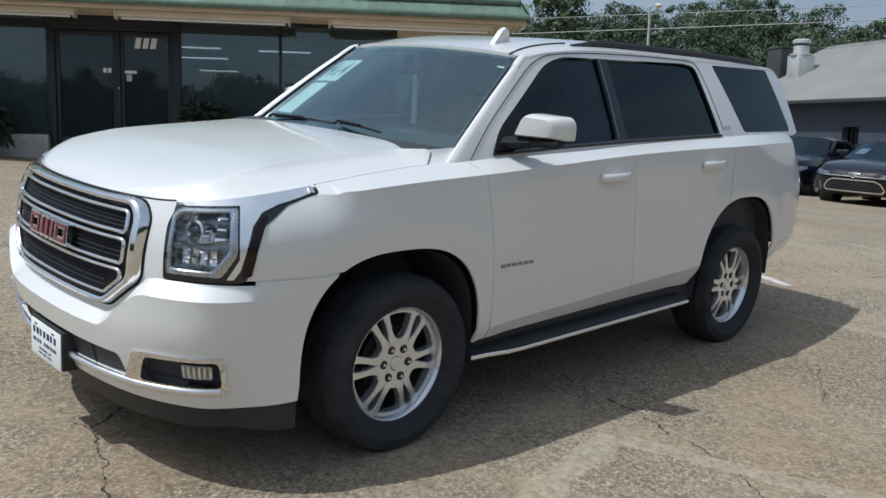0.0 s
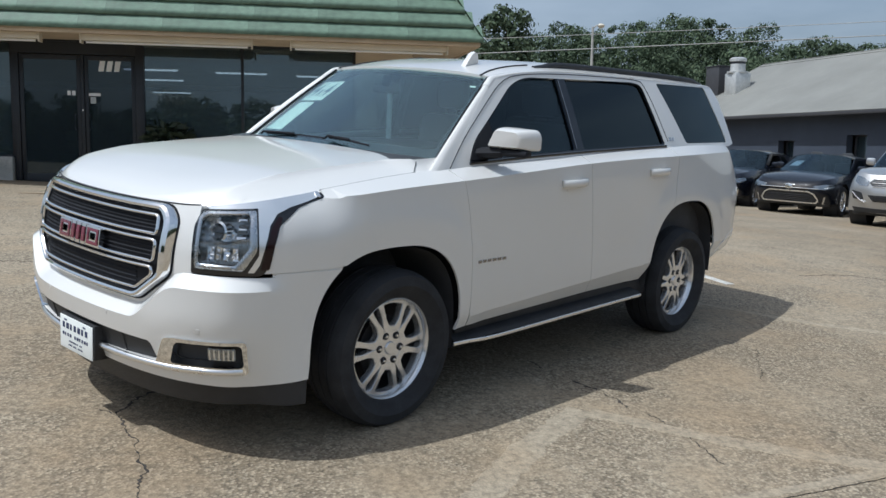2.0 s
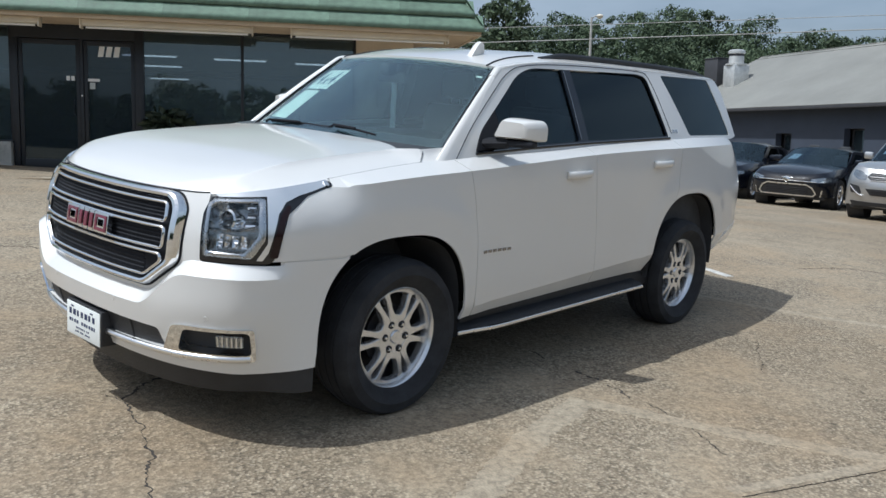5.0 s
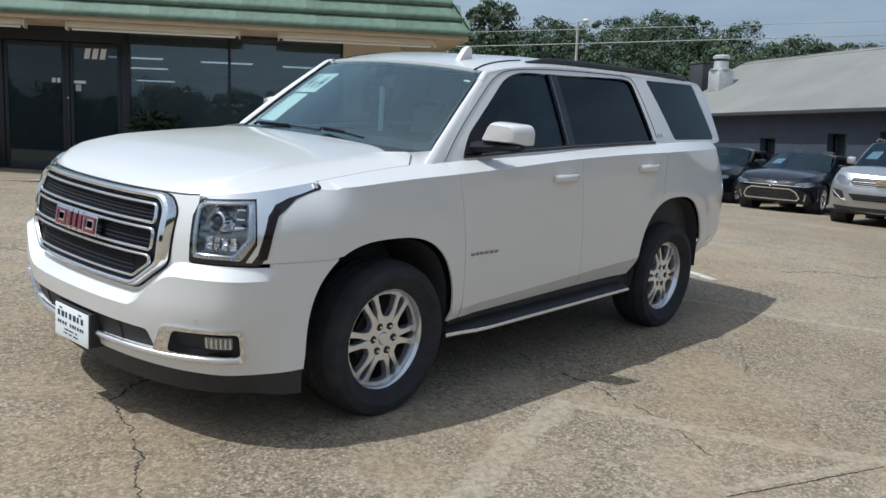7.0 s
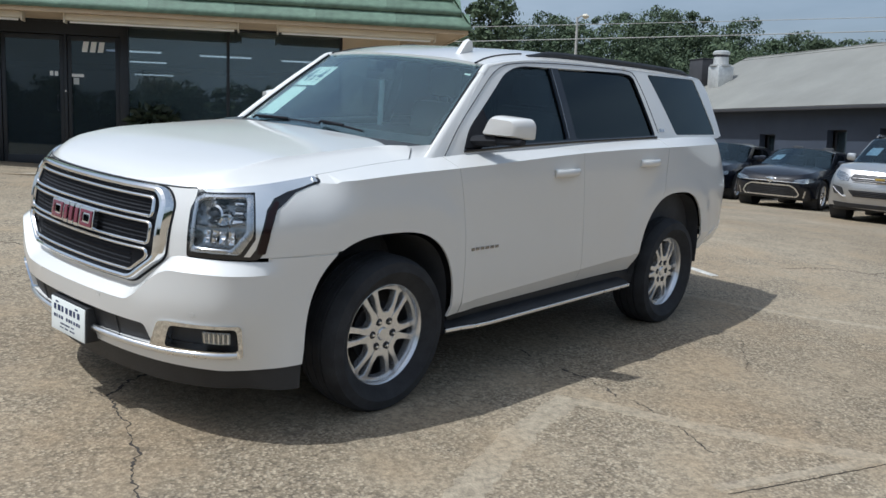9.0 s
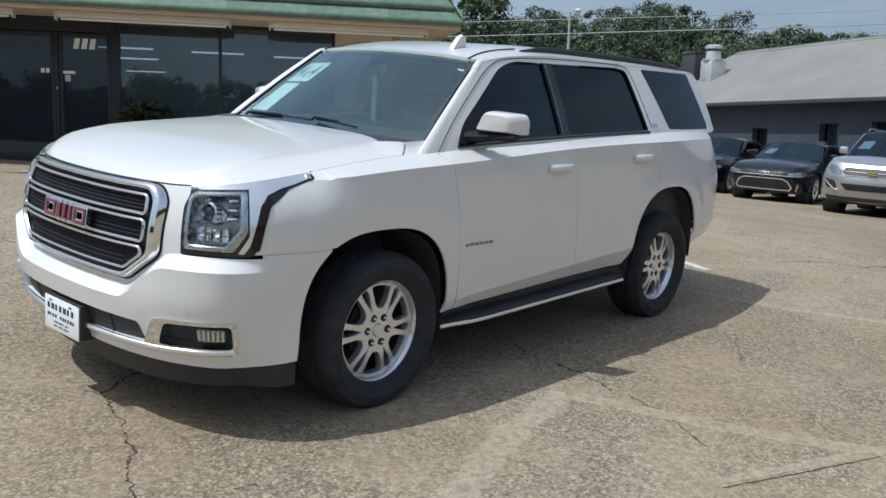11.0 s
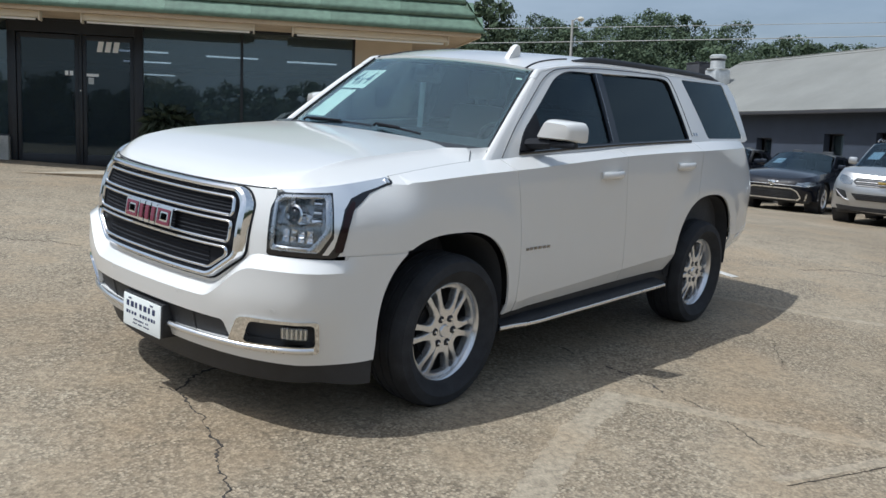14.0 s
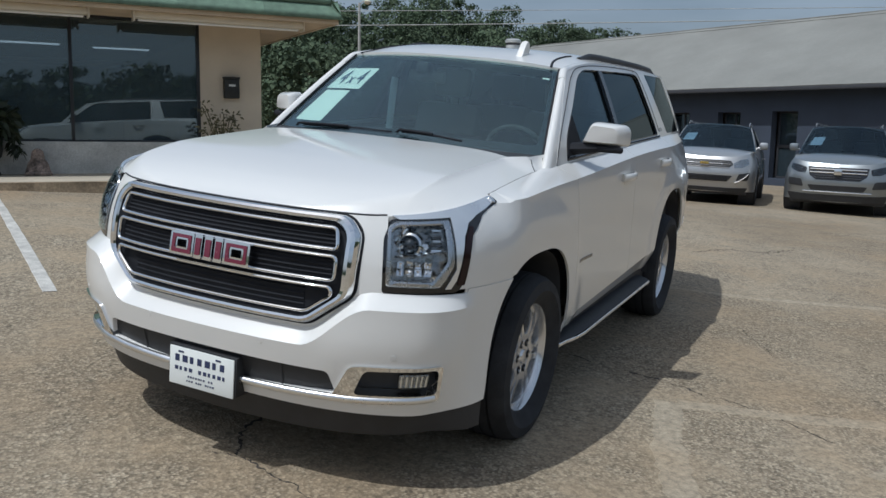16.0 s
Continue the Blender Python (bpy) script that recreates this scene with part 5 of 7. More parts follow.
strip("parking_line", [(-3.62, 11.15), (-2.46, 6.2)], 0.10, PAINT, "worn white painted parking line on concrete", "line marking", group="parking lines")
strip("parking_line", [(1.72, 10.6), (2.93, 7.56)], 0.10, PAINT, "worn white painted parking line on concrete", "line marking", group="parking lines")
FL = "nearly worn off pale painted line"
strip("faded_line", [(0.86, 3.92), (0.54, 3.43), (0.34, 3.02), (0.12, 2.52), (-0.35, 1.45)], 0.17, FADED, FL, "line marking", 0.0015, group="faded lines", ragged=0.015)
strip("faded_line", [(0.90, 3.89), (1.2, 3.75), (1.52, 3.60), (1.97, 3.46), (2.5, 3.30), (4.2, 2.86)], 0.13, FADED, FL, "line marking", 0.0030, group="faded lines", ragged=0.012)
strip("faded_line", [(2.30, 6.66), (3.07, 6.2), (3.75, 5.97), (7.5, 4.9)], 0.10, FADED, FL, "line marking", 0.0015, group="faded lines", ragged=0.02)
strip("faded_line", [(1.30, 2.93), (1.74, 3.12), (2.3, 3.38), (3.1, 3.78)], 0.07, FADED, "pale worn edge of a concrete slab", "slab edge", 0.0021, group="faded lines", ragged=0.006)
CL = "thin dark jagged crack in the concrete"
for k, (pts, width, jit) in enumerate((
        ([(-1.25, 4.0), (-1.40, 3.80), (-1.44, 3.64), (-1.45, 3.50)], 0.012, 0.012),
        ([(-1.45, 3.50), (-1.37, 3.36), (-1.28, 3.22), (-1.20, 3.05), (-1.14, 2.91), (-1.12, 2.79), (-1.05, 2.61), (-0.98, 2.3), (-0.95, 2.0)], 0.008, 0.012),
        ([(-1.45, 3.50), (-1.52, 3.53), (-1.56, 3.55)], 0.005, 0.012),
        ([(0.66, 4.75), (0.72, 4.66), (0.74, 4.60)], 0.008, 0.010),
        ([(0.88, 4.45), (0.96, 4.32), (1.01, 4.26)], 0.015, 0.012),
        ([(1.03, 4.22), (1.09, 4.11), (1.12, 3.98)], 0.009, 0.012),
        ([(1.20, 3.95), (1.24, 3.88), (1.31, 3.70), (1.36, 3.57), (1.42, 3.31)], 0.0065, 0.010),
        ([(2.34, 5.33), (2.19, 4.91), (2.10, 4.60)], 0.003, 0.014),
        ([(3.9, 8.3), (4.4, 8.5), (4.9, 8.35), (5.5, 8.6)], 0.007, 0.03),
        ([(-6.5, 7.2), (-5.0, 7.0), (-3.9, 6.7), (-3.0, 6.6)], 0.006, 0.03))):
    strip("crack", pts, width, CRACK, CL, "crack", 0.0018, jit, 3 + k, "cracks")
strip("joint", [(1.34, 2.88), (1.74, 3.06), (2.17, 3.26), (3.1, 3.70)], 0.0026, CRACK, "straight dark joint between concrete slabs", "joint", 0.0036, 0.003, 27, "cracks")

# ---- shop with the green mansard ----
STUCCO = material("beige_stucco", (0.57, 0.49, 0.375), 0.9, 0.0, 0.10, 1.3, 90, bump=0.5)
ROUGH_WHITE = material("rough_white_stone_face", (0.50, 0.49, 0.45), 0.9, 0.0, 0.18, 4, 45, bump=0.9)
SOFFIT = material("tan_soffit", (0.60, 0.48, 0.34), 0.8, 0.0, 0.10, 3, 60)
GREEN = material("weathered_green_metal", (0.150, 0.225, 0.160), 0.62, 0.0, 0.22, 1.6, 14, bump=0.1, island=0.02)
BRONZE = material("dark_bronze_frame", (0.014, 0.017, 0.022), 0.45, 0.0, 0.15, 6, 80)
DOOR_GLASS = pane("darker_door_glass", (0.48, 0.52, 0.58), 0.45, 0.006, 0.050, 0.05, edge=0.7)
SHOP_GLASS = pane("dark_shop_glass", (0.55, 0.60, 0.62), 0.66, 0.006, 0.105, 0.08)
CONCRETE = material("pale_concrete", (0.42, 0.37, 0.29), 0.9, 0.0, 0.15, 1.4, 50, bump=0.4)
OLD_KERB = material("stained_kerb", (0.26, 0.20, 0.13), 0.9, 0.0, 0.35, 4, 40, bump=0.5)
ROOM_WALL = material("shop_wall_inside", (0.55, 0.57, 0.56), 0.9, 0.0, 0.1, 2, 40)
ROOM_FLOOR = material("shop_floor_inside", (0.20, 0.18, 0.16), 0.6, 0.0, 0.15, 3, 40)
TUBE = material("lit_tube", (0.95, 0.98, 1.0), 0.5, 0.0, 0.0, 5, 50, glow=TUBES)
CREAM = material("cream_enamel", (0.68, 0.62, 0.50), 0.5, 0.0, 0.06, 3, 60)
WHITE_VINYL = material("white_vinyl", (0.80, 0.80, 0.78), 0.6, 0.0, 0.03, 5, 60)
LEAF = material("green_leaf", (0.020, 0.031, 0.014), 0.6, 0.0, 0.3, 5, 40)
DRY_LEAF = material("dry_olive_leaf", (0.11, 0.10, 0.05), 0.7, 0.0, 0.3, 5, 40)
IRON = material("dark_cast_iron", (0.03, 0.032, 0.03), 0.6, 0.3, 0.25, 8, 60, bump=0.3)

FAC = Matrix.Translation((-1.18, 13.918, 0)) @ Matrix.Rotation(math.atan2(0.16, 0.987), 4, "Z")
BASE, TOPW, EAVE = 0.95, 3.15, 3.22
U0, U1 = -13.0, 0.98


def shop():
    sh = thing("shop_building", FAC, "low shop with dark storefront glass under a green metal mansard roof", "building")
    # walls
    part("wall", boxed(0.03, U1, 0.0, 0.22, 0.7, TOPW + 0.25), STUCCO, sh, "beige stucco wall beside the window")
    part("wall", boxed(U1 - 0.22, U1, 0.223, 15.0, 0.5, TOPW + 0.25), STUCCO, sh, "beige stucco side wall")
    part("wall", boxed(U0, U1, 15.003, 15.2, 0.5, TOPW + 0.25), STUCCO, sh)
    part("wall", boxed(U0, U0 + 0.2, 0.223, 15.0, 0.5, TOPW + 0.25), STUCCO, sh)
    bm = bmesh.new()
    rnd = random.Random(4)
    for u0, u1 in ((-3.27, 0.028), (U0 + 0.2, -5.22)):
        n = int((u1 - u0) / 0.07)
        rows = [[bm.verts.new((u0 + (u1 - u0) * i / n, -0.10 - (rnd.uniform(0, 0.035) if 0 < j < 8 else 0), 0.7 + 0.705 * j / 8)) for i in range(n + 1)] for j in range(9)]
        for a, b in zip(rows, rows[1:]):
            for i in range(n):
                bm.faces.new((a[i], a[i + 1], b[i + 1], b[i]))
        box(bm, u0, u1, -0.098, 0.10, 0.7, 1.404)
    part("low_wall", bm, ROUGH_WHITE, sh, "rough white low wall under the windows", sharp=60)
    part("header", boxed(U0 + 0.2, 0.028, -0.02, 0.16, 3.17, TOPW + 0.25), BRONZE, sh)
    part("header", boxed(-5.20, -3.27, -0.015, 0.10, 2.985, 3.168), BRONZE, sh)
    # glazing
    panes = [(-3.27, -1.79, 1.42, 3.16), (-1.75, 0.0, 1.42, 3.16), (-6.9, -5.22, 1.42, 3.16), (-8.8, -6.95, 1.42, 3.16), (-10.8, -8.85, 1.42, 3.16), (-12.8, -10.85, 1.42, 3.16)]
    for i, (u0, u1, z0, z1) in enumerate(panes):
        g = part("window", boxed(u0, u1, 0.03, 0.036, z0, z1), SHOP_GLASS, sh, "dark tinted storefront pane", smooth=False)
        g.visible_shadow = False
        part("sill", boxed(u0, u1, -0.03, 0.09, z0 - 0.035, z0 + 0.012, 0.004), BRONZE, g)
    for u in (-1.77, 0.014, -5.21, -6.925, -8.825, -10.825, -12.8):
        part("mullion", boxed(u - 0.022, u + 0.022, -0.012, 0.085, 1.40, 3.168, 0.003), BRONZE, sh)
    part("mullion", boxed(-3.405, -3.272, -0.02, 0.10, BASE, 3.168, 0.004), BRONZE, sh)
    part("mullion", boxed(-4.215, -4.165, -0.018, 0.09, BASE, 2.984, 0.004), BRONZE, sh)
    part("mullion", boxed(-5.20, -5.11, -0.018, 0.09, BASE, 2.984, 0.004), BRONZE, sh)
    for u0, u1, hu in ((-5.10, -4.22, -4.30), (-4.16, -3.41, -4.09)):
        bm = bmesh.new()
        for a in ((u0, u0 + 0.055, BASE + 0.01, 2.975), (u1 - 0.055, u1, BASE + 0.01, 2.975), (u0 + 0.055, u1 - 0.055, 2.90, 2.975), (u0 + 0.055, u1 - 0.055, BASE + 0.01, BASE + 0.20)):
            box(bm, a[0], a[1], 0.0, 0.045, a[2], a[3], 0.003)
        d = part("door", bm, BRONZE, sh, "closed dark-framed glass door")
        g = part("pane", boxed(u0 + 0.05, u1 - 0.05, 0.02, 0.026, BASE + 0.19, 2.91), DOOR_GLASS, d, smooth=False)
        g.visible_shadow = False
        part("door_pull", swept([(hu, -0.01, 1.83), (hu, -0.06, 1.85), (hu, -0.06, 2.05), (hu, -0.01, 2.07)], 0.010), BRONZE, d)
    dr = [o for o in sh.children if o.name.startswith("door")]
    for i in range(3):
        u = -3.955 + 0.115 * i
        lean = Matrix.Identity(4)
        lean[0][2] = 0.18
        part("number_bar", boxed(u, u + 0.08, 0.012, 0.016, 0.0, 0.16, m=Matrix.Translation((0, 0, 2.735)) @ lean), WHITE_VINYL, dr[1], "white vinyl number bar")
    part("sticker", boxed(-4.13, -3.93, 0.013, 0.016, 2.355, 2.40), WHITE_VINYL, dr[1], "white sticker with bars")
    part("sticker", boxed(-4.08, -4.00, 0.013, 0.016, 2.24, 2.34), ROOM_WALL, dr[1])
    for u in (-4.42, -4.35):
        part("sticker", boxed(u, u + 0.05, 0.013, 0.016, 2.36, 2.43), WHITE_VINYL, dr[0])
    part("lock", boxed(-4.20, -4.18, -0.026, -0.017, 2.12, 2.145, 0.003), WHITE_VINYL, sh)
    # inside
    part("room_floor", boxed(U0 + 0.2, U1 - 0.22, 0.225, 15.0, 0.86, BASE - 0.01), ROOM_FLOOR, sh)
    part("room_ceiling", boxed(U0 + 0.2, U1 - 0.22, 0.225, 15.0, 3.36, 3.42), ROOM_WALL, sh)
    for u, d in ((-1.98, 3.75), (-2.07, 6.6), (-0.22, 6.95), (-4.04, 6.3), (-4.25, 9.4), (-4.48, 12.4), (-4.60, 14.8)):
        l = part("room_lamp", boxed(u - 0.62, u + 0.62, d - 0.08, d + 0.08, 3.31, 3.358, 0.01), CREAM, sh, "lit fluorescent strip lamp")
        part("tube", swept([(u - 0.58, d, 3.295), (u + 0.58, d, 3.295)], 0.022), TUBE, l)
    # eave: soffit, strip lamps, fascia
    D0 = -1.06
    EU = 1.88
    part("soffit", boxed(U0 - 0.8, EU - 0.04, D0 + 0.03, 3.0, EAVE - 0.02, EAVE + 0.01), SOFFIT, sh, "tan soffit under the eave")
    bm = bmesh.new()
    box(bm, U0 - 0.8, EU, D0, D0 + 0.045, EAVE - 0.035, EAVE + 0.04, 0.004)
    box(bm, EU - 0.045, EU, D0 + 0.048, 10, EAVE - 0.035, EAVE + 0.04, 0.004)
    part("fascia", bm, SOFFIT, sh)
    for u0, u1 in ((-6.94, -4.59), (-4.0, -1.6), (-1.0, 1.38), (-9.84, -7.49)):
        l = part("strip_lamp", boxed(u0, u1, -0.90, -0.74, EAVE - 0.115, EAVE - 0.022, 0.012), CREAM, sh, "unlit cream fluorescent strip under the eave")
        part("tube", swept([(u0 + 0.05, -0.82, EAVE - 0.132), (u1 - 0.05, -0.82, EAVE - 0.132)], 0.019), WHITE_VINYL, l)
        for u in (u0 - 0.012, u1 + 0.012):
            part("lamp_end", boxed(u - 0.012, u + 0.012, -0.91, -0.73, EAVE - 0.155, EAVE - 0.02, 0.004), CREAM, l)
    return sh


SHOP = shop()


def wall_lamp():
    t = thing("wall_box", FAC @ Matrix.Translation((0.50, 0, 2.24)), "dark metal letter box fixed to the stucco wall", "letter box")
    part("body", boxed(-0.115, 0.115, -0.11, -0.001, -0.16, 0.13, 0.012), IRON, t)
    part("lid", boxed(-0.125, 0.125, -0.125, 0.0, 0.132, 0.165, 0.01), IRON, t)
    part("label_plate", boxed(-0.05, 0.05, -0.115, -0.111, 0.02, 0.05), ROOM_WALL, t)


wall_lamp()
# walkway and kerb before the shop
bm = bmesh.new()
box(bm, -13.5, 2.2, -2.10, 0.0, 0.55, BASE)
ww = part("walkway", bm, CONCRETE, None)
ww.matrix_world = FAC
tagged(ww, "pale concrete walkway before the shop", "walkway", kind="structure")
bm = bmesh.new()
rnd = random.Random(9)
n = 120
rows = [[bm.verts.new((-13.5 + 15.7 * i / n, -2.103 - 0.02 * (j < 2) - rnd.uniform(0, 0.02), z)) for i in range(n + 1)] for j, z in enumerate((0.5, 0.78, 0.88, 0.952))]
rows.append([bm.verts.new((-13.5 + 15.7 * i / n, -1.98, 0.953)) for i in range(n + 1)])
for a, b in zip(rows, rows[1:]):
    for i in range(n):
        bm.faces.new((a[i], a[i + 1], b[i + 1], b[i]))
kb = part("kerb", bm, OLD_KERB, None)
kb.matrix_world = FAC
tagged(kb, "stained brown concrete kerb along the walkway", "kerb", kind="structure")


def leaf_clump(bm, centre, n, spread, size, rnd, droop=0.0):
    for _ in range(n):
        d = Vector((rnd.gauss(0, 1), rnd.gauss(0, 1), rnd.gauss(0.3, 0.8))).normalized()
        p = Vector(centre) + Vector((d.x * spread[0], d.y * spread[1], d.z * spread[2])) * rnd.uniform(0.25, 1) ** 0.6
        a = d.orthogonal().normalized()
        a.rotate(Matrix.Rotation(rnd.uniform(0, 6.28), 3, d))
        t = (d * 0.6 + a * 0.4 + Vector((0, 0, -droop))).normalized()
        s = t.cross(a if abs(t.dot(a)) < 0.9 else d).normalized() * size * 0.22
        l = t * size * rnd.uniform(0.7, 1.2)
        v = [bm.verts.new(q) for q in (p, p + l * 0.5 + s, p + l + Vector((0, 0, -droop * size * 0.4)), p + l * 0.5 - s)]
        bm.faces.new(v)


def planter(u, d, label):
    t = thing("planter_urn", FAC @ Matrix.Translation((u, d, BASE)), label, "planter", "urns by the door")
    bm = bmesh.new()
    lathe(bm, [(0.0, 0.0), (0.13, 0.0), (0.13, 0.04), (0.06, 0.07), (0.04, 0.13), (0.07, 0.18), (0.15, 0.25), (0.175, 0.36), (0.16, 0.44), (0.20, 0.48), (0.20, 0.50), (0.15, 0.48), (0.0, 0.46)], 28)
    part("urn", bm, IRON, t, "dark cast-iron urn")
    bm = bmesh.new()
    r = random.Random(int(u * 10))
    leaf_clump(bm, (0, 0, 0.72), 420, (0.34, 0.30, 0.26), 0.17, r, 0.35)
    for k in range(14):
        a = r.uniform(0, 6.28)
        for i in range(10):
            leaf_clump(bm, (0.30 * math.cos(a) * (0.7 + i * 0.06), 0.28 * math.sin(a) * (0.7 + i * 0.06), 0.66 - 0.004 * i * i), 3, (0.03, 0.03, 0.03), 0.12, r, 0.6)
    part("foliage", bm, LEAF, t, "drooping green foliage", smooth=False)
    bm = bmesh.new()
    leaf_clump(bm, (-0.12, -0.18, 0.55), 16, (0.10, 0.05, 0.10), 0.12, r, 0.7)
    part("bleached_leaves", bm, WHITE_VINYL, t, smooth=False)


planter(-2.86, -0.42, "dark iron urn with a drooping green plant")
planter(-6.05, -0.42, "dark iron urn with a drooping green plant")


bm = bmesh.new()
lathe(bm, [(0.0, 0.0), (0.15, 0.0), (0.16, 0.05), (0.13, 0.16), (0.09, 0.22), (0.085, 0.27), (0.07, 0.33), (0.03, 0.36), (0.0, 0.365)], 20)
box(bm, -0.17, 0.17, -0.20, -0.03, 0.0, 0.05, 0.02)
orn = part("garden_ornament", bm, material("brown_white_stoneware", (0.22, 0.17, 0.14), 0.8, 0.0, 0.9, 7, 40), None)
orn.matrix_world = FAC @ Matrix.Translation((-2.27, -0.42, BASE))
tagged(orn, "small brown and white stoneware garden ornament on the walkway", "ornament")

# dry shrub by the stucco wall
sb = thing("shrub", FAC @ Matrix.Translation((0.28, -0.36, BASE)), "sparse dry olive shrub against the stucco wall", "shrub")
rnd = random.Random(21)
for k in range(9):
    a, h = rnd.uniform(0, 6.28), rnd.uniform(0.55, 1.0)
    tip = Vector((0.30 * math.cos(a), 0.14 * math.sin(a), h))
    pts = [Vector((0, 0, 0)).lerp(tip, t) + Vector((0, 0, 0.12 * math.sin(math.pi * t))) for t in np.linspace(0, 1, 6)]
    st = part("stem", swept(pts, 0.008, 0.008), DRY_LEAF, sb)
    bm = bmesh.new()
    for p in pts[2:]:
        leaf_clump(bm, p, 9, (0.09, 0.06, 0.07), 0.075, rnd, 0.2)
    part("leaves", bm, DRY_LEAF, st, smooth=False)

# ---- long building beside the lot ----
# grey block in a dark navy that carries the eave's shade in its colour
SHADED_GREY_WALL = material("grey_painted_block", (0.048, 0.060, 0.086), 0.85, 0.0, 0.10, 1.2, 40, bump=0.3)
GREY_ROOF = material("grey_metal_roof", (0.226, 0.222, 0.200), 0.7, 0.0, 0.13, 0.5, 9, bump=0.15)
TRIM_DARK = material("dark_trim", (0.05, 0.05, 0.055), 0.6, 0.0, 0.1, 4, 40)
GALV = material("galvanised_steel", (0.60, 0.60, 0.58), 0.4, 0.45, 0.12, 5, 40)
LONG = Matrix.Translation((14.4, 26.0, 0)) @ Matrix.Rotation(radians(90 + 17.5), 4, "Z")


def long_building():
    """Along x: far end positive; y: away from the lot is negative."""
    t = thing("long_building", LONG, "long low grey workshop with a pale metal roof", "building")
    x0, x1 = -26.0, 11.2
    bm = bmesh.new()
    wins = [(-5.16, -4.31, 0.36, 2.32), (-3.22, -2.39, 1.30, 2.30), (-1.29, -0.36, 1.30, 2.30), (0.92, 1.76, 0.36, 2.25), (4.20, 5.0, 1.45, 2.09), (-9.0, -8.1, 0.36, 2.35)]
    part("wall", skin([(x0, -0.4), (x1, -0.4), (x1, 3.0), (x0, 3.0)], lambda x, z: Vector((x, 0, z)), [[(a, c), (b, c), (b, d), (a, d)] for a, b, c, d in wins], 0.8, 0.25), SHADED_GREY_WALL, t, "grey painted block wall, its colour darkened for the shade of the eave", smooth=False)
    part("wall", boxed(x1, x1 + 0.25, -9.0, 0.0, -0.4, 3.0), SHADED_GREY_WALL, t)
    part("wall", boxed(x0, x1, -9.2, -9.0, -0.4, 3.0), SHADED_GREY_WALL, t)
    for a, b, c, d in wins:
        w = part("window" if d - c < 1.8 else "door", boxed(a + 0.05, b - 0.05, -0.14, -0.13, c + 0.05, d - 0.05), SHOP_GLASS, t, "dark glazed opening", smooth=False)
        bm = bmesh.new()
        for p in ((a, a + 0.05, c, d), (b - 0.05, b, c, d), (a + 0.05, b - 0.05, c, c + 0.05), (a + 0.05, b - 0.05, d - 0.05, d), ((a + b) / 2 - 0.02, (a + b) / 2 + 0.02, c + 0.05, d - 0.05) if d - c < 1.8 else (a + 0.05, b - 0.05, c + 0.9, c + 0.98)):
            box(bm, p[0], p[1], -0.16, -0.09, p[2], p[3], 0.003)
        part("window_frame", bm, TRIM_DARK, w)
    part("room", boxed(x0 + 0.3, x1 - 0.3, -8.8, -0.6, 0.0, 0.05), ROOM_FLOOR, t)
    part("room_back", boxed(x0 + 0.3, x1 - 0.3, -3.0, -2.9, 0.05, 3.0), ROOM_FLOOR, t)
    # roof: two slopes with standing seams, eave 0.75 out
    for name, y0, z0, y1, z1 in (("roof", 0.78, 2.96, -4.35, 5.52), ("roof", -9.9, 2.75, -4.35, 5.52)):
        d = Vector((0, y1 - y0, z1 - z0))
        n = d.cross(Vector((1, 0, 0))).normalized()
        n = n if n.z > 0 else -n
        bm = bmesh.new()
        k = 30
        for lay in (0.0, 0.06):
            for i in range(k + 1):
                for j in range(9):
                    p = Vector((x0 - 0.6 + (x1 + 1.2 - x0) * i / k, y0, z0)) + d * (j / 8) + n * (lay + 0.006 * math.sin(i * 2.1 + j * 1.3))
                    bm.verts.new(p)
        bm.verts.ensure_lookup_table()
        V = lambda l, i, j: bm.verts[l * (k + 1) * 9 + i * 9 + j]
        for i in range(k):
            for j in range(8):
                bm.faces.new((V(1, i, j), V(1, i + 1, j), V(1, i + 1, j + 1), V(1, i, j + 1)))
                bm.faces.new((V(0, i, j + 1), V(0, i + 1, j + 1), V(0, i + 1, j), V(0, i, j)))
            bm.faces.new((V(0, i, 0), V(0, i + 1, 0), V(1, i + 1, 0), V(1, i, 0)))
        r = part(name, bm, GREY_ROOF, t, "pale grey coated metal roof slope", sharp=60)
        if y0 > 0:
            for j, s in ((0.94, 0.012), (0.985, 0.02)):
                p = Vector((0, y0, z0)) + d * j + n * 0.07
                part("roof_seam", swept([(x0 - 0.5, p.y, p.z), (x1 + 0.5, p.y, p.z)], s, s), GREY_ROOF, r)
    part("gutter", boxed(x0 - 0.6, x1 + 0.55, 0.72, 0.80, 2.89, 3.00, 0.01), TRIM_DARK, t)
    part("soffit", boxed(x0 - 0.5, x1 + 0.5, 0.0, 0.715, 2.94, 2.97), TRIM_DARK, t)
    bm = bmesh.new()
    a, b, c = Vector((0, 0.4, 2.95)), Vector((0, -4.35, 5.4)), Vector((0, -9.3, 2.8))
    vs = [bm.verts.new(p + Vector((x, 0, 0))) for x in (x1 + 0.05, x1 + 0.2) for p in (a, b, c)]
    bm.faces.new(vs[:3]), bm.faces.new(vs[3:][::-1])
    part("gable", bm, SHADED_GREY_WALL, t)
    return t


long_building()


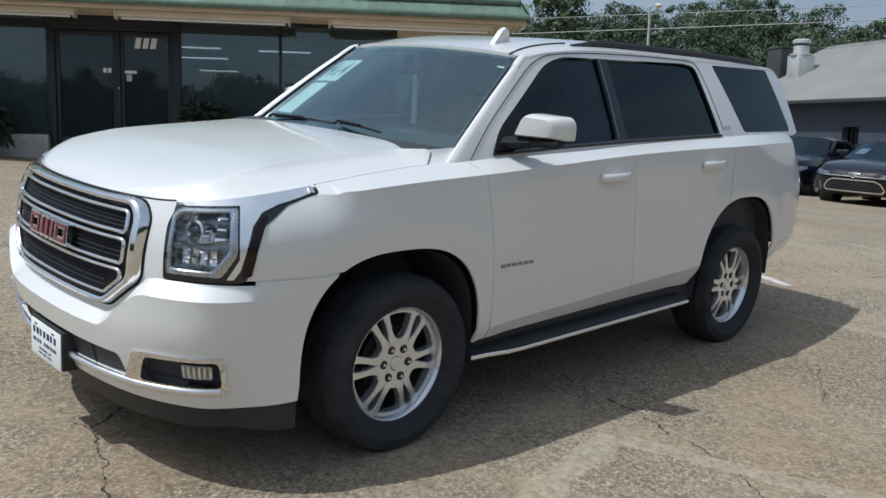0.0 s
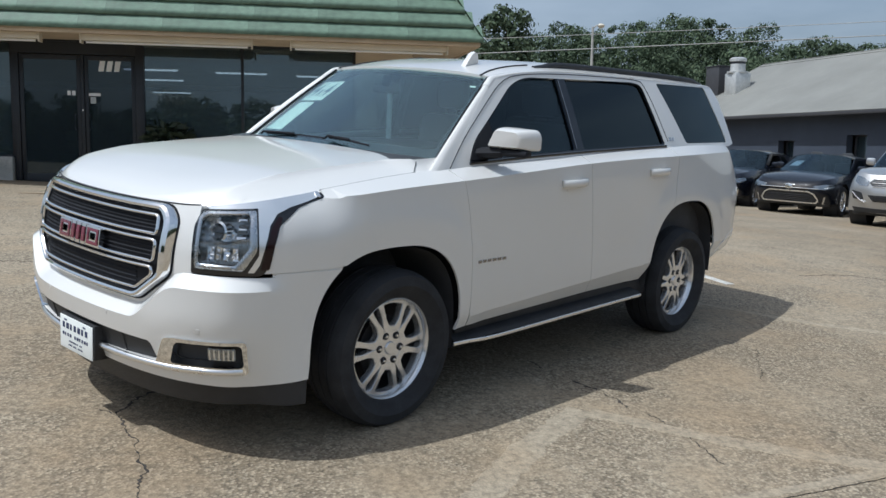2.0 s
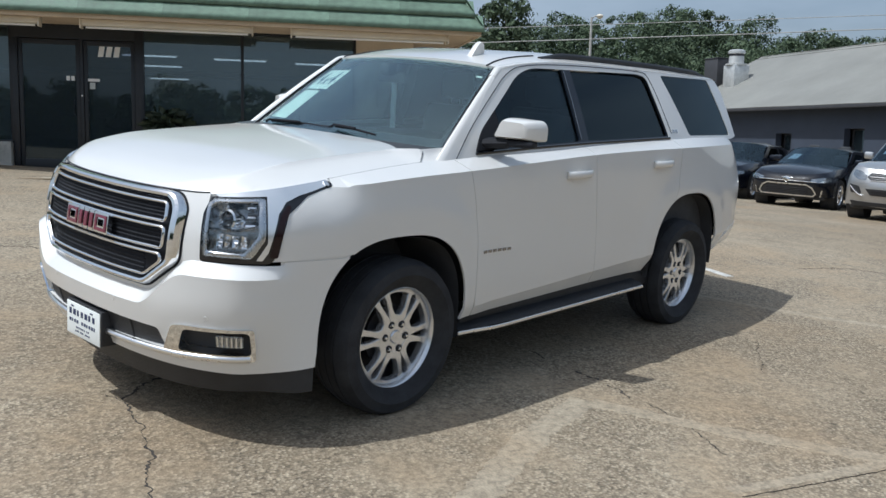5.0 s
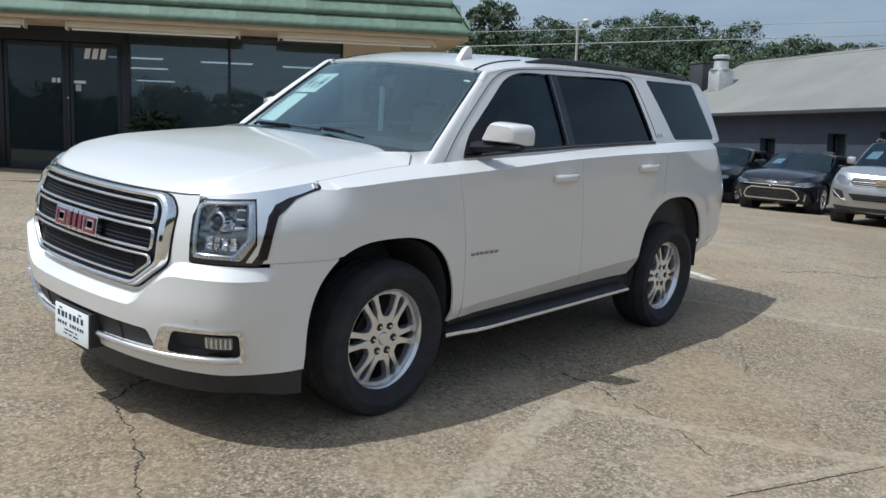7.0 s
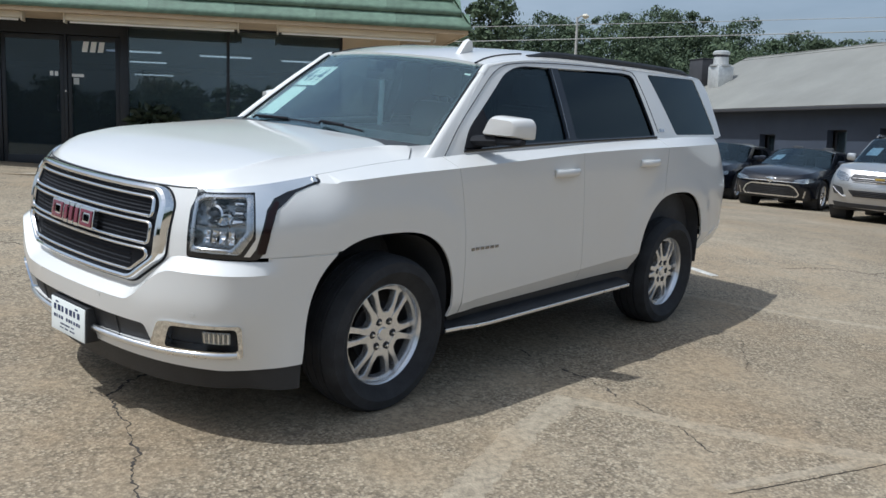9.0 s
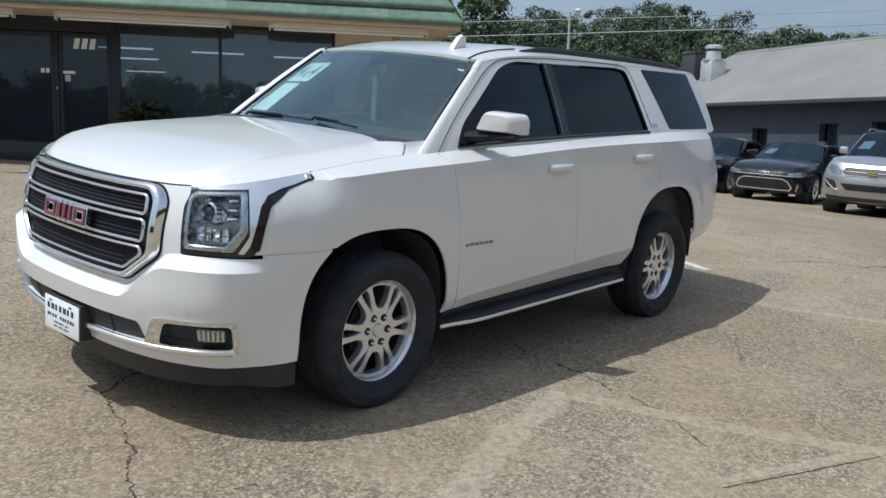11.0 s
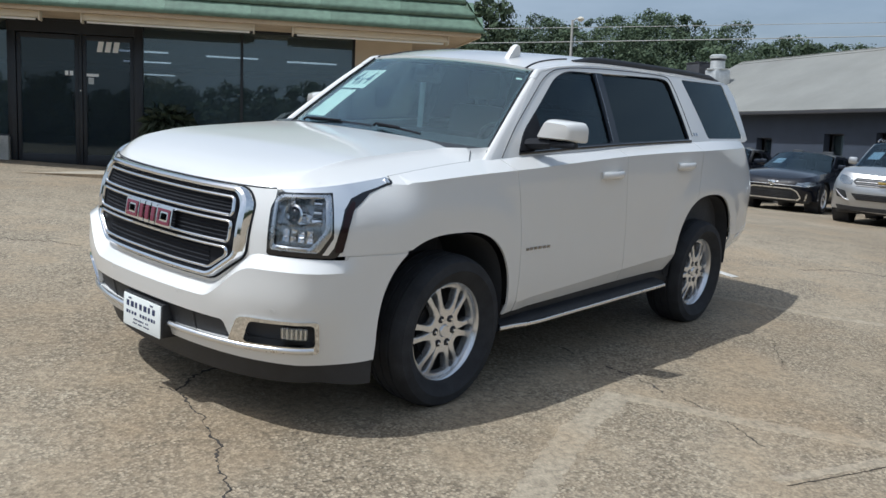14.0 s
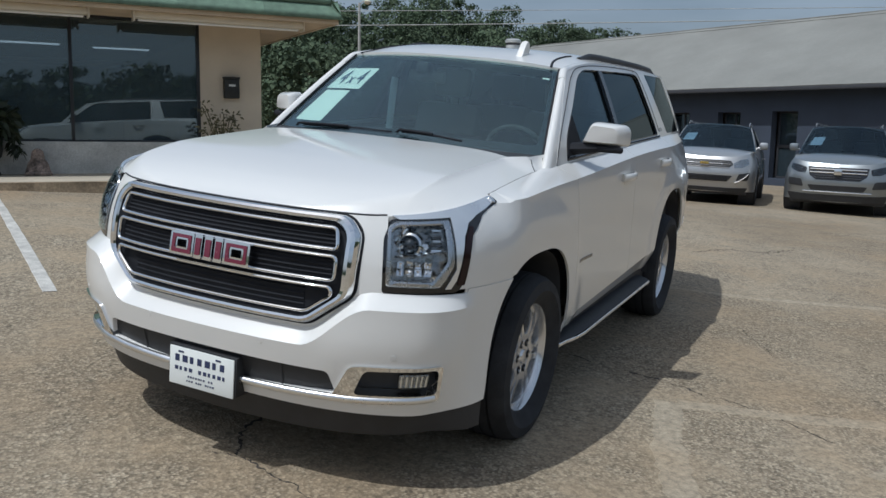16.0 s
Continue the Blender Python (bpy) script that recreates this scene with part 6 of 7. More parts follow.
def roof_vent():
    m = LONG @ Matrix.Translation((9.9, -1.55, 4.38)) @ Matrix.Scale(0.86, 4)
    t = thing("roof_vent", m, "galvanised round roof vent on a square base", "roof vent")
    part("base", boxed(-0.42, 0.42, -0.45, 0.40, -0.60, 0.62, 0.02), GALV, t)
    bm = bmesh.new()
    lathe(bm, [(0.0, 0.62), (0.50, 0.62), (0.50, 0.70), (0.36, 0.72), (0.34, 1.15), (0.40, 1.18), (0.40, 1.30), (0.30, 1.36), (0.0, 1.38)], 28)
    part("cowl", bm, GALV, t)
    bm = bmesh.new()
    lathe(bm, [(0.345, 1.05), (0.345, 1.16)], 28)
    part("louvre", bm, TRIM_DARK, t)
    t = thing("roof_box", LONG @ Matrix.Translation((11.2, -1.7, 4.42)), "dark square roof air-handling box", "roof box")
    part("casing", boxed(-0.45, 0.45, -0.45, 0.45, -0.5, 0.85, 0.02), TRIM_DARK, t)
    part("lid", boxed(-0.48, 0.48, -0.48, 0.48, 0.852, 0.89, 0.008), TRIM_DARK, t)


roof_vent()

# ---- street furniture ----
POLE = material("weathered_pole", (0.42, 0.41, 0.38), 0.8, 0.1, 0.12, 3, 30)
def street_lamp(x, y, top):
    t = thing("street_lamp", Matrix.Translation((x, y, rise(x, y))), "tall pale street lamp pole with a small round lamp", "street lamp")
    bm = bmesh.new()
    lathe(bm, [(0.15, 0.0), (0.10, top * 0.6), (0.075, top), (0.0, top + 0.02)], 14)
    part("pole", bm, POLE, t)
    part("arm", swept([(0, 0, top - 0.1), (0.25, 0, top + 0.1), (0.55, 0, top + 0.12)], 0.04), POLE, t)
    bm = bmesh.new()
    lathe(bm, [(0.0, 0.15), (0.16, 0.1), (0.24, 0.0), (0.18, -0.12), (0.0, -0.2)], 14, Matrix.Translation((0.55, 0, top + 0.1)))
    part("lamp_head", bm, CREAM, t)


street_lamp(11.1, 58.8, 9.75)
def wire(a, b, sag, r=0.028):
    a, b = Vector(a), Vector(b)
    bm = swept([a.lerp(b, t) - Vector((0, 0, 4 * sag * t * (1 - t))) for t in np.linspace(0, 1, 40)], r, r, round_n=5)
    tagged(part("overhead_cable", bm, POLE, None), "thin pale overhead cable strung across the lot's far side", "cable", "overhead cables")


wire((-32, 50.5, 5.5), (60, 31.0, 9.0), 0.5, 0.024)
wire((-32, 50.5, 6.2), (60, 31.0, 9.3), 0.35, 0.016)
wire((-32, 50.7, 9.3), (60, 31.4, 11.5), 0.3, 0.012)
# ---- parked cars ----
SILVER = material("silver_paint", (0.44, 0.44, 0.44), 0.32, 0.7, 0.04, 2, 300, coat=1.0)
GREY_PAINT = material("steel_grey_paint", (0.26, 0.28, 0.29), 0.32, 0.7, 0.04, 2, 300, coat=1.0)
BLACK_PAINT = material("black_paint", (0.006, 0.008, 0.014), 0.22, 0.0, 0.1, 2, 300, coat=0.35, specular=0.35)
GREEN_SHEET = material("pale_green_sheet", (0.74, 0.80, 0.76), 0.8, 0.0, 0.03, 5, 60)


def parked_car(m, paint, label, length, width, height, base, hood, cowl_y, belt, wheel_r, roof_y, suv, face, sheet=True):
    """A parked car: half width at the sill, wheel base, bonnet height, belt height, roof span along y."""
    car = thing("car", m, label, "car", "parked cars")
    w = width / 2
    f = -(length - base) * 0.46
    r = f + length
    b = Body(
        plan=[(0, f), (w * 0.45, f + 0.02), (w * 0.78, f + 0.12), (w * 0.95, f + 0.32), (w * 0.985, f + 0.6), (w, 0.2), (w, base * 0.5), (w, base), (w * 0.97, r - 0.45), (w * 0.88, r - 0.12), (w * 0.5, r - 0.01), (0, r)],
        top=smooth_table((-9, hood - 0.20), (f - 0.4, hood - 0.18), (f + 0.3, hood - 0.08), (0, hood), (cowl_y - 0.1, belt - 0.06), (cowl_y + 0.3, belt), (base, belt + 0.03), (r, belt + 0.04), (9, belt + 0.04)),
        lean=table((-9, 0.12), (-0.6, 0.14), (cowl_y, 0.14), (cowl_y + 0.4, 0.07), (9, 0.10)),
        waist=table((-9, 0.45), (-0.9, 0.52), (-0.4, 0.62), (9, 0.66)),
        front_lean=0, glass_side=w - 0.075, belt_z=belt,
        taper=lambda y: (0.16 * max(0, (y - base * 0.8)) ** 1.6 * 0.5) + (0.10 * max(0.0, (cowl_y + 0.9 - y)) ** 1.6))
    Z, S = b.zero, b.at_x
    A0, A1 = arch(0, wheel_r + 0.055, wheel_r + 0.06, wheel_r, 2.2, 0.28, 14), arch(base, wheel_r + 0.055, wheel_r + 0.06, wheel_r, 2.2, 0.28, 14)
    low = 0.24
    outer = [(0.0, low)] + [(p + Z, q) for p, q in A0] + [(p + Z, q) for p, q in A1] + [(b.length, low + 0.08)] + [(b.length, b.top(9))] + [(a, b.top(a - Z)) for a in np.linspace(b.length - 0.2, 0.0, 40)]
    o = part("body_side", skin(outer, b.front, [], 0.11, 0.02), paint, car)
    flipped(o)
    outline = [b.skin_at(a, b.top(a - Z)) for a in np.linspace(0, Z + cowl_y, 40)]
    ox, oy, oz = [p.x for p in outline], [p.y for p in outline], [p.z for p in outline]
    zc = smooth_table((oy[0], oz[0]), (oy[0] + 0.22, hood - 0.05), (-0.2, hood + 0.04), (cowl_y, belt + 0.01))

    def bonnet(x, y):
        xe, ze = float(np.interp(y, oy, ox)), float(np.interp(y, oy, oz))
        return Vector((x, y, zc(y) - (zc(y) - ze) * min(1, abs(x) / max(xe, 0.02)) ** 2.6))

    hp = [(p.x, p.y + 0.003) for p in outline] + [(0.4, cowl_y - 0.14), (0, cowl_y - 0.18)]
    hp = hp + [(-x, y) for x, y in reversed(hp[1:-1])]
    part("bonnet", skin(hp, bonnet, [], 0.10, 0.02), paint, car)
    y0, y1 = roof_y
    zt = height
    ws_w = w - 0.13

    def screen(x, v):
        q = (x / ws_w) ** 2
        return Vector((x, cowl_y - 0.22 + 0.26 * q, belt - 0.02)).lerp(Vector((x * 0.78, y0 - 0.10 + 0.10 * q, zt - 0.03 - 0.05 * q)), v)

    part("windscreen", skin([(-ws_w, 0), (ws_w, 0), (ws_w, 1), (-ws_w, 1)], screen, [], 0.2, 0.005), FAR_SCREEN, car, "windscreen")
    edge_z = zt - 0.08
    rx = lambda y: b.cabin(y, edge_z).x

    def roof(x, y):
        return Vector((x, y, zt - 0.03 * ((y - (y0 + y1) / 2) / (y1 - y0) * 2) ** 2 - 0.075 * min(1, abs(x) / rx(y)) ** 4))

    rl = [(rx(y), y) for y in np.linspace(y0, y1, 14)]
    part("roof", skin([(0, y0 - 0.10)] + rl + [(-x, y) for x, y in reversed(rl)], roof, [], 0.14, 0.02), paint, car)
    bot = [(y, b.top(y) - 0.008) for y in np.linspace(cowl_y + 0.05, r - 0.30, 16)]
    back = (r - 0.10) if suv else (r - 0.55)
    poly = bot[:-1] + [(back, belt + 0.03), (y1 + 0.05, edge_z)] + [(y, edge_z) for y in np.linspace(y1, y0 + 0.1, 6)] + [(y0 - 0.02, edge_z - 0.03)]
    mid = (y0 + y1) / 2
    w1 = rounded([(cowl_y + 0.35, belt + 0.03), (y0 + 0.12, edge_z - 0.06), (mid - 0.05, edge_z - 0.05), (mid - 0.02, belt + 0.035)], 0.04)
    w2 = rounded([(mid + 0.05, belt + 0.035), (mid + 0.03, edge_z - 0.05), (y1 - 0.35, edge_z - 0.06), (y1 - (0.15 if suv else 0.0), belt + 0.06)], 0.04)
    holes = [w1[::-1], w2[::-1]]
    if suv:
        holes.append(rounded([(y1 - 0.05, belt + 0.07), (y1 - 0.25, edge_z - 0.06), (y1 - 0.02, edge_z - 0.07), (back - 0.22, belt + 0.08)], 0.04)[::-1])
    o = part("side_frame", skin(poly, b.cabin, holes, 0.10, 0.02), paint, car)
    flipped(o)
    for h in holes:
        g = part("side_window", skin(h[::-1], b.cabin, [], 0.15, 0.004, -0.01), TINT, car)
        flipped(g)
    part("rear_window", skin([(-w + 0.25, 0), (w - 0.25, 0), (w - 0.35, 1), (-w + 0.35, 1)], lambda x, v: Vector((x, back - v * (back - y1), belt + 0.03 + v * (edge_z - belt))), [], 0.3, 0.01), TINT, car)
    if not suv:
        part("boot_lid", skin([(-w + 0.1, back - 0.05), (w - 0.1, back - 0.05), (w - 0.18, r - 0.02), (-w + 0.18, r - 0.02)], lambda x, y: Vector((x, y, belt + 0.045)), [], 0.2, 0.03), paint, car)
    bm = bmesh.new()
    box(bm, -w + 0.16, w - 0.16, f + 0.3, r - 0.2, 0.20, hood - 0.32, 0.04)
    box(bm, -w + 0.16, w - 0.16, cowl_y + 0.15, r - 0.2, hood - 0.35, belt - 0.08, 0.04)
    part("underbody", bm, DARK, car)
    for q in (-0.36, 0.36):
        seat("front_seat", car, q, cowl_y + 0.95, belt - 0.42, CABIN)
    part("dashboard", boxed(-ws_w + 0.05, ws_w - 0.05, cowl_y - 0.02, cowl_y + 0.35, belt - 0.2, belt - 0.05, 0.04), CABIN, car)
    for y in (0.0, base):
        o = wheel(car, w - 0.115, y, wheel_r, wheel_r, wheel_r * 0.66, 0.22, 5)
        twin(o)
        bm = bmesh.new()
        lathe(bm, [(0.0, 0.0), (wheel_r + 0.05, 0.0), (wheel_r + 0.05, 0.30)], 24, pose(w - 0.34, y, wheel_r, 0, 90, 0))
        o = part("wheel_arch_liner", bm, DARK, car)
        flipped(o)
    # door mirrors and handles
    bm = bmesh.new()
    box(bm, w - 0.09, w + 0.10, cowl_y + 0.42, cowl_y + 0.53, belt + 0.02, belt + 0.17, 0.045)
    sweep(bm, [(w - 0.16, cowl_y + 0.50, belt + 0.02), (w - 0.08, cowl_y + 0.48, belt + 0.05), (w + 0.02, cowl_y + 0.48, belt + 0.06)], 0.04, 0.025)
    flipped(part("door_mirror", bm, paint, car))
    for y in (mid - 0.22, mid + 0.75):
        flipped(part("handle", swept([b.side(y + t, belt - 0.17) + Vector((0.02, 0, 0)) for t in (0, 0.1, 0.2)], 0.011, 0.016), paint if suv else CHROME, car))
    for y in (cowl_y + 0.30, mid, min(y1 - 0.05, base - 0.35)):
        flipped(part("door_seam", swept([b.side(y, z) + Vector((0.001, 0, 0)) for z in np.linspace(0.36, belt - 0.02, 8)], 0.004, 0.004, (1, 0, 0), 4), DARK, car))
    if sheet:
        part("price_sheet", skin([(-ws_w + 0.12, 0.32), (-ws_w + 0.38, 0.32), (-ws_w + 0.41, 0.62), (-ws_w + 0.15, 0.62)], screen, [], 0.2, 0.002, -0.012), GREEN_SHEET, car, "pale sheet behind the windscreen")
    if suv:
        for q in (1, -1):
            part("roof_rail", swept([(q * (rx(y) - 0.05), y, zt - 0.035 + 0.05 * min(1, 6 * (y - y0 - 0.1), 6 * (y1 - y))) for y in np.linspace(y0 + 0.1, y1, 12)], 0.016, 0.02), SATIN, car)
    face(car, b, f, S, w, hood, paint)
    return car


def patch(name, car, b, pts, mat, lift=0.006, both=False, label="", thick=0.015, r=0.02, holes=()):
    o = part(name, skin(rounded([(math.copysign(b.at_x(abs(x)), x), z) for x, z in pts], r), b.front, [rounded([(math.copysign(b.at_x(abs(x)), x), z) for x, z in h], r) for h in holes], 0.06, thick, lift), mat, car, label)
    if both:
        flipped(o)
    return o


def bars(car, b, zs, x, mat, rad, lift=0.02):
    for z in zs:
        part("grille_bar", swept([b.skin_at(a, z, lift) for a in np.linspace(-b.at_x(x), b.at_x(x), 15)], rad, rad), mat, car)


def sedan_face(car, b, f, S, w, hood, paint):
    g = [(-0.42, 0.53), (-0.55, 0.47), (-0.65, 0.33), (-0.60, 0.265), (0.60, 0.265), (0.65, 0.33), (0.55, 0.47), (0.42, 0.53)]
    h = [(-0.42, 0.505), (-0.53, 0.452), (-0.62, 0.335), (-0.58, 0.288), (0.58, 0.288), (0.62, 0.335), (0.53, 0.452), (0.42, 0.505)]
    patch("grille", car, b, h, BLACK, 0.004, label="broad dark grille with a chrome outline")
    patch("grille_outline", car, b, g, BRIGHT, 0.016, holes=[h])
    bars(car, b, (0.33, 0.365, 0.40, 0.435), 0.46, GLOSS_BLACK, 0.009, 0.008)
    patch("upper_grille", car, b, [(-0.45, 0.60), (0.45, 0.60), (0.50, 0.645), (-0.50, 0.645)], GLOSS_BLACK, 0.004)
    bars(car, b, (0.585,), 0.62, CHROME, 0.011, 0.008)
    bm = bmesh.new()
    lathe(bm, [(0.0, 0.02), (0.05, 0.018), (0.062, 0.008), (0.062, 0.0)], 22, Matrix.Translation(b.front(0, 0.615)) @ pose(0, -0.01, 0, 90, 0, 0) @ Matrix.Diagonal((1.25, 0.9, 1, 1)))
    part("badge", bm, CHROME, car)
    hl = patch("headlamp", car, b, [(0.50, 0.57), (0.52, 0.645), (0.74, 0.685), (0.86, 0.70), (0.86, 0.63), (0.74, 0.575)], LAMP_INSIDE, 0.004, label="slim clear headlamp")
    lens = patch("headlamp_lens", hl, b, [(0.50, 0.57), (0.52, 0.645), (0.74, 0.685), (0.86, 0.70), (0.86, 0.63), (0.74, 0.575)], LAMP_GLASS, 0.010, thick=0.003)
    h2 = flipped(hl)
    flipped(lens, h2)
    patch("fog_strip", car, b, [(0.735, 0.26), (0.735, 0.42), (0.765, 0.42), (0.765, 0.26)], SATIN, 0.008, True, r=0.008)
    patch("lower_lip", car, b, [(-0.70, 0.245), (0.70, 0.245), (0.68, 0.262), (-0.68, 0.262)], BLACK, 0.012, r=0.004)


def crossover_face(car, b, f, S, w, hood, paint):
    patch("grille", car, b, [(-0.50, 0.88), (-0.56, 0.80), (-0.46, 0.73), (0.46, 0.73), (0.56, 0.80), (0.50, 0.88)], BLACK, 0.004, label="dark grille with bright bars")
    bars(car, b, (0.768, 0.845), 0.47, GREY_METAL, 0.006, 0.008)
    bars(car, b, (0.806,), 0.50, SATIN, 0.008, 0.012)
    bars(car, b, (0.735, 0.878), 0.48, CHROME, 0.007, 0.012)
    part("badge", boxed(-0.085, 0.085, f - 0.055, f - 0.03, 0.785, 0.83, 0.008), material("gold_badge", (0.60, 0.42, 0.12), 0.25, 1.0, 0.05, 6, 60), car, "gold bar badge")
    hl = patch("headlamp", car, b, [(0.57, 0.74), (0.56, 0.83), (0.70, 0.90), (0.87, 0.93), (0.86, 0.83), (0.72, 0.75)], LAMP_INSIDE, 0.004, label="large clear headlamp")
    lens = patch("headlamp_lens", hl, b, [(0.57, 0.74), (0.56, 0.83), (0.70, 0.90), (0.87, 0.93), (0.86, 0.83), (0.72, 0.75)], LAMP_GLASS, 0.012, thick=0.003)
    h2 = flipped(hl)
    flipped(lens, h2)
    patch("lower_grille", car, b, [(-0.55, 0.58), (-0.45, 0.46), (0.45, 0.46), (0.55, 0.58)], BLACK, 0.005)
    bars(car, b, (0.49, 0.52, 0.55), 0.45, GLOSS_BLACK, 0.007, 0.010)
    patch("fog_pocket", car, b, [(0.62, 0.48), (0.66, 0.62), (0.86, 0.66), (0.84, 0.50)], BLACK, 0.006, True, r=0.03)
    for q in (1, -1):
        part("fog_swoosh", swept([b.skin_at(q * b.at_x(x), z, 0.014) for x, z in ((0.60, 0.44), (0.68, 0.475), (0.76, 0.54), (0.83, 0.62))], 0.012, 0.020, (0, -1, 0)), CHROME, car, "chrome fog lamp surround")
    patch("lower_bumper", car, b, [(-0.86, 0.26), (0.86, 0.26), (0.88, 0.35), (0.5, 0.335), (-0.5, 0.335), (-0.88, 0.35)], BLACK, 0.010, label="dark grey lower bumper", r=0.01)


def pilot_face(car, b, f, S, w, hood, paint):
    patch("grille", car, b, [(-0.55, 0.90), (-0.50, 0.74), (-0.38, 0.66), (0.38, 0.66), (0.50, 0.74), (0.55, 0.90)], GLOSS_BLACK, 0.004, label="black grille with bright bars")
    bars(car, b, (0.80, 0.86), 0.50, CHROME, 0.014, 0.016)
    bars(car, b, (0.70, 0.74), 0.40, BLACK, 0.010, 0.012)
    part("badge", boxed(-0.07, 0.07, f - 0.06, f - 0.03, 0.76, 0.88, 0.012), CHROME, car)
    hl = patch("headlamp", car, b, [(0.58, 0.78), (0.57, 0.88), (0.72, 0.92), (0.90, 0.95), (0.89, 0.86), (0.74, 0.79)], GLOSS_BLACK, 0.004, label="slim headlamp")
    lens = patch("headlamp_lens", hl, b, [(0.58, 0.78), (0.57, 0.88), (0.72, 0.92), (0.90, 0.95), (0.89, 0.86), (0.74, 0.79)], LAMP_GLASS, 0.010, thick=0.003)
    h2 = flipped(hl)
    flipped(lens, h2)
    patch("fog_pocket", car, b, [(0.60, 0.52), (0.64, 0.66), (0.88, 0.68), (0.87, 0.54)], BLACK, 0.006, True, r=0.03)
    patch("lower_grille", car, b, [(-0.52, 0.56), (-0.46, 0.46), (0.46, 0.46), (0.52, 0.56)], BLACK, 0.006)
    bars(car, b, (0.435,), 0.60, CHROME, 0.012, 0.014)
    patch("lower_bumper", car, b, [(-0.88, 0.26), (0.88, 0.26), (0.90, 0.40), (0.5, 0.38), (-0.5, 0.38), (-0.90, 0.40)], BLACK, 0.010, r=0.01)


def stand(x, y, turn):
    """Where a car's front axle stands: on the lot's slope."""
    n = Vector((rise(x - 1, y) - rise(x + 1, y), rise(x, y - 1) - rise(x, y + 1), 2.0)).normalized()
    return Matrix.Translation((x, y, rise(x, y))) @ Vector((0, 0, 1)).rotation_difference(n).to_matrix().to_4x4() @ Matrix.Rotation(radians(turn), 4, "Z")


parked_car(stand(8.6, 19.2, -41), BLACK_PAINT, "black saloon car with a broad chrome-edged grille", 4.96, 1.835, 1.42, 2.82, 0.89, 0.62, 0.98, 0.335, (1.35, 2.75), False, sedan_face)
parked_car(stand(7.6, 21.7, -41), BLACK_PAINT, "dark saloon car parked behind other cars", 4.9, 1.83, 1.46, 2.80, 0.90, 0.62, 0.98, 0.335, (1.35, 2.75), False, sedan_face, False)
parked_car(stand(9.2, 15.8, -40), SILVER, "silver crossover with bright grille bars and dark lower bumper", 5.17, 1.99, 1.71, 3.02, 1.10, 0.55, 1.14, 0.375, (1.30, 3.55), True, crossover_face)
parked_car(stand(11.0, 14.0, -45), GREY_PAINT, "steel grey crossover with a black grille", 4.94, 1.99, 1.75, 2.82, 1.12, 0.55, 1.16, 0.375, (1.30, 3.45), True, pilot_face)
# ---- trees ----
def foliage_material(name, dark, light):
    m, nt, b = nodes_of(name)
    geo = nt.nodes.new("ShaderNodeNewGeometry").outputs["Random Per Island"]
    co = nt.nodes.new("ShaderNodeTexCoord").outputs["Object"]
    col = ramp(nt, geo, [(0.0, dark), (1.0, light)])
    col = mix(nt, 1.0, col, ramp(nt, noise_node(nt, co, 0.15, 3), [(0.35, grey(0.7)), (0.65, grey(1.2))]), "MULTIPLY")
    nt.links.new(col, b.inputs["Base Color"])
    b.inputs["Roughness"].default_value, b.inputs["Specular IOR Level"].default_value = 0.85, 0.2
    return m


FOLIAGE = foliage_material("tree_foliage", (0.062, 0.090, 0.054), (0.125, 0.162, 0.094))
BARK = material("tree_bark", (0.09, 0.07, 0.05), 0.9, 0.0, 0.3, 3, 20, bump=0.6)


def leaf_cloud(rs, x, y, z, height, radius, n, size):
    """Leaf patches of one crown, gathered in clumps with gaps between them: vertices of n four-cornered patches."""
    k = max(8, n // 50)
    a, h = rs.uniform(0, 2 * np.pi, k), rs.uniform(0.22, 1.0, k)
    wide = radius * np.sqrt(np.clip(1 - ((h - 0.52) / 0.56) ** 2, 0.05, 1)) * rs.uniform(0.45, 1.0, k)
    cx, cy, cz = x + wide * np.cos(a), y + wide * np.sin(a), z + height * h
    which = rs.integers(0, k, n)
    d = rs.normal(0, 1, (n, 3))
    d /= np.linalg.norm(d, axis=1)[:, None]
    rad = radius * rs.uniform(0.20, 0.40, k)[which] * rs.uniform(0.55, 1.05, n)
    c = np.stack([cx, cy, cz], 1)[which] + d * rad[:, None] * np.array([1, 1, 0.75])
    u = np.cross(d, rs.normal(0, 1, (n, 3)))
    u /= np.linalg.norm(u, axis=1)[:, None]
    v = np.cross(d, u) + 0.5 * rs.normal(0, 1, (n, 3))
    s = size * rs.uniform(0.6, 1.3, (n, 1))
    return np.stack([c - u * s, c + v * s * 0.55, c + u * s, c - v * s * 0.6 + d * s * 0.3], 1).reshape(-1, 3)


def cloud_mesh(name, verts):
    n = len(verts) // 4
    me = bpy.data.meshes.new(name)
    me.from_pydata(verts.tolist(), [], np.arange(n * 4).reshape(n, 4).tolist())
    me.materials.append(FOLIAGE)
    return me


rs = np.random.default_rng(5)
cards = []
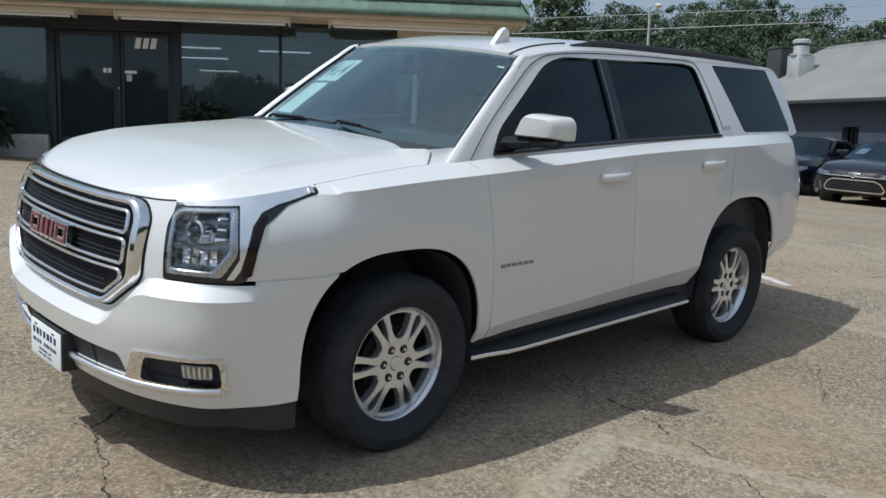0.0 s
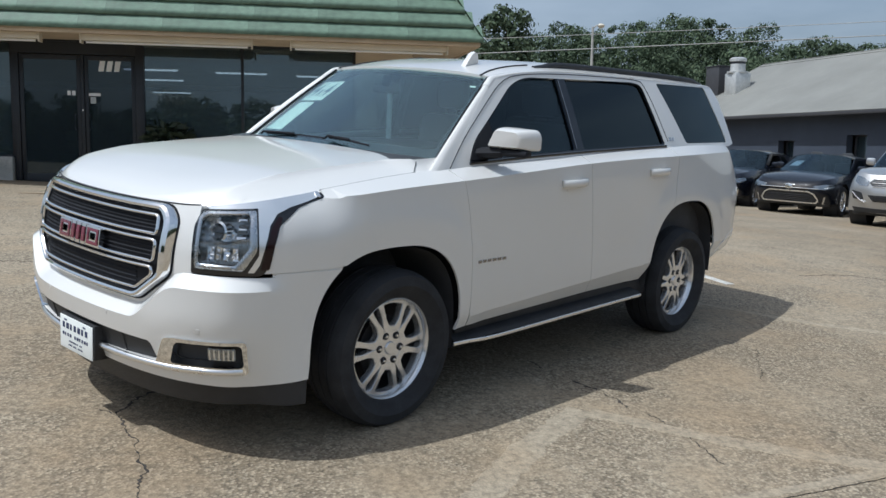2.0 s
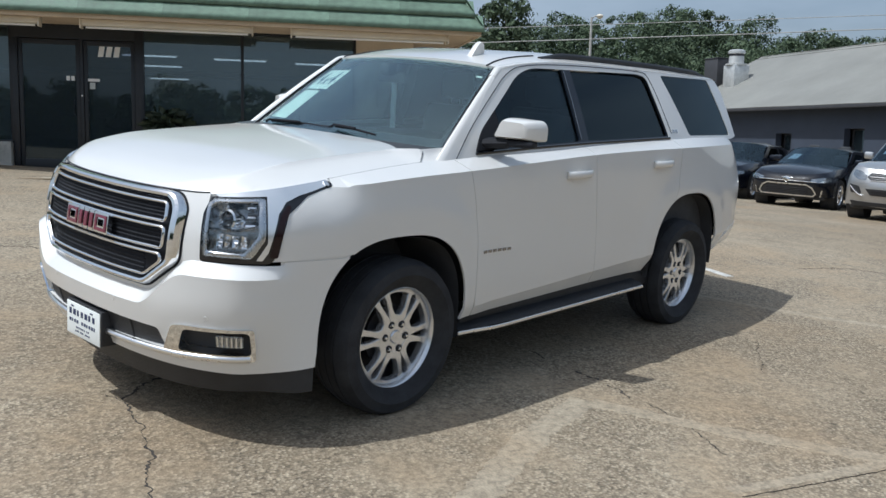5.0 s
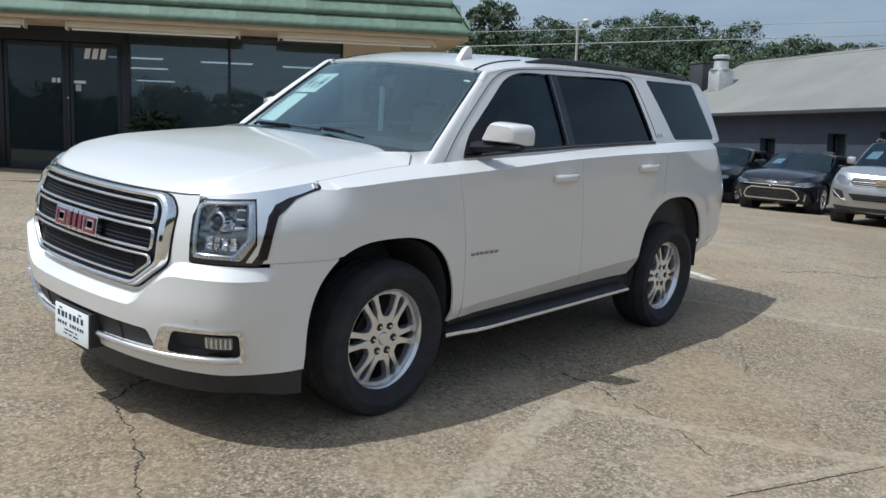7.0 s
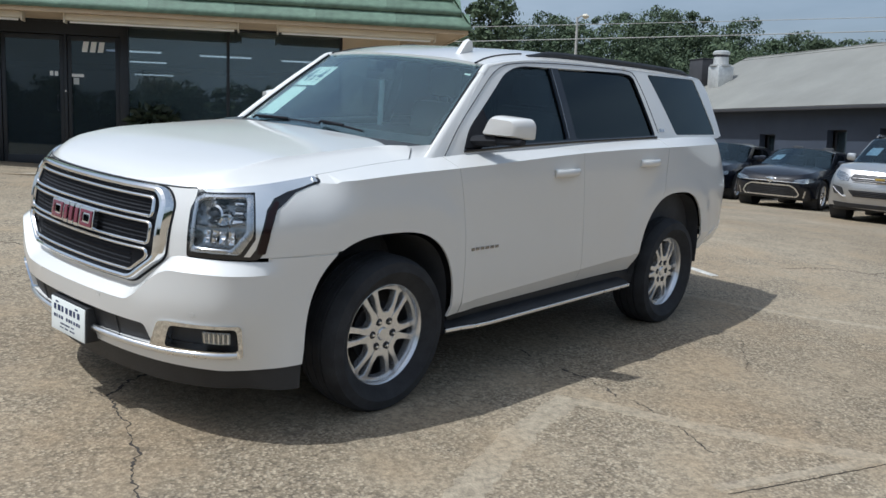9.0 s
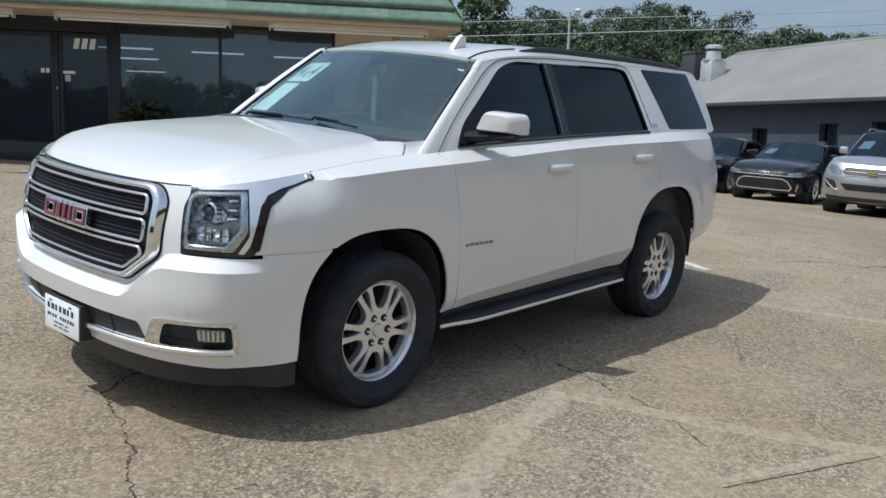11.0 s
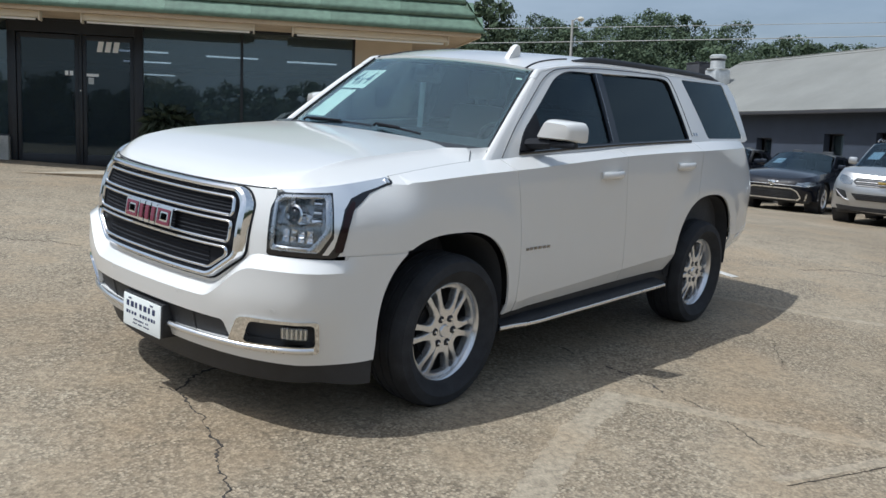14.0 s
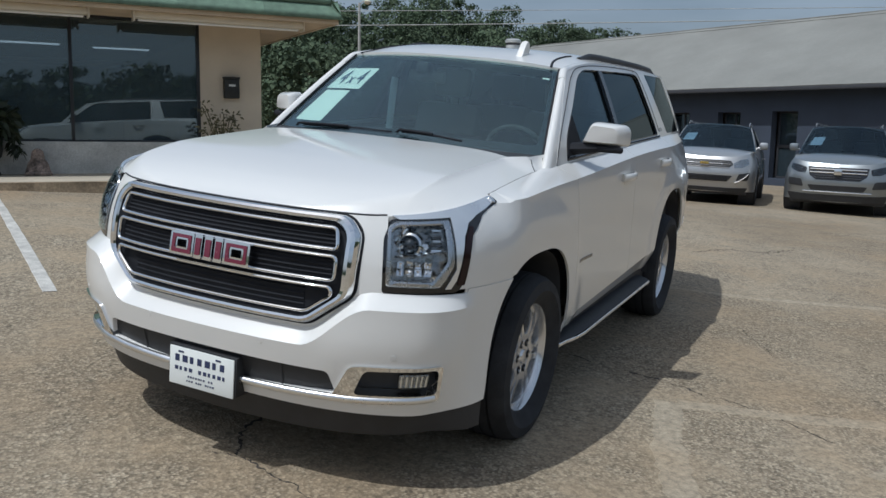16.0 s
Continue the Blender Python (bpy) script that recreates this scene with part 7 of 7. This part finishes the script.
# far wooded rise beyond the buildings
crest = table((-30, 6.0), (-8, 6.8), (0.9, 6.8), (5.7, 7.0), (7.6, 7.2), (8.8, 7.9), (9.9, 7.5), (11.4, 7.95), (12.7, 8.0), (13.7, 7.75), (14.9, 8.1), (16.0, 8.8), (17.2, 8.1), (18.5, 8.4), (19.0, 8.1), (19.8, 7.35), (20.9, 7.4), (21.8, 6.95), (23.2, 6.85), (24.6, 7.05), (25.5, 6.85), (26.8, 6.6), (28.4, 6.45), (31, 5.8), (50, 4.8), (75, 5))
for row, (dist, k) in enumerate(((84, 0.55), (92, 0.75), (101, 0.93), (110, 1.0))):
    for az in np.arange(-34, 74, 1.25 - 0.1 * row):
        a = az + rs.uniform(-0.6, 0.6)
        d = dist + rs.uniform(-4, 4)
        x, y = d * math.sin(radians(a)), d * math.cos(radians(a))
        top = 1.6 + d * math.tan(radians((crest(a) + 0.08) * k + rs.uniform(-1.0, 0.22)))
        h = rs.uniform(7.5, 11.5)
        base = top - h
        near = -4 < a < 34
        cards.append(leaf_cloud(rs, x, y, base, h, rs.uniform(1.9, 3.3), 2700 if near else 220, 0.145 if near else 0.5))
woods = new("far_woods", cloud_mesh("far_woods", np.concatenate(cards)))
tagged(woods, "dense green mixed woods on a low rise", "trees", kind="stuff")
# woods across the street, behind the place where one stands
cards = []
for az in np.arange(110, 250, 1.3):
    a = az + rs.uniform(-1, 1)
    d = 105 + rs.uniform(-10, 10)
    h = rs.uniform(8, 11.5)
    cards.append(leaf_cloud(rs, d * math.sin(radians(a)), d * math.cos(radians(a)), -2.5, h, rs.uniform(3.5, 5), 2200, 0.30))
tagged(new("street_woods", cloud_mesh("street_woods", np.concatenate(cards))), "dark green woods across the street", "trees", kind="stuff")
bm = bmesh.new()
rows = [[bm.verts.new((d * math.sin(radians(a)), d * math.cos(radians(a)), z)) for a in range(-40, 81, 5)] for d, z in ((62, -0.5), (80, 1.0), (112, 6.0), (200, 9.0))]
for p, q in zip(rows, rows[1:]):
    for i in range(len(p) - 1):
        bm.faces.new((p[i], p[i + 1], q[i + 1], q[i]))
bmesh.ops.recalc_face_normals(bm, faces=bm.faces)
tagged(part("hillside", bm, material("dark_undergrowth", (0.04, 0.055, 0.02), 0.95, 0.0, 0.3, 0.2, 3)), "low hillside with dark undergrowth", "hill", kind="structure")
bm = bmesh.new()
rows = [[bm.verts.new((d * math.sin(radians(a)), d * math.cos(radians(a)), z + 1.5 * math.sin(a * 0.4) + rs.uniform(-0.6, 0.6))) for a in range(100, 262, 2)] for d, z in ((118, -3.0), (124, 3.0), (150, 6.0), (260, 7.0))]
for p, q in zip(rows, rows[1:]):
    for i in range(len(p) - 1):
        bm.faces.new((p[i], p[i + 1], q[i + 1], q[i]))
bmesh.ops.recalc_face_normals(bm, faces=bm.faces)
tagged(part("hillside", bm, material("wooded_slope", (0.045, 0.065, 0.028), 0.95, 0.0, 0.35, 0.2, 3)), "dark wooded slope across the street", "hill", kind="structure")


def tree(x, y, height, radius, n, seed, label, size=0.2):
    t = thing("tree", Matrix.Translation((x, y, rise(x, y) - 0.05)), label, "tree", "single trees")
    rs = np.random.default_rng(seed)
    r = random.Random(seed)
    bm = bmesh.new()
    lathe(bm, [(height * 0.022, 0), (height * 0.016, height * 0.35), (height * 0.006, height * 0.9)], 10)
    trunk = part("trunk", bm, BARK, t)
    for k in range(9):
        a, h = r.uniform(0, 6.28), height * r.uniform(0.25, 0.75)
        e = Vector((math.cos(a), math.sin(a), 0.9)) * radius * r.uniform(0.5, 0.9)
        part("limb", swept([Vector((0, 0, h)), Vector((0, 0, h)) + e * 0.5 + Vector((0, 0, 0.1)), Vector((0, 0, h)) + e], height * 0.006, height * 0.006, round_n=6), BARK, trunk)
    c = new("crown", cloud_mesh("crown", leaf_cloud(rs, 0, 0, height * 0.12, height * 0.9, radius, n, size)))
    c.parent = t
    return t


tree(4.2, 46.0, 8.3, 1.6, 6000, 3, "slender young tree with light green leaves", 0.12)
tree(4.6, 40.0, 4.6, 2.0, 7000, 7, "bushy dark green tree beside the shop", 0.095)
tree(2.6, 27.0, 3.4, 1.7, 7000, 8, "bushy dark green tree beside the shop", 0.075)

# ---- mansard roof panels, course by course ----
def mansard():
    d0, eu = -1.06, 1.88
    step, back = 0.235, 0.125
    rnd = random.Random(6)
    kinds = []
    for k in range(6):
        bm = bmesh.new()
        nx, nz = 4, 3
        top, low = {}, {}
        for i in range(nx + 1):
            for j in range(nz + 1):
                q = 0.0025 * math.sin(3.1 * i + k * 1.7 + j) + 0.0015 * rnd.uniform(-1, 1)
                x, t = i / nx, j / nz
                lip = -0.044 * (1 - t)
                top[i, j] = bm.verts.new((x * 0.999, back * t * 1.05 + lip + q, step * 1.06 * t - (0.018 if j == 0 else 0) + (0.002 * rnd.uniform(-1, 1) if j == 0 else 0)))
                low[i, j] = bm.verts.new((x * 0.999, back * t * 1.05 + lip + q + 0.012, step * 1.06 * t - (0.014 if j == 0 else 0)))
        for i in range(nx):
            for j in range(nz):
                bm.faces.new((top[i, j], top[i + 1, j], top[i + 1, j + 1], top[i, j + 1]))
            bm.faces.new((low[i, 0], low[i + 1, 0], top[i + 1, 0], top[i, 0]))
        me = bpy.data.meshes.new("roof_panel")
        for f in bm.faces:
            f.smooth = True
        bm.to_mesh(me)
        bm.free()
        me.materials.append(GREEN)
        kinds.append(me)
    n_c = 7
    for c in range(n_c):
        z, d, e = EAVE + 0.04 + step * c, d0 - 0.03 + back * c, eu + 0.03 - back * c
        u = e
        while u > U0 - 0.8:
            w = rnd.uniform(0.85, 1.35)
            o = new("roof_panel", rnd.choice(kinds))
            o.parent = SHOP
            o.matrix_local = Matrix.Translation((u - w, d, z)) @ Matrix.Diagonal((w, 1, 1, 1))
            u -= w
        v = d
        while v < 9.0:
            w = rnd.uniform(0.85, 1.35)
            o = new("roof_panel", rnd.choice(kinds))
            o.parent = SHOP
            o.matrix_local = Matrix.Translation((e, v, z)) @ Matrix.Rotation(radians(90), 4, "Z") @ Matrix.Diagonal((w, 1, 1, 1))
            v += w
        hip = swept([(e + 0.005, d - 0.005, z - 0.01), (e - back, d + back, z + step)], 0.03, 0.022)
        part("hip_cap", hip, GREEN, SHOP)
    bm = bmesh.new()
    z1 = EAVE + 0.04 + step * n_c
    q = back * n_c
    a = [bm.verts.new(p) for p in ((U0 - 0.8, d0 + 0.05, EAVE + 0.02), (eu - 0.05, d0 + 0.05, EAVE + 0.02), (eu - 0.05, 12, EAVE + 0.02), (U0 - 0.8, 12, EAVE + 0.02))]
    b = [bm.verts.new(p) for p in ((U0 - 0.8, d0 + 0.05 + q, z1 - 0.02), (eu - 0.05 - q, d0 + 0.05 + q, z1 - 0.02), (eu - 0.05 - q, 12, z1 - 0.02), (U0 - 0.8, 12, z1 - 0.02))]
    for i in range(4):
        j = (i + 1) % 4
        bm.faces.new((a[i], a[j], b[j], b[i]))
    bm.faces.new(b)
    part("roof_deck", bm, TRIM_DARK, SHOP)


mansard()
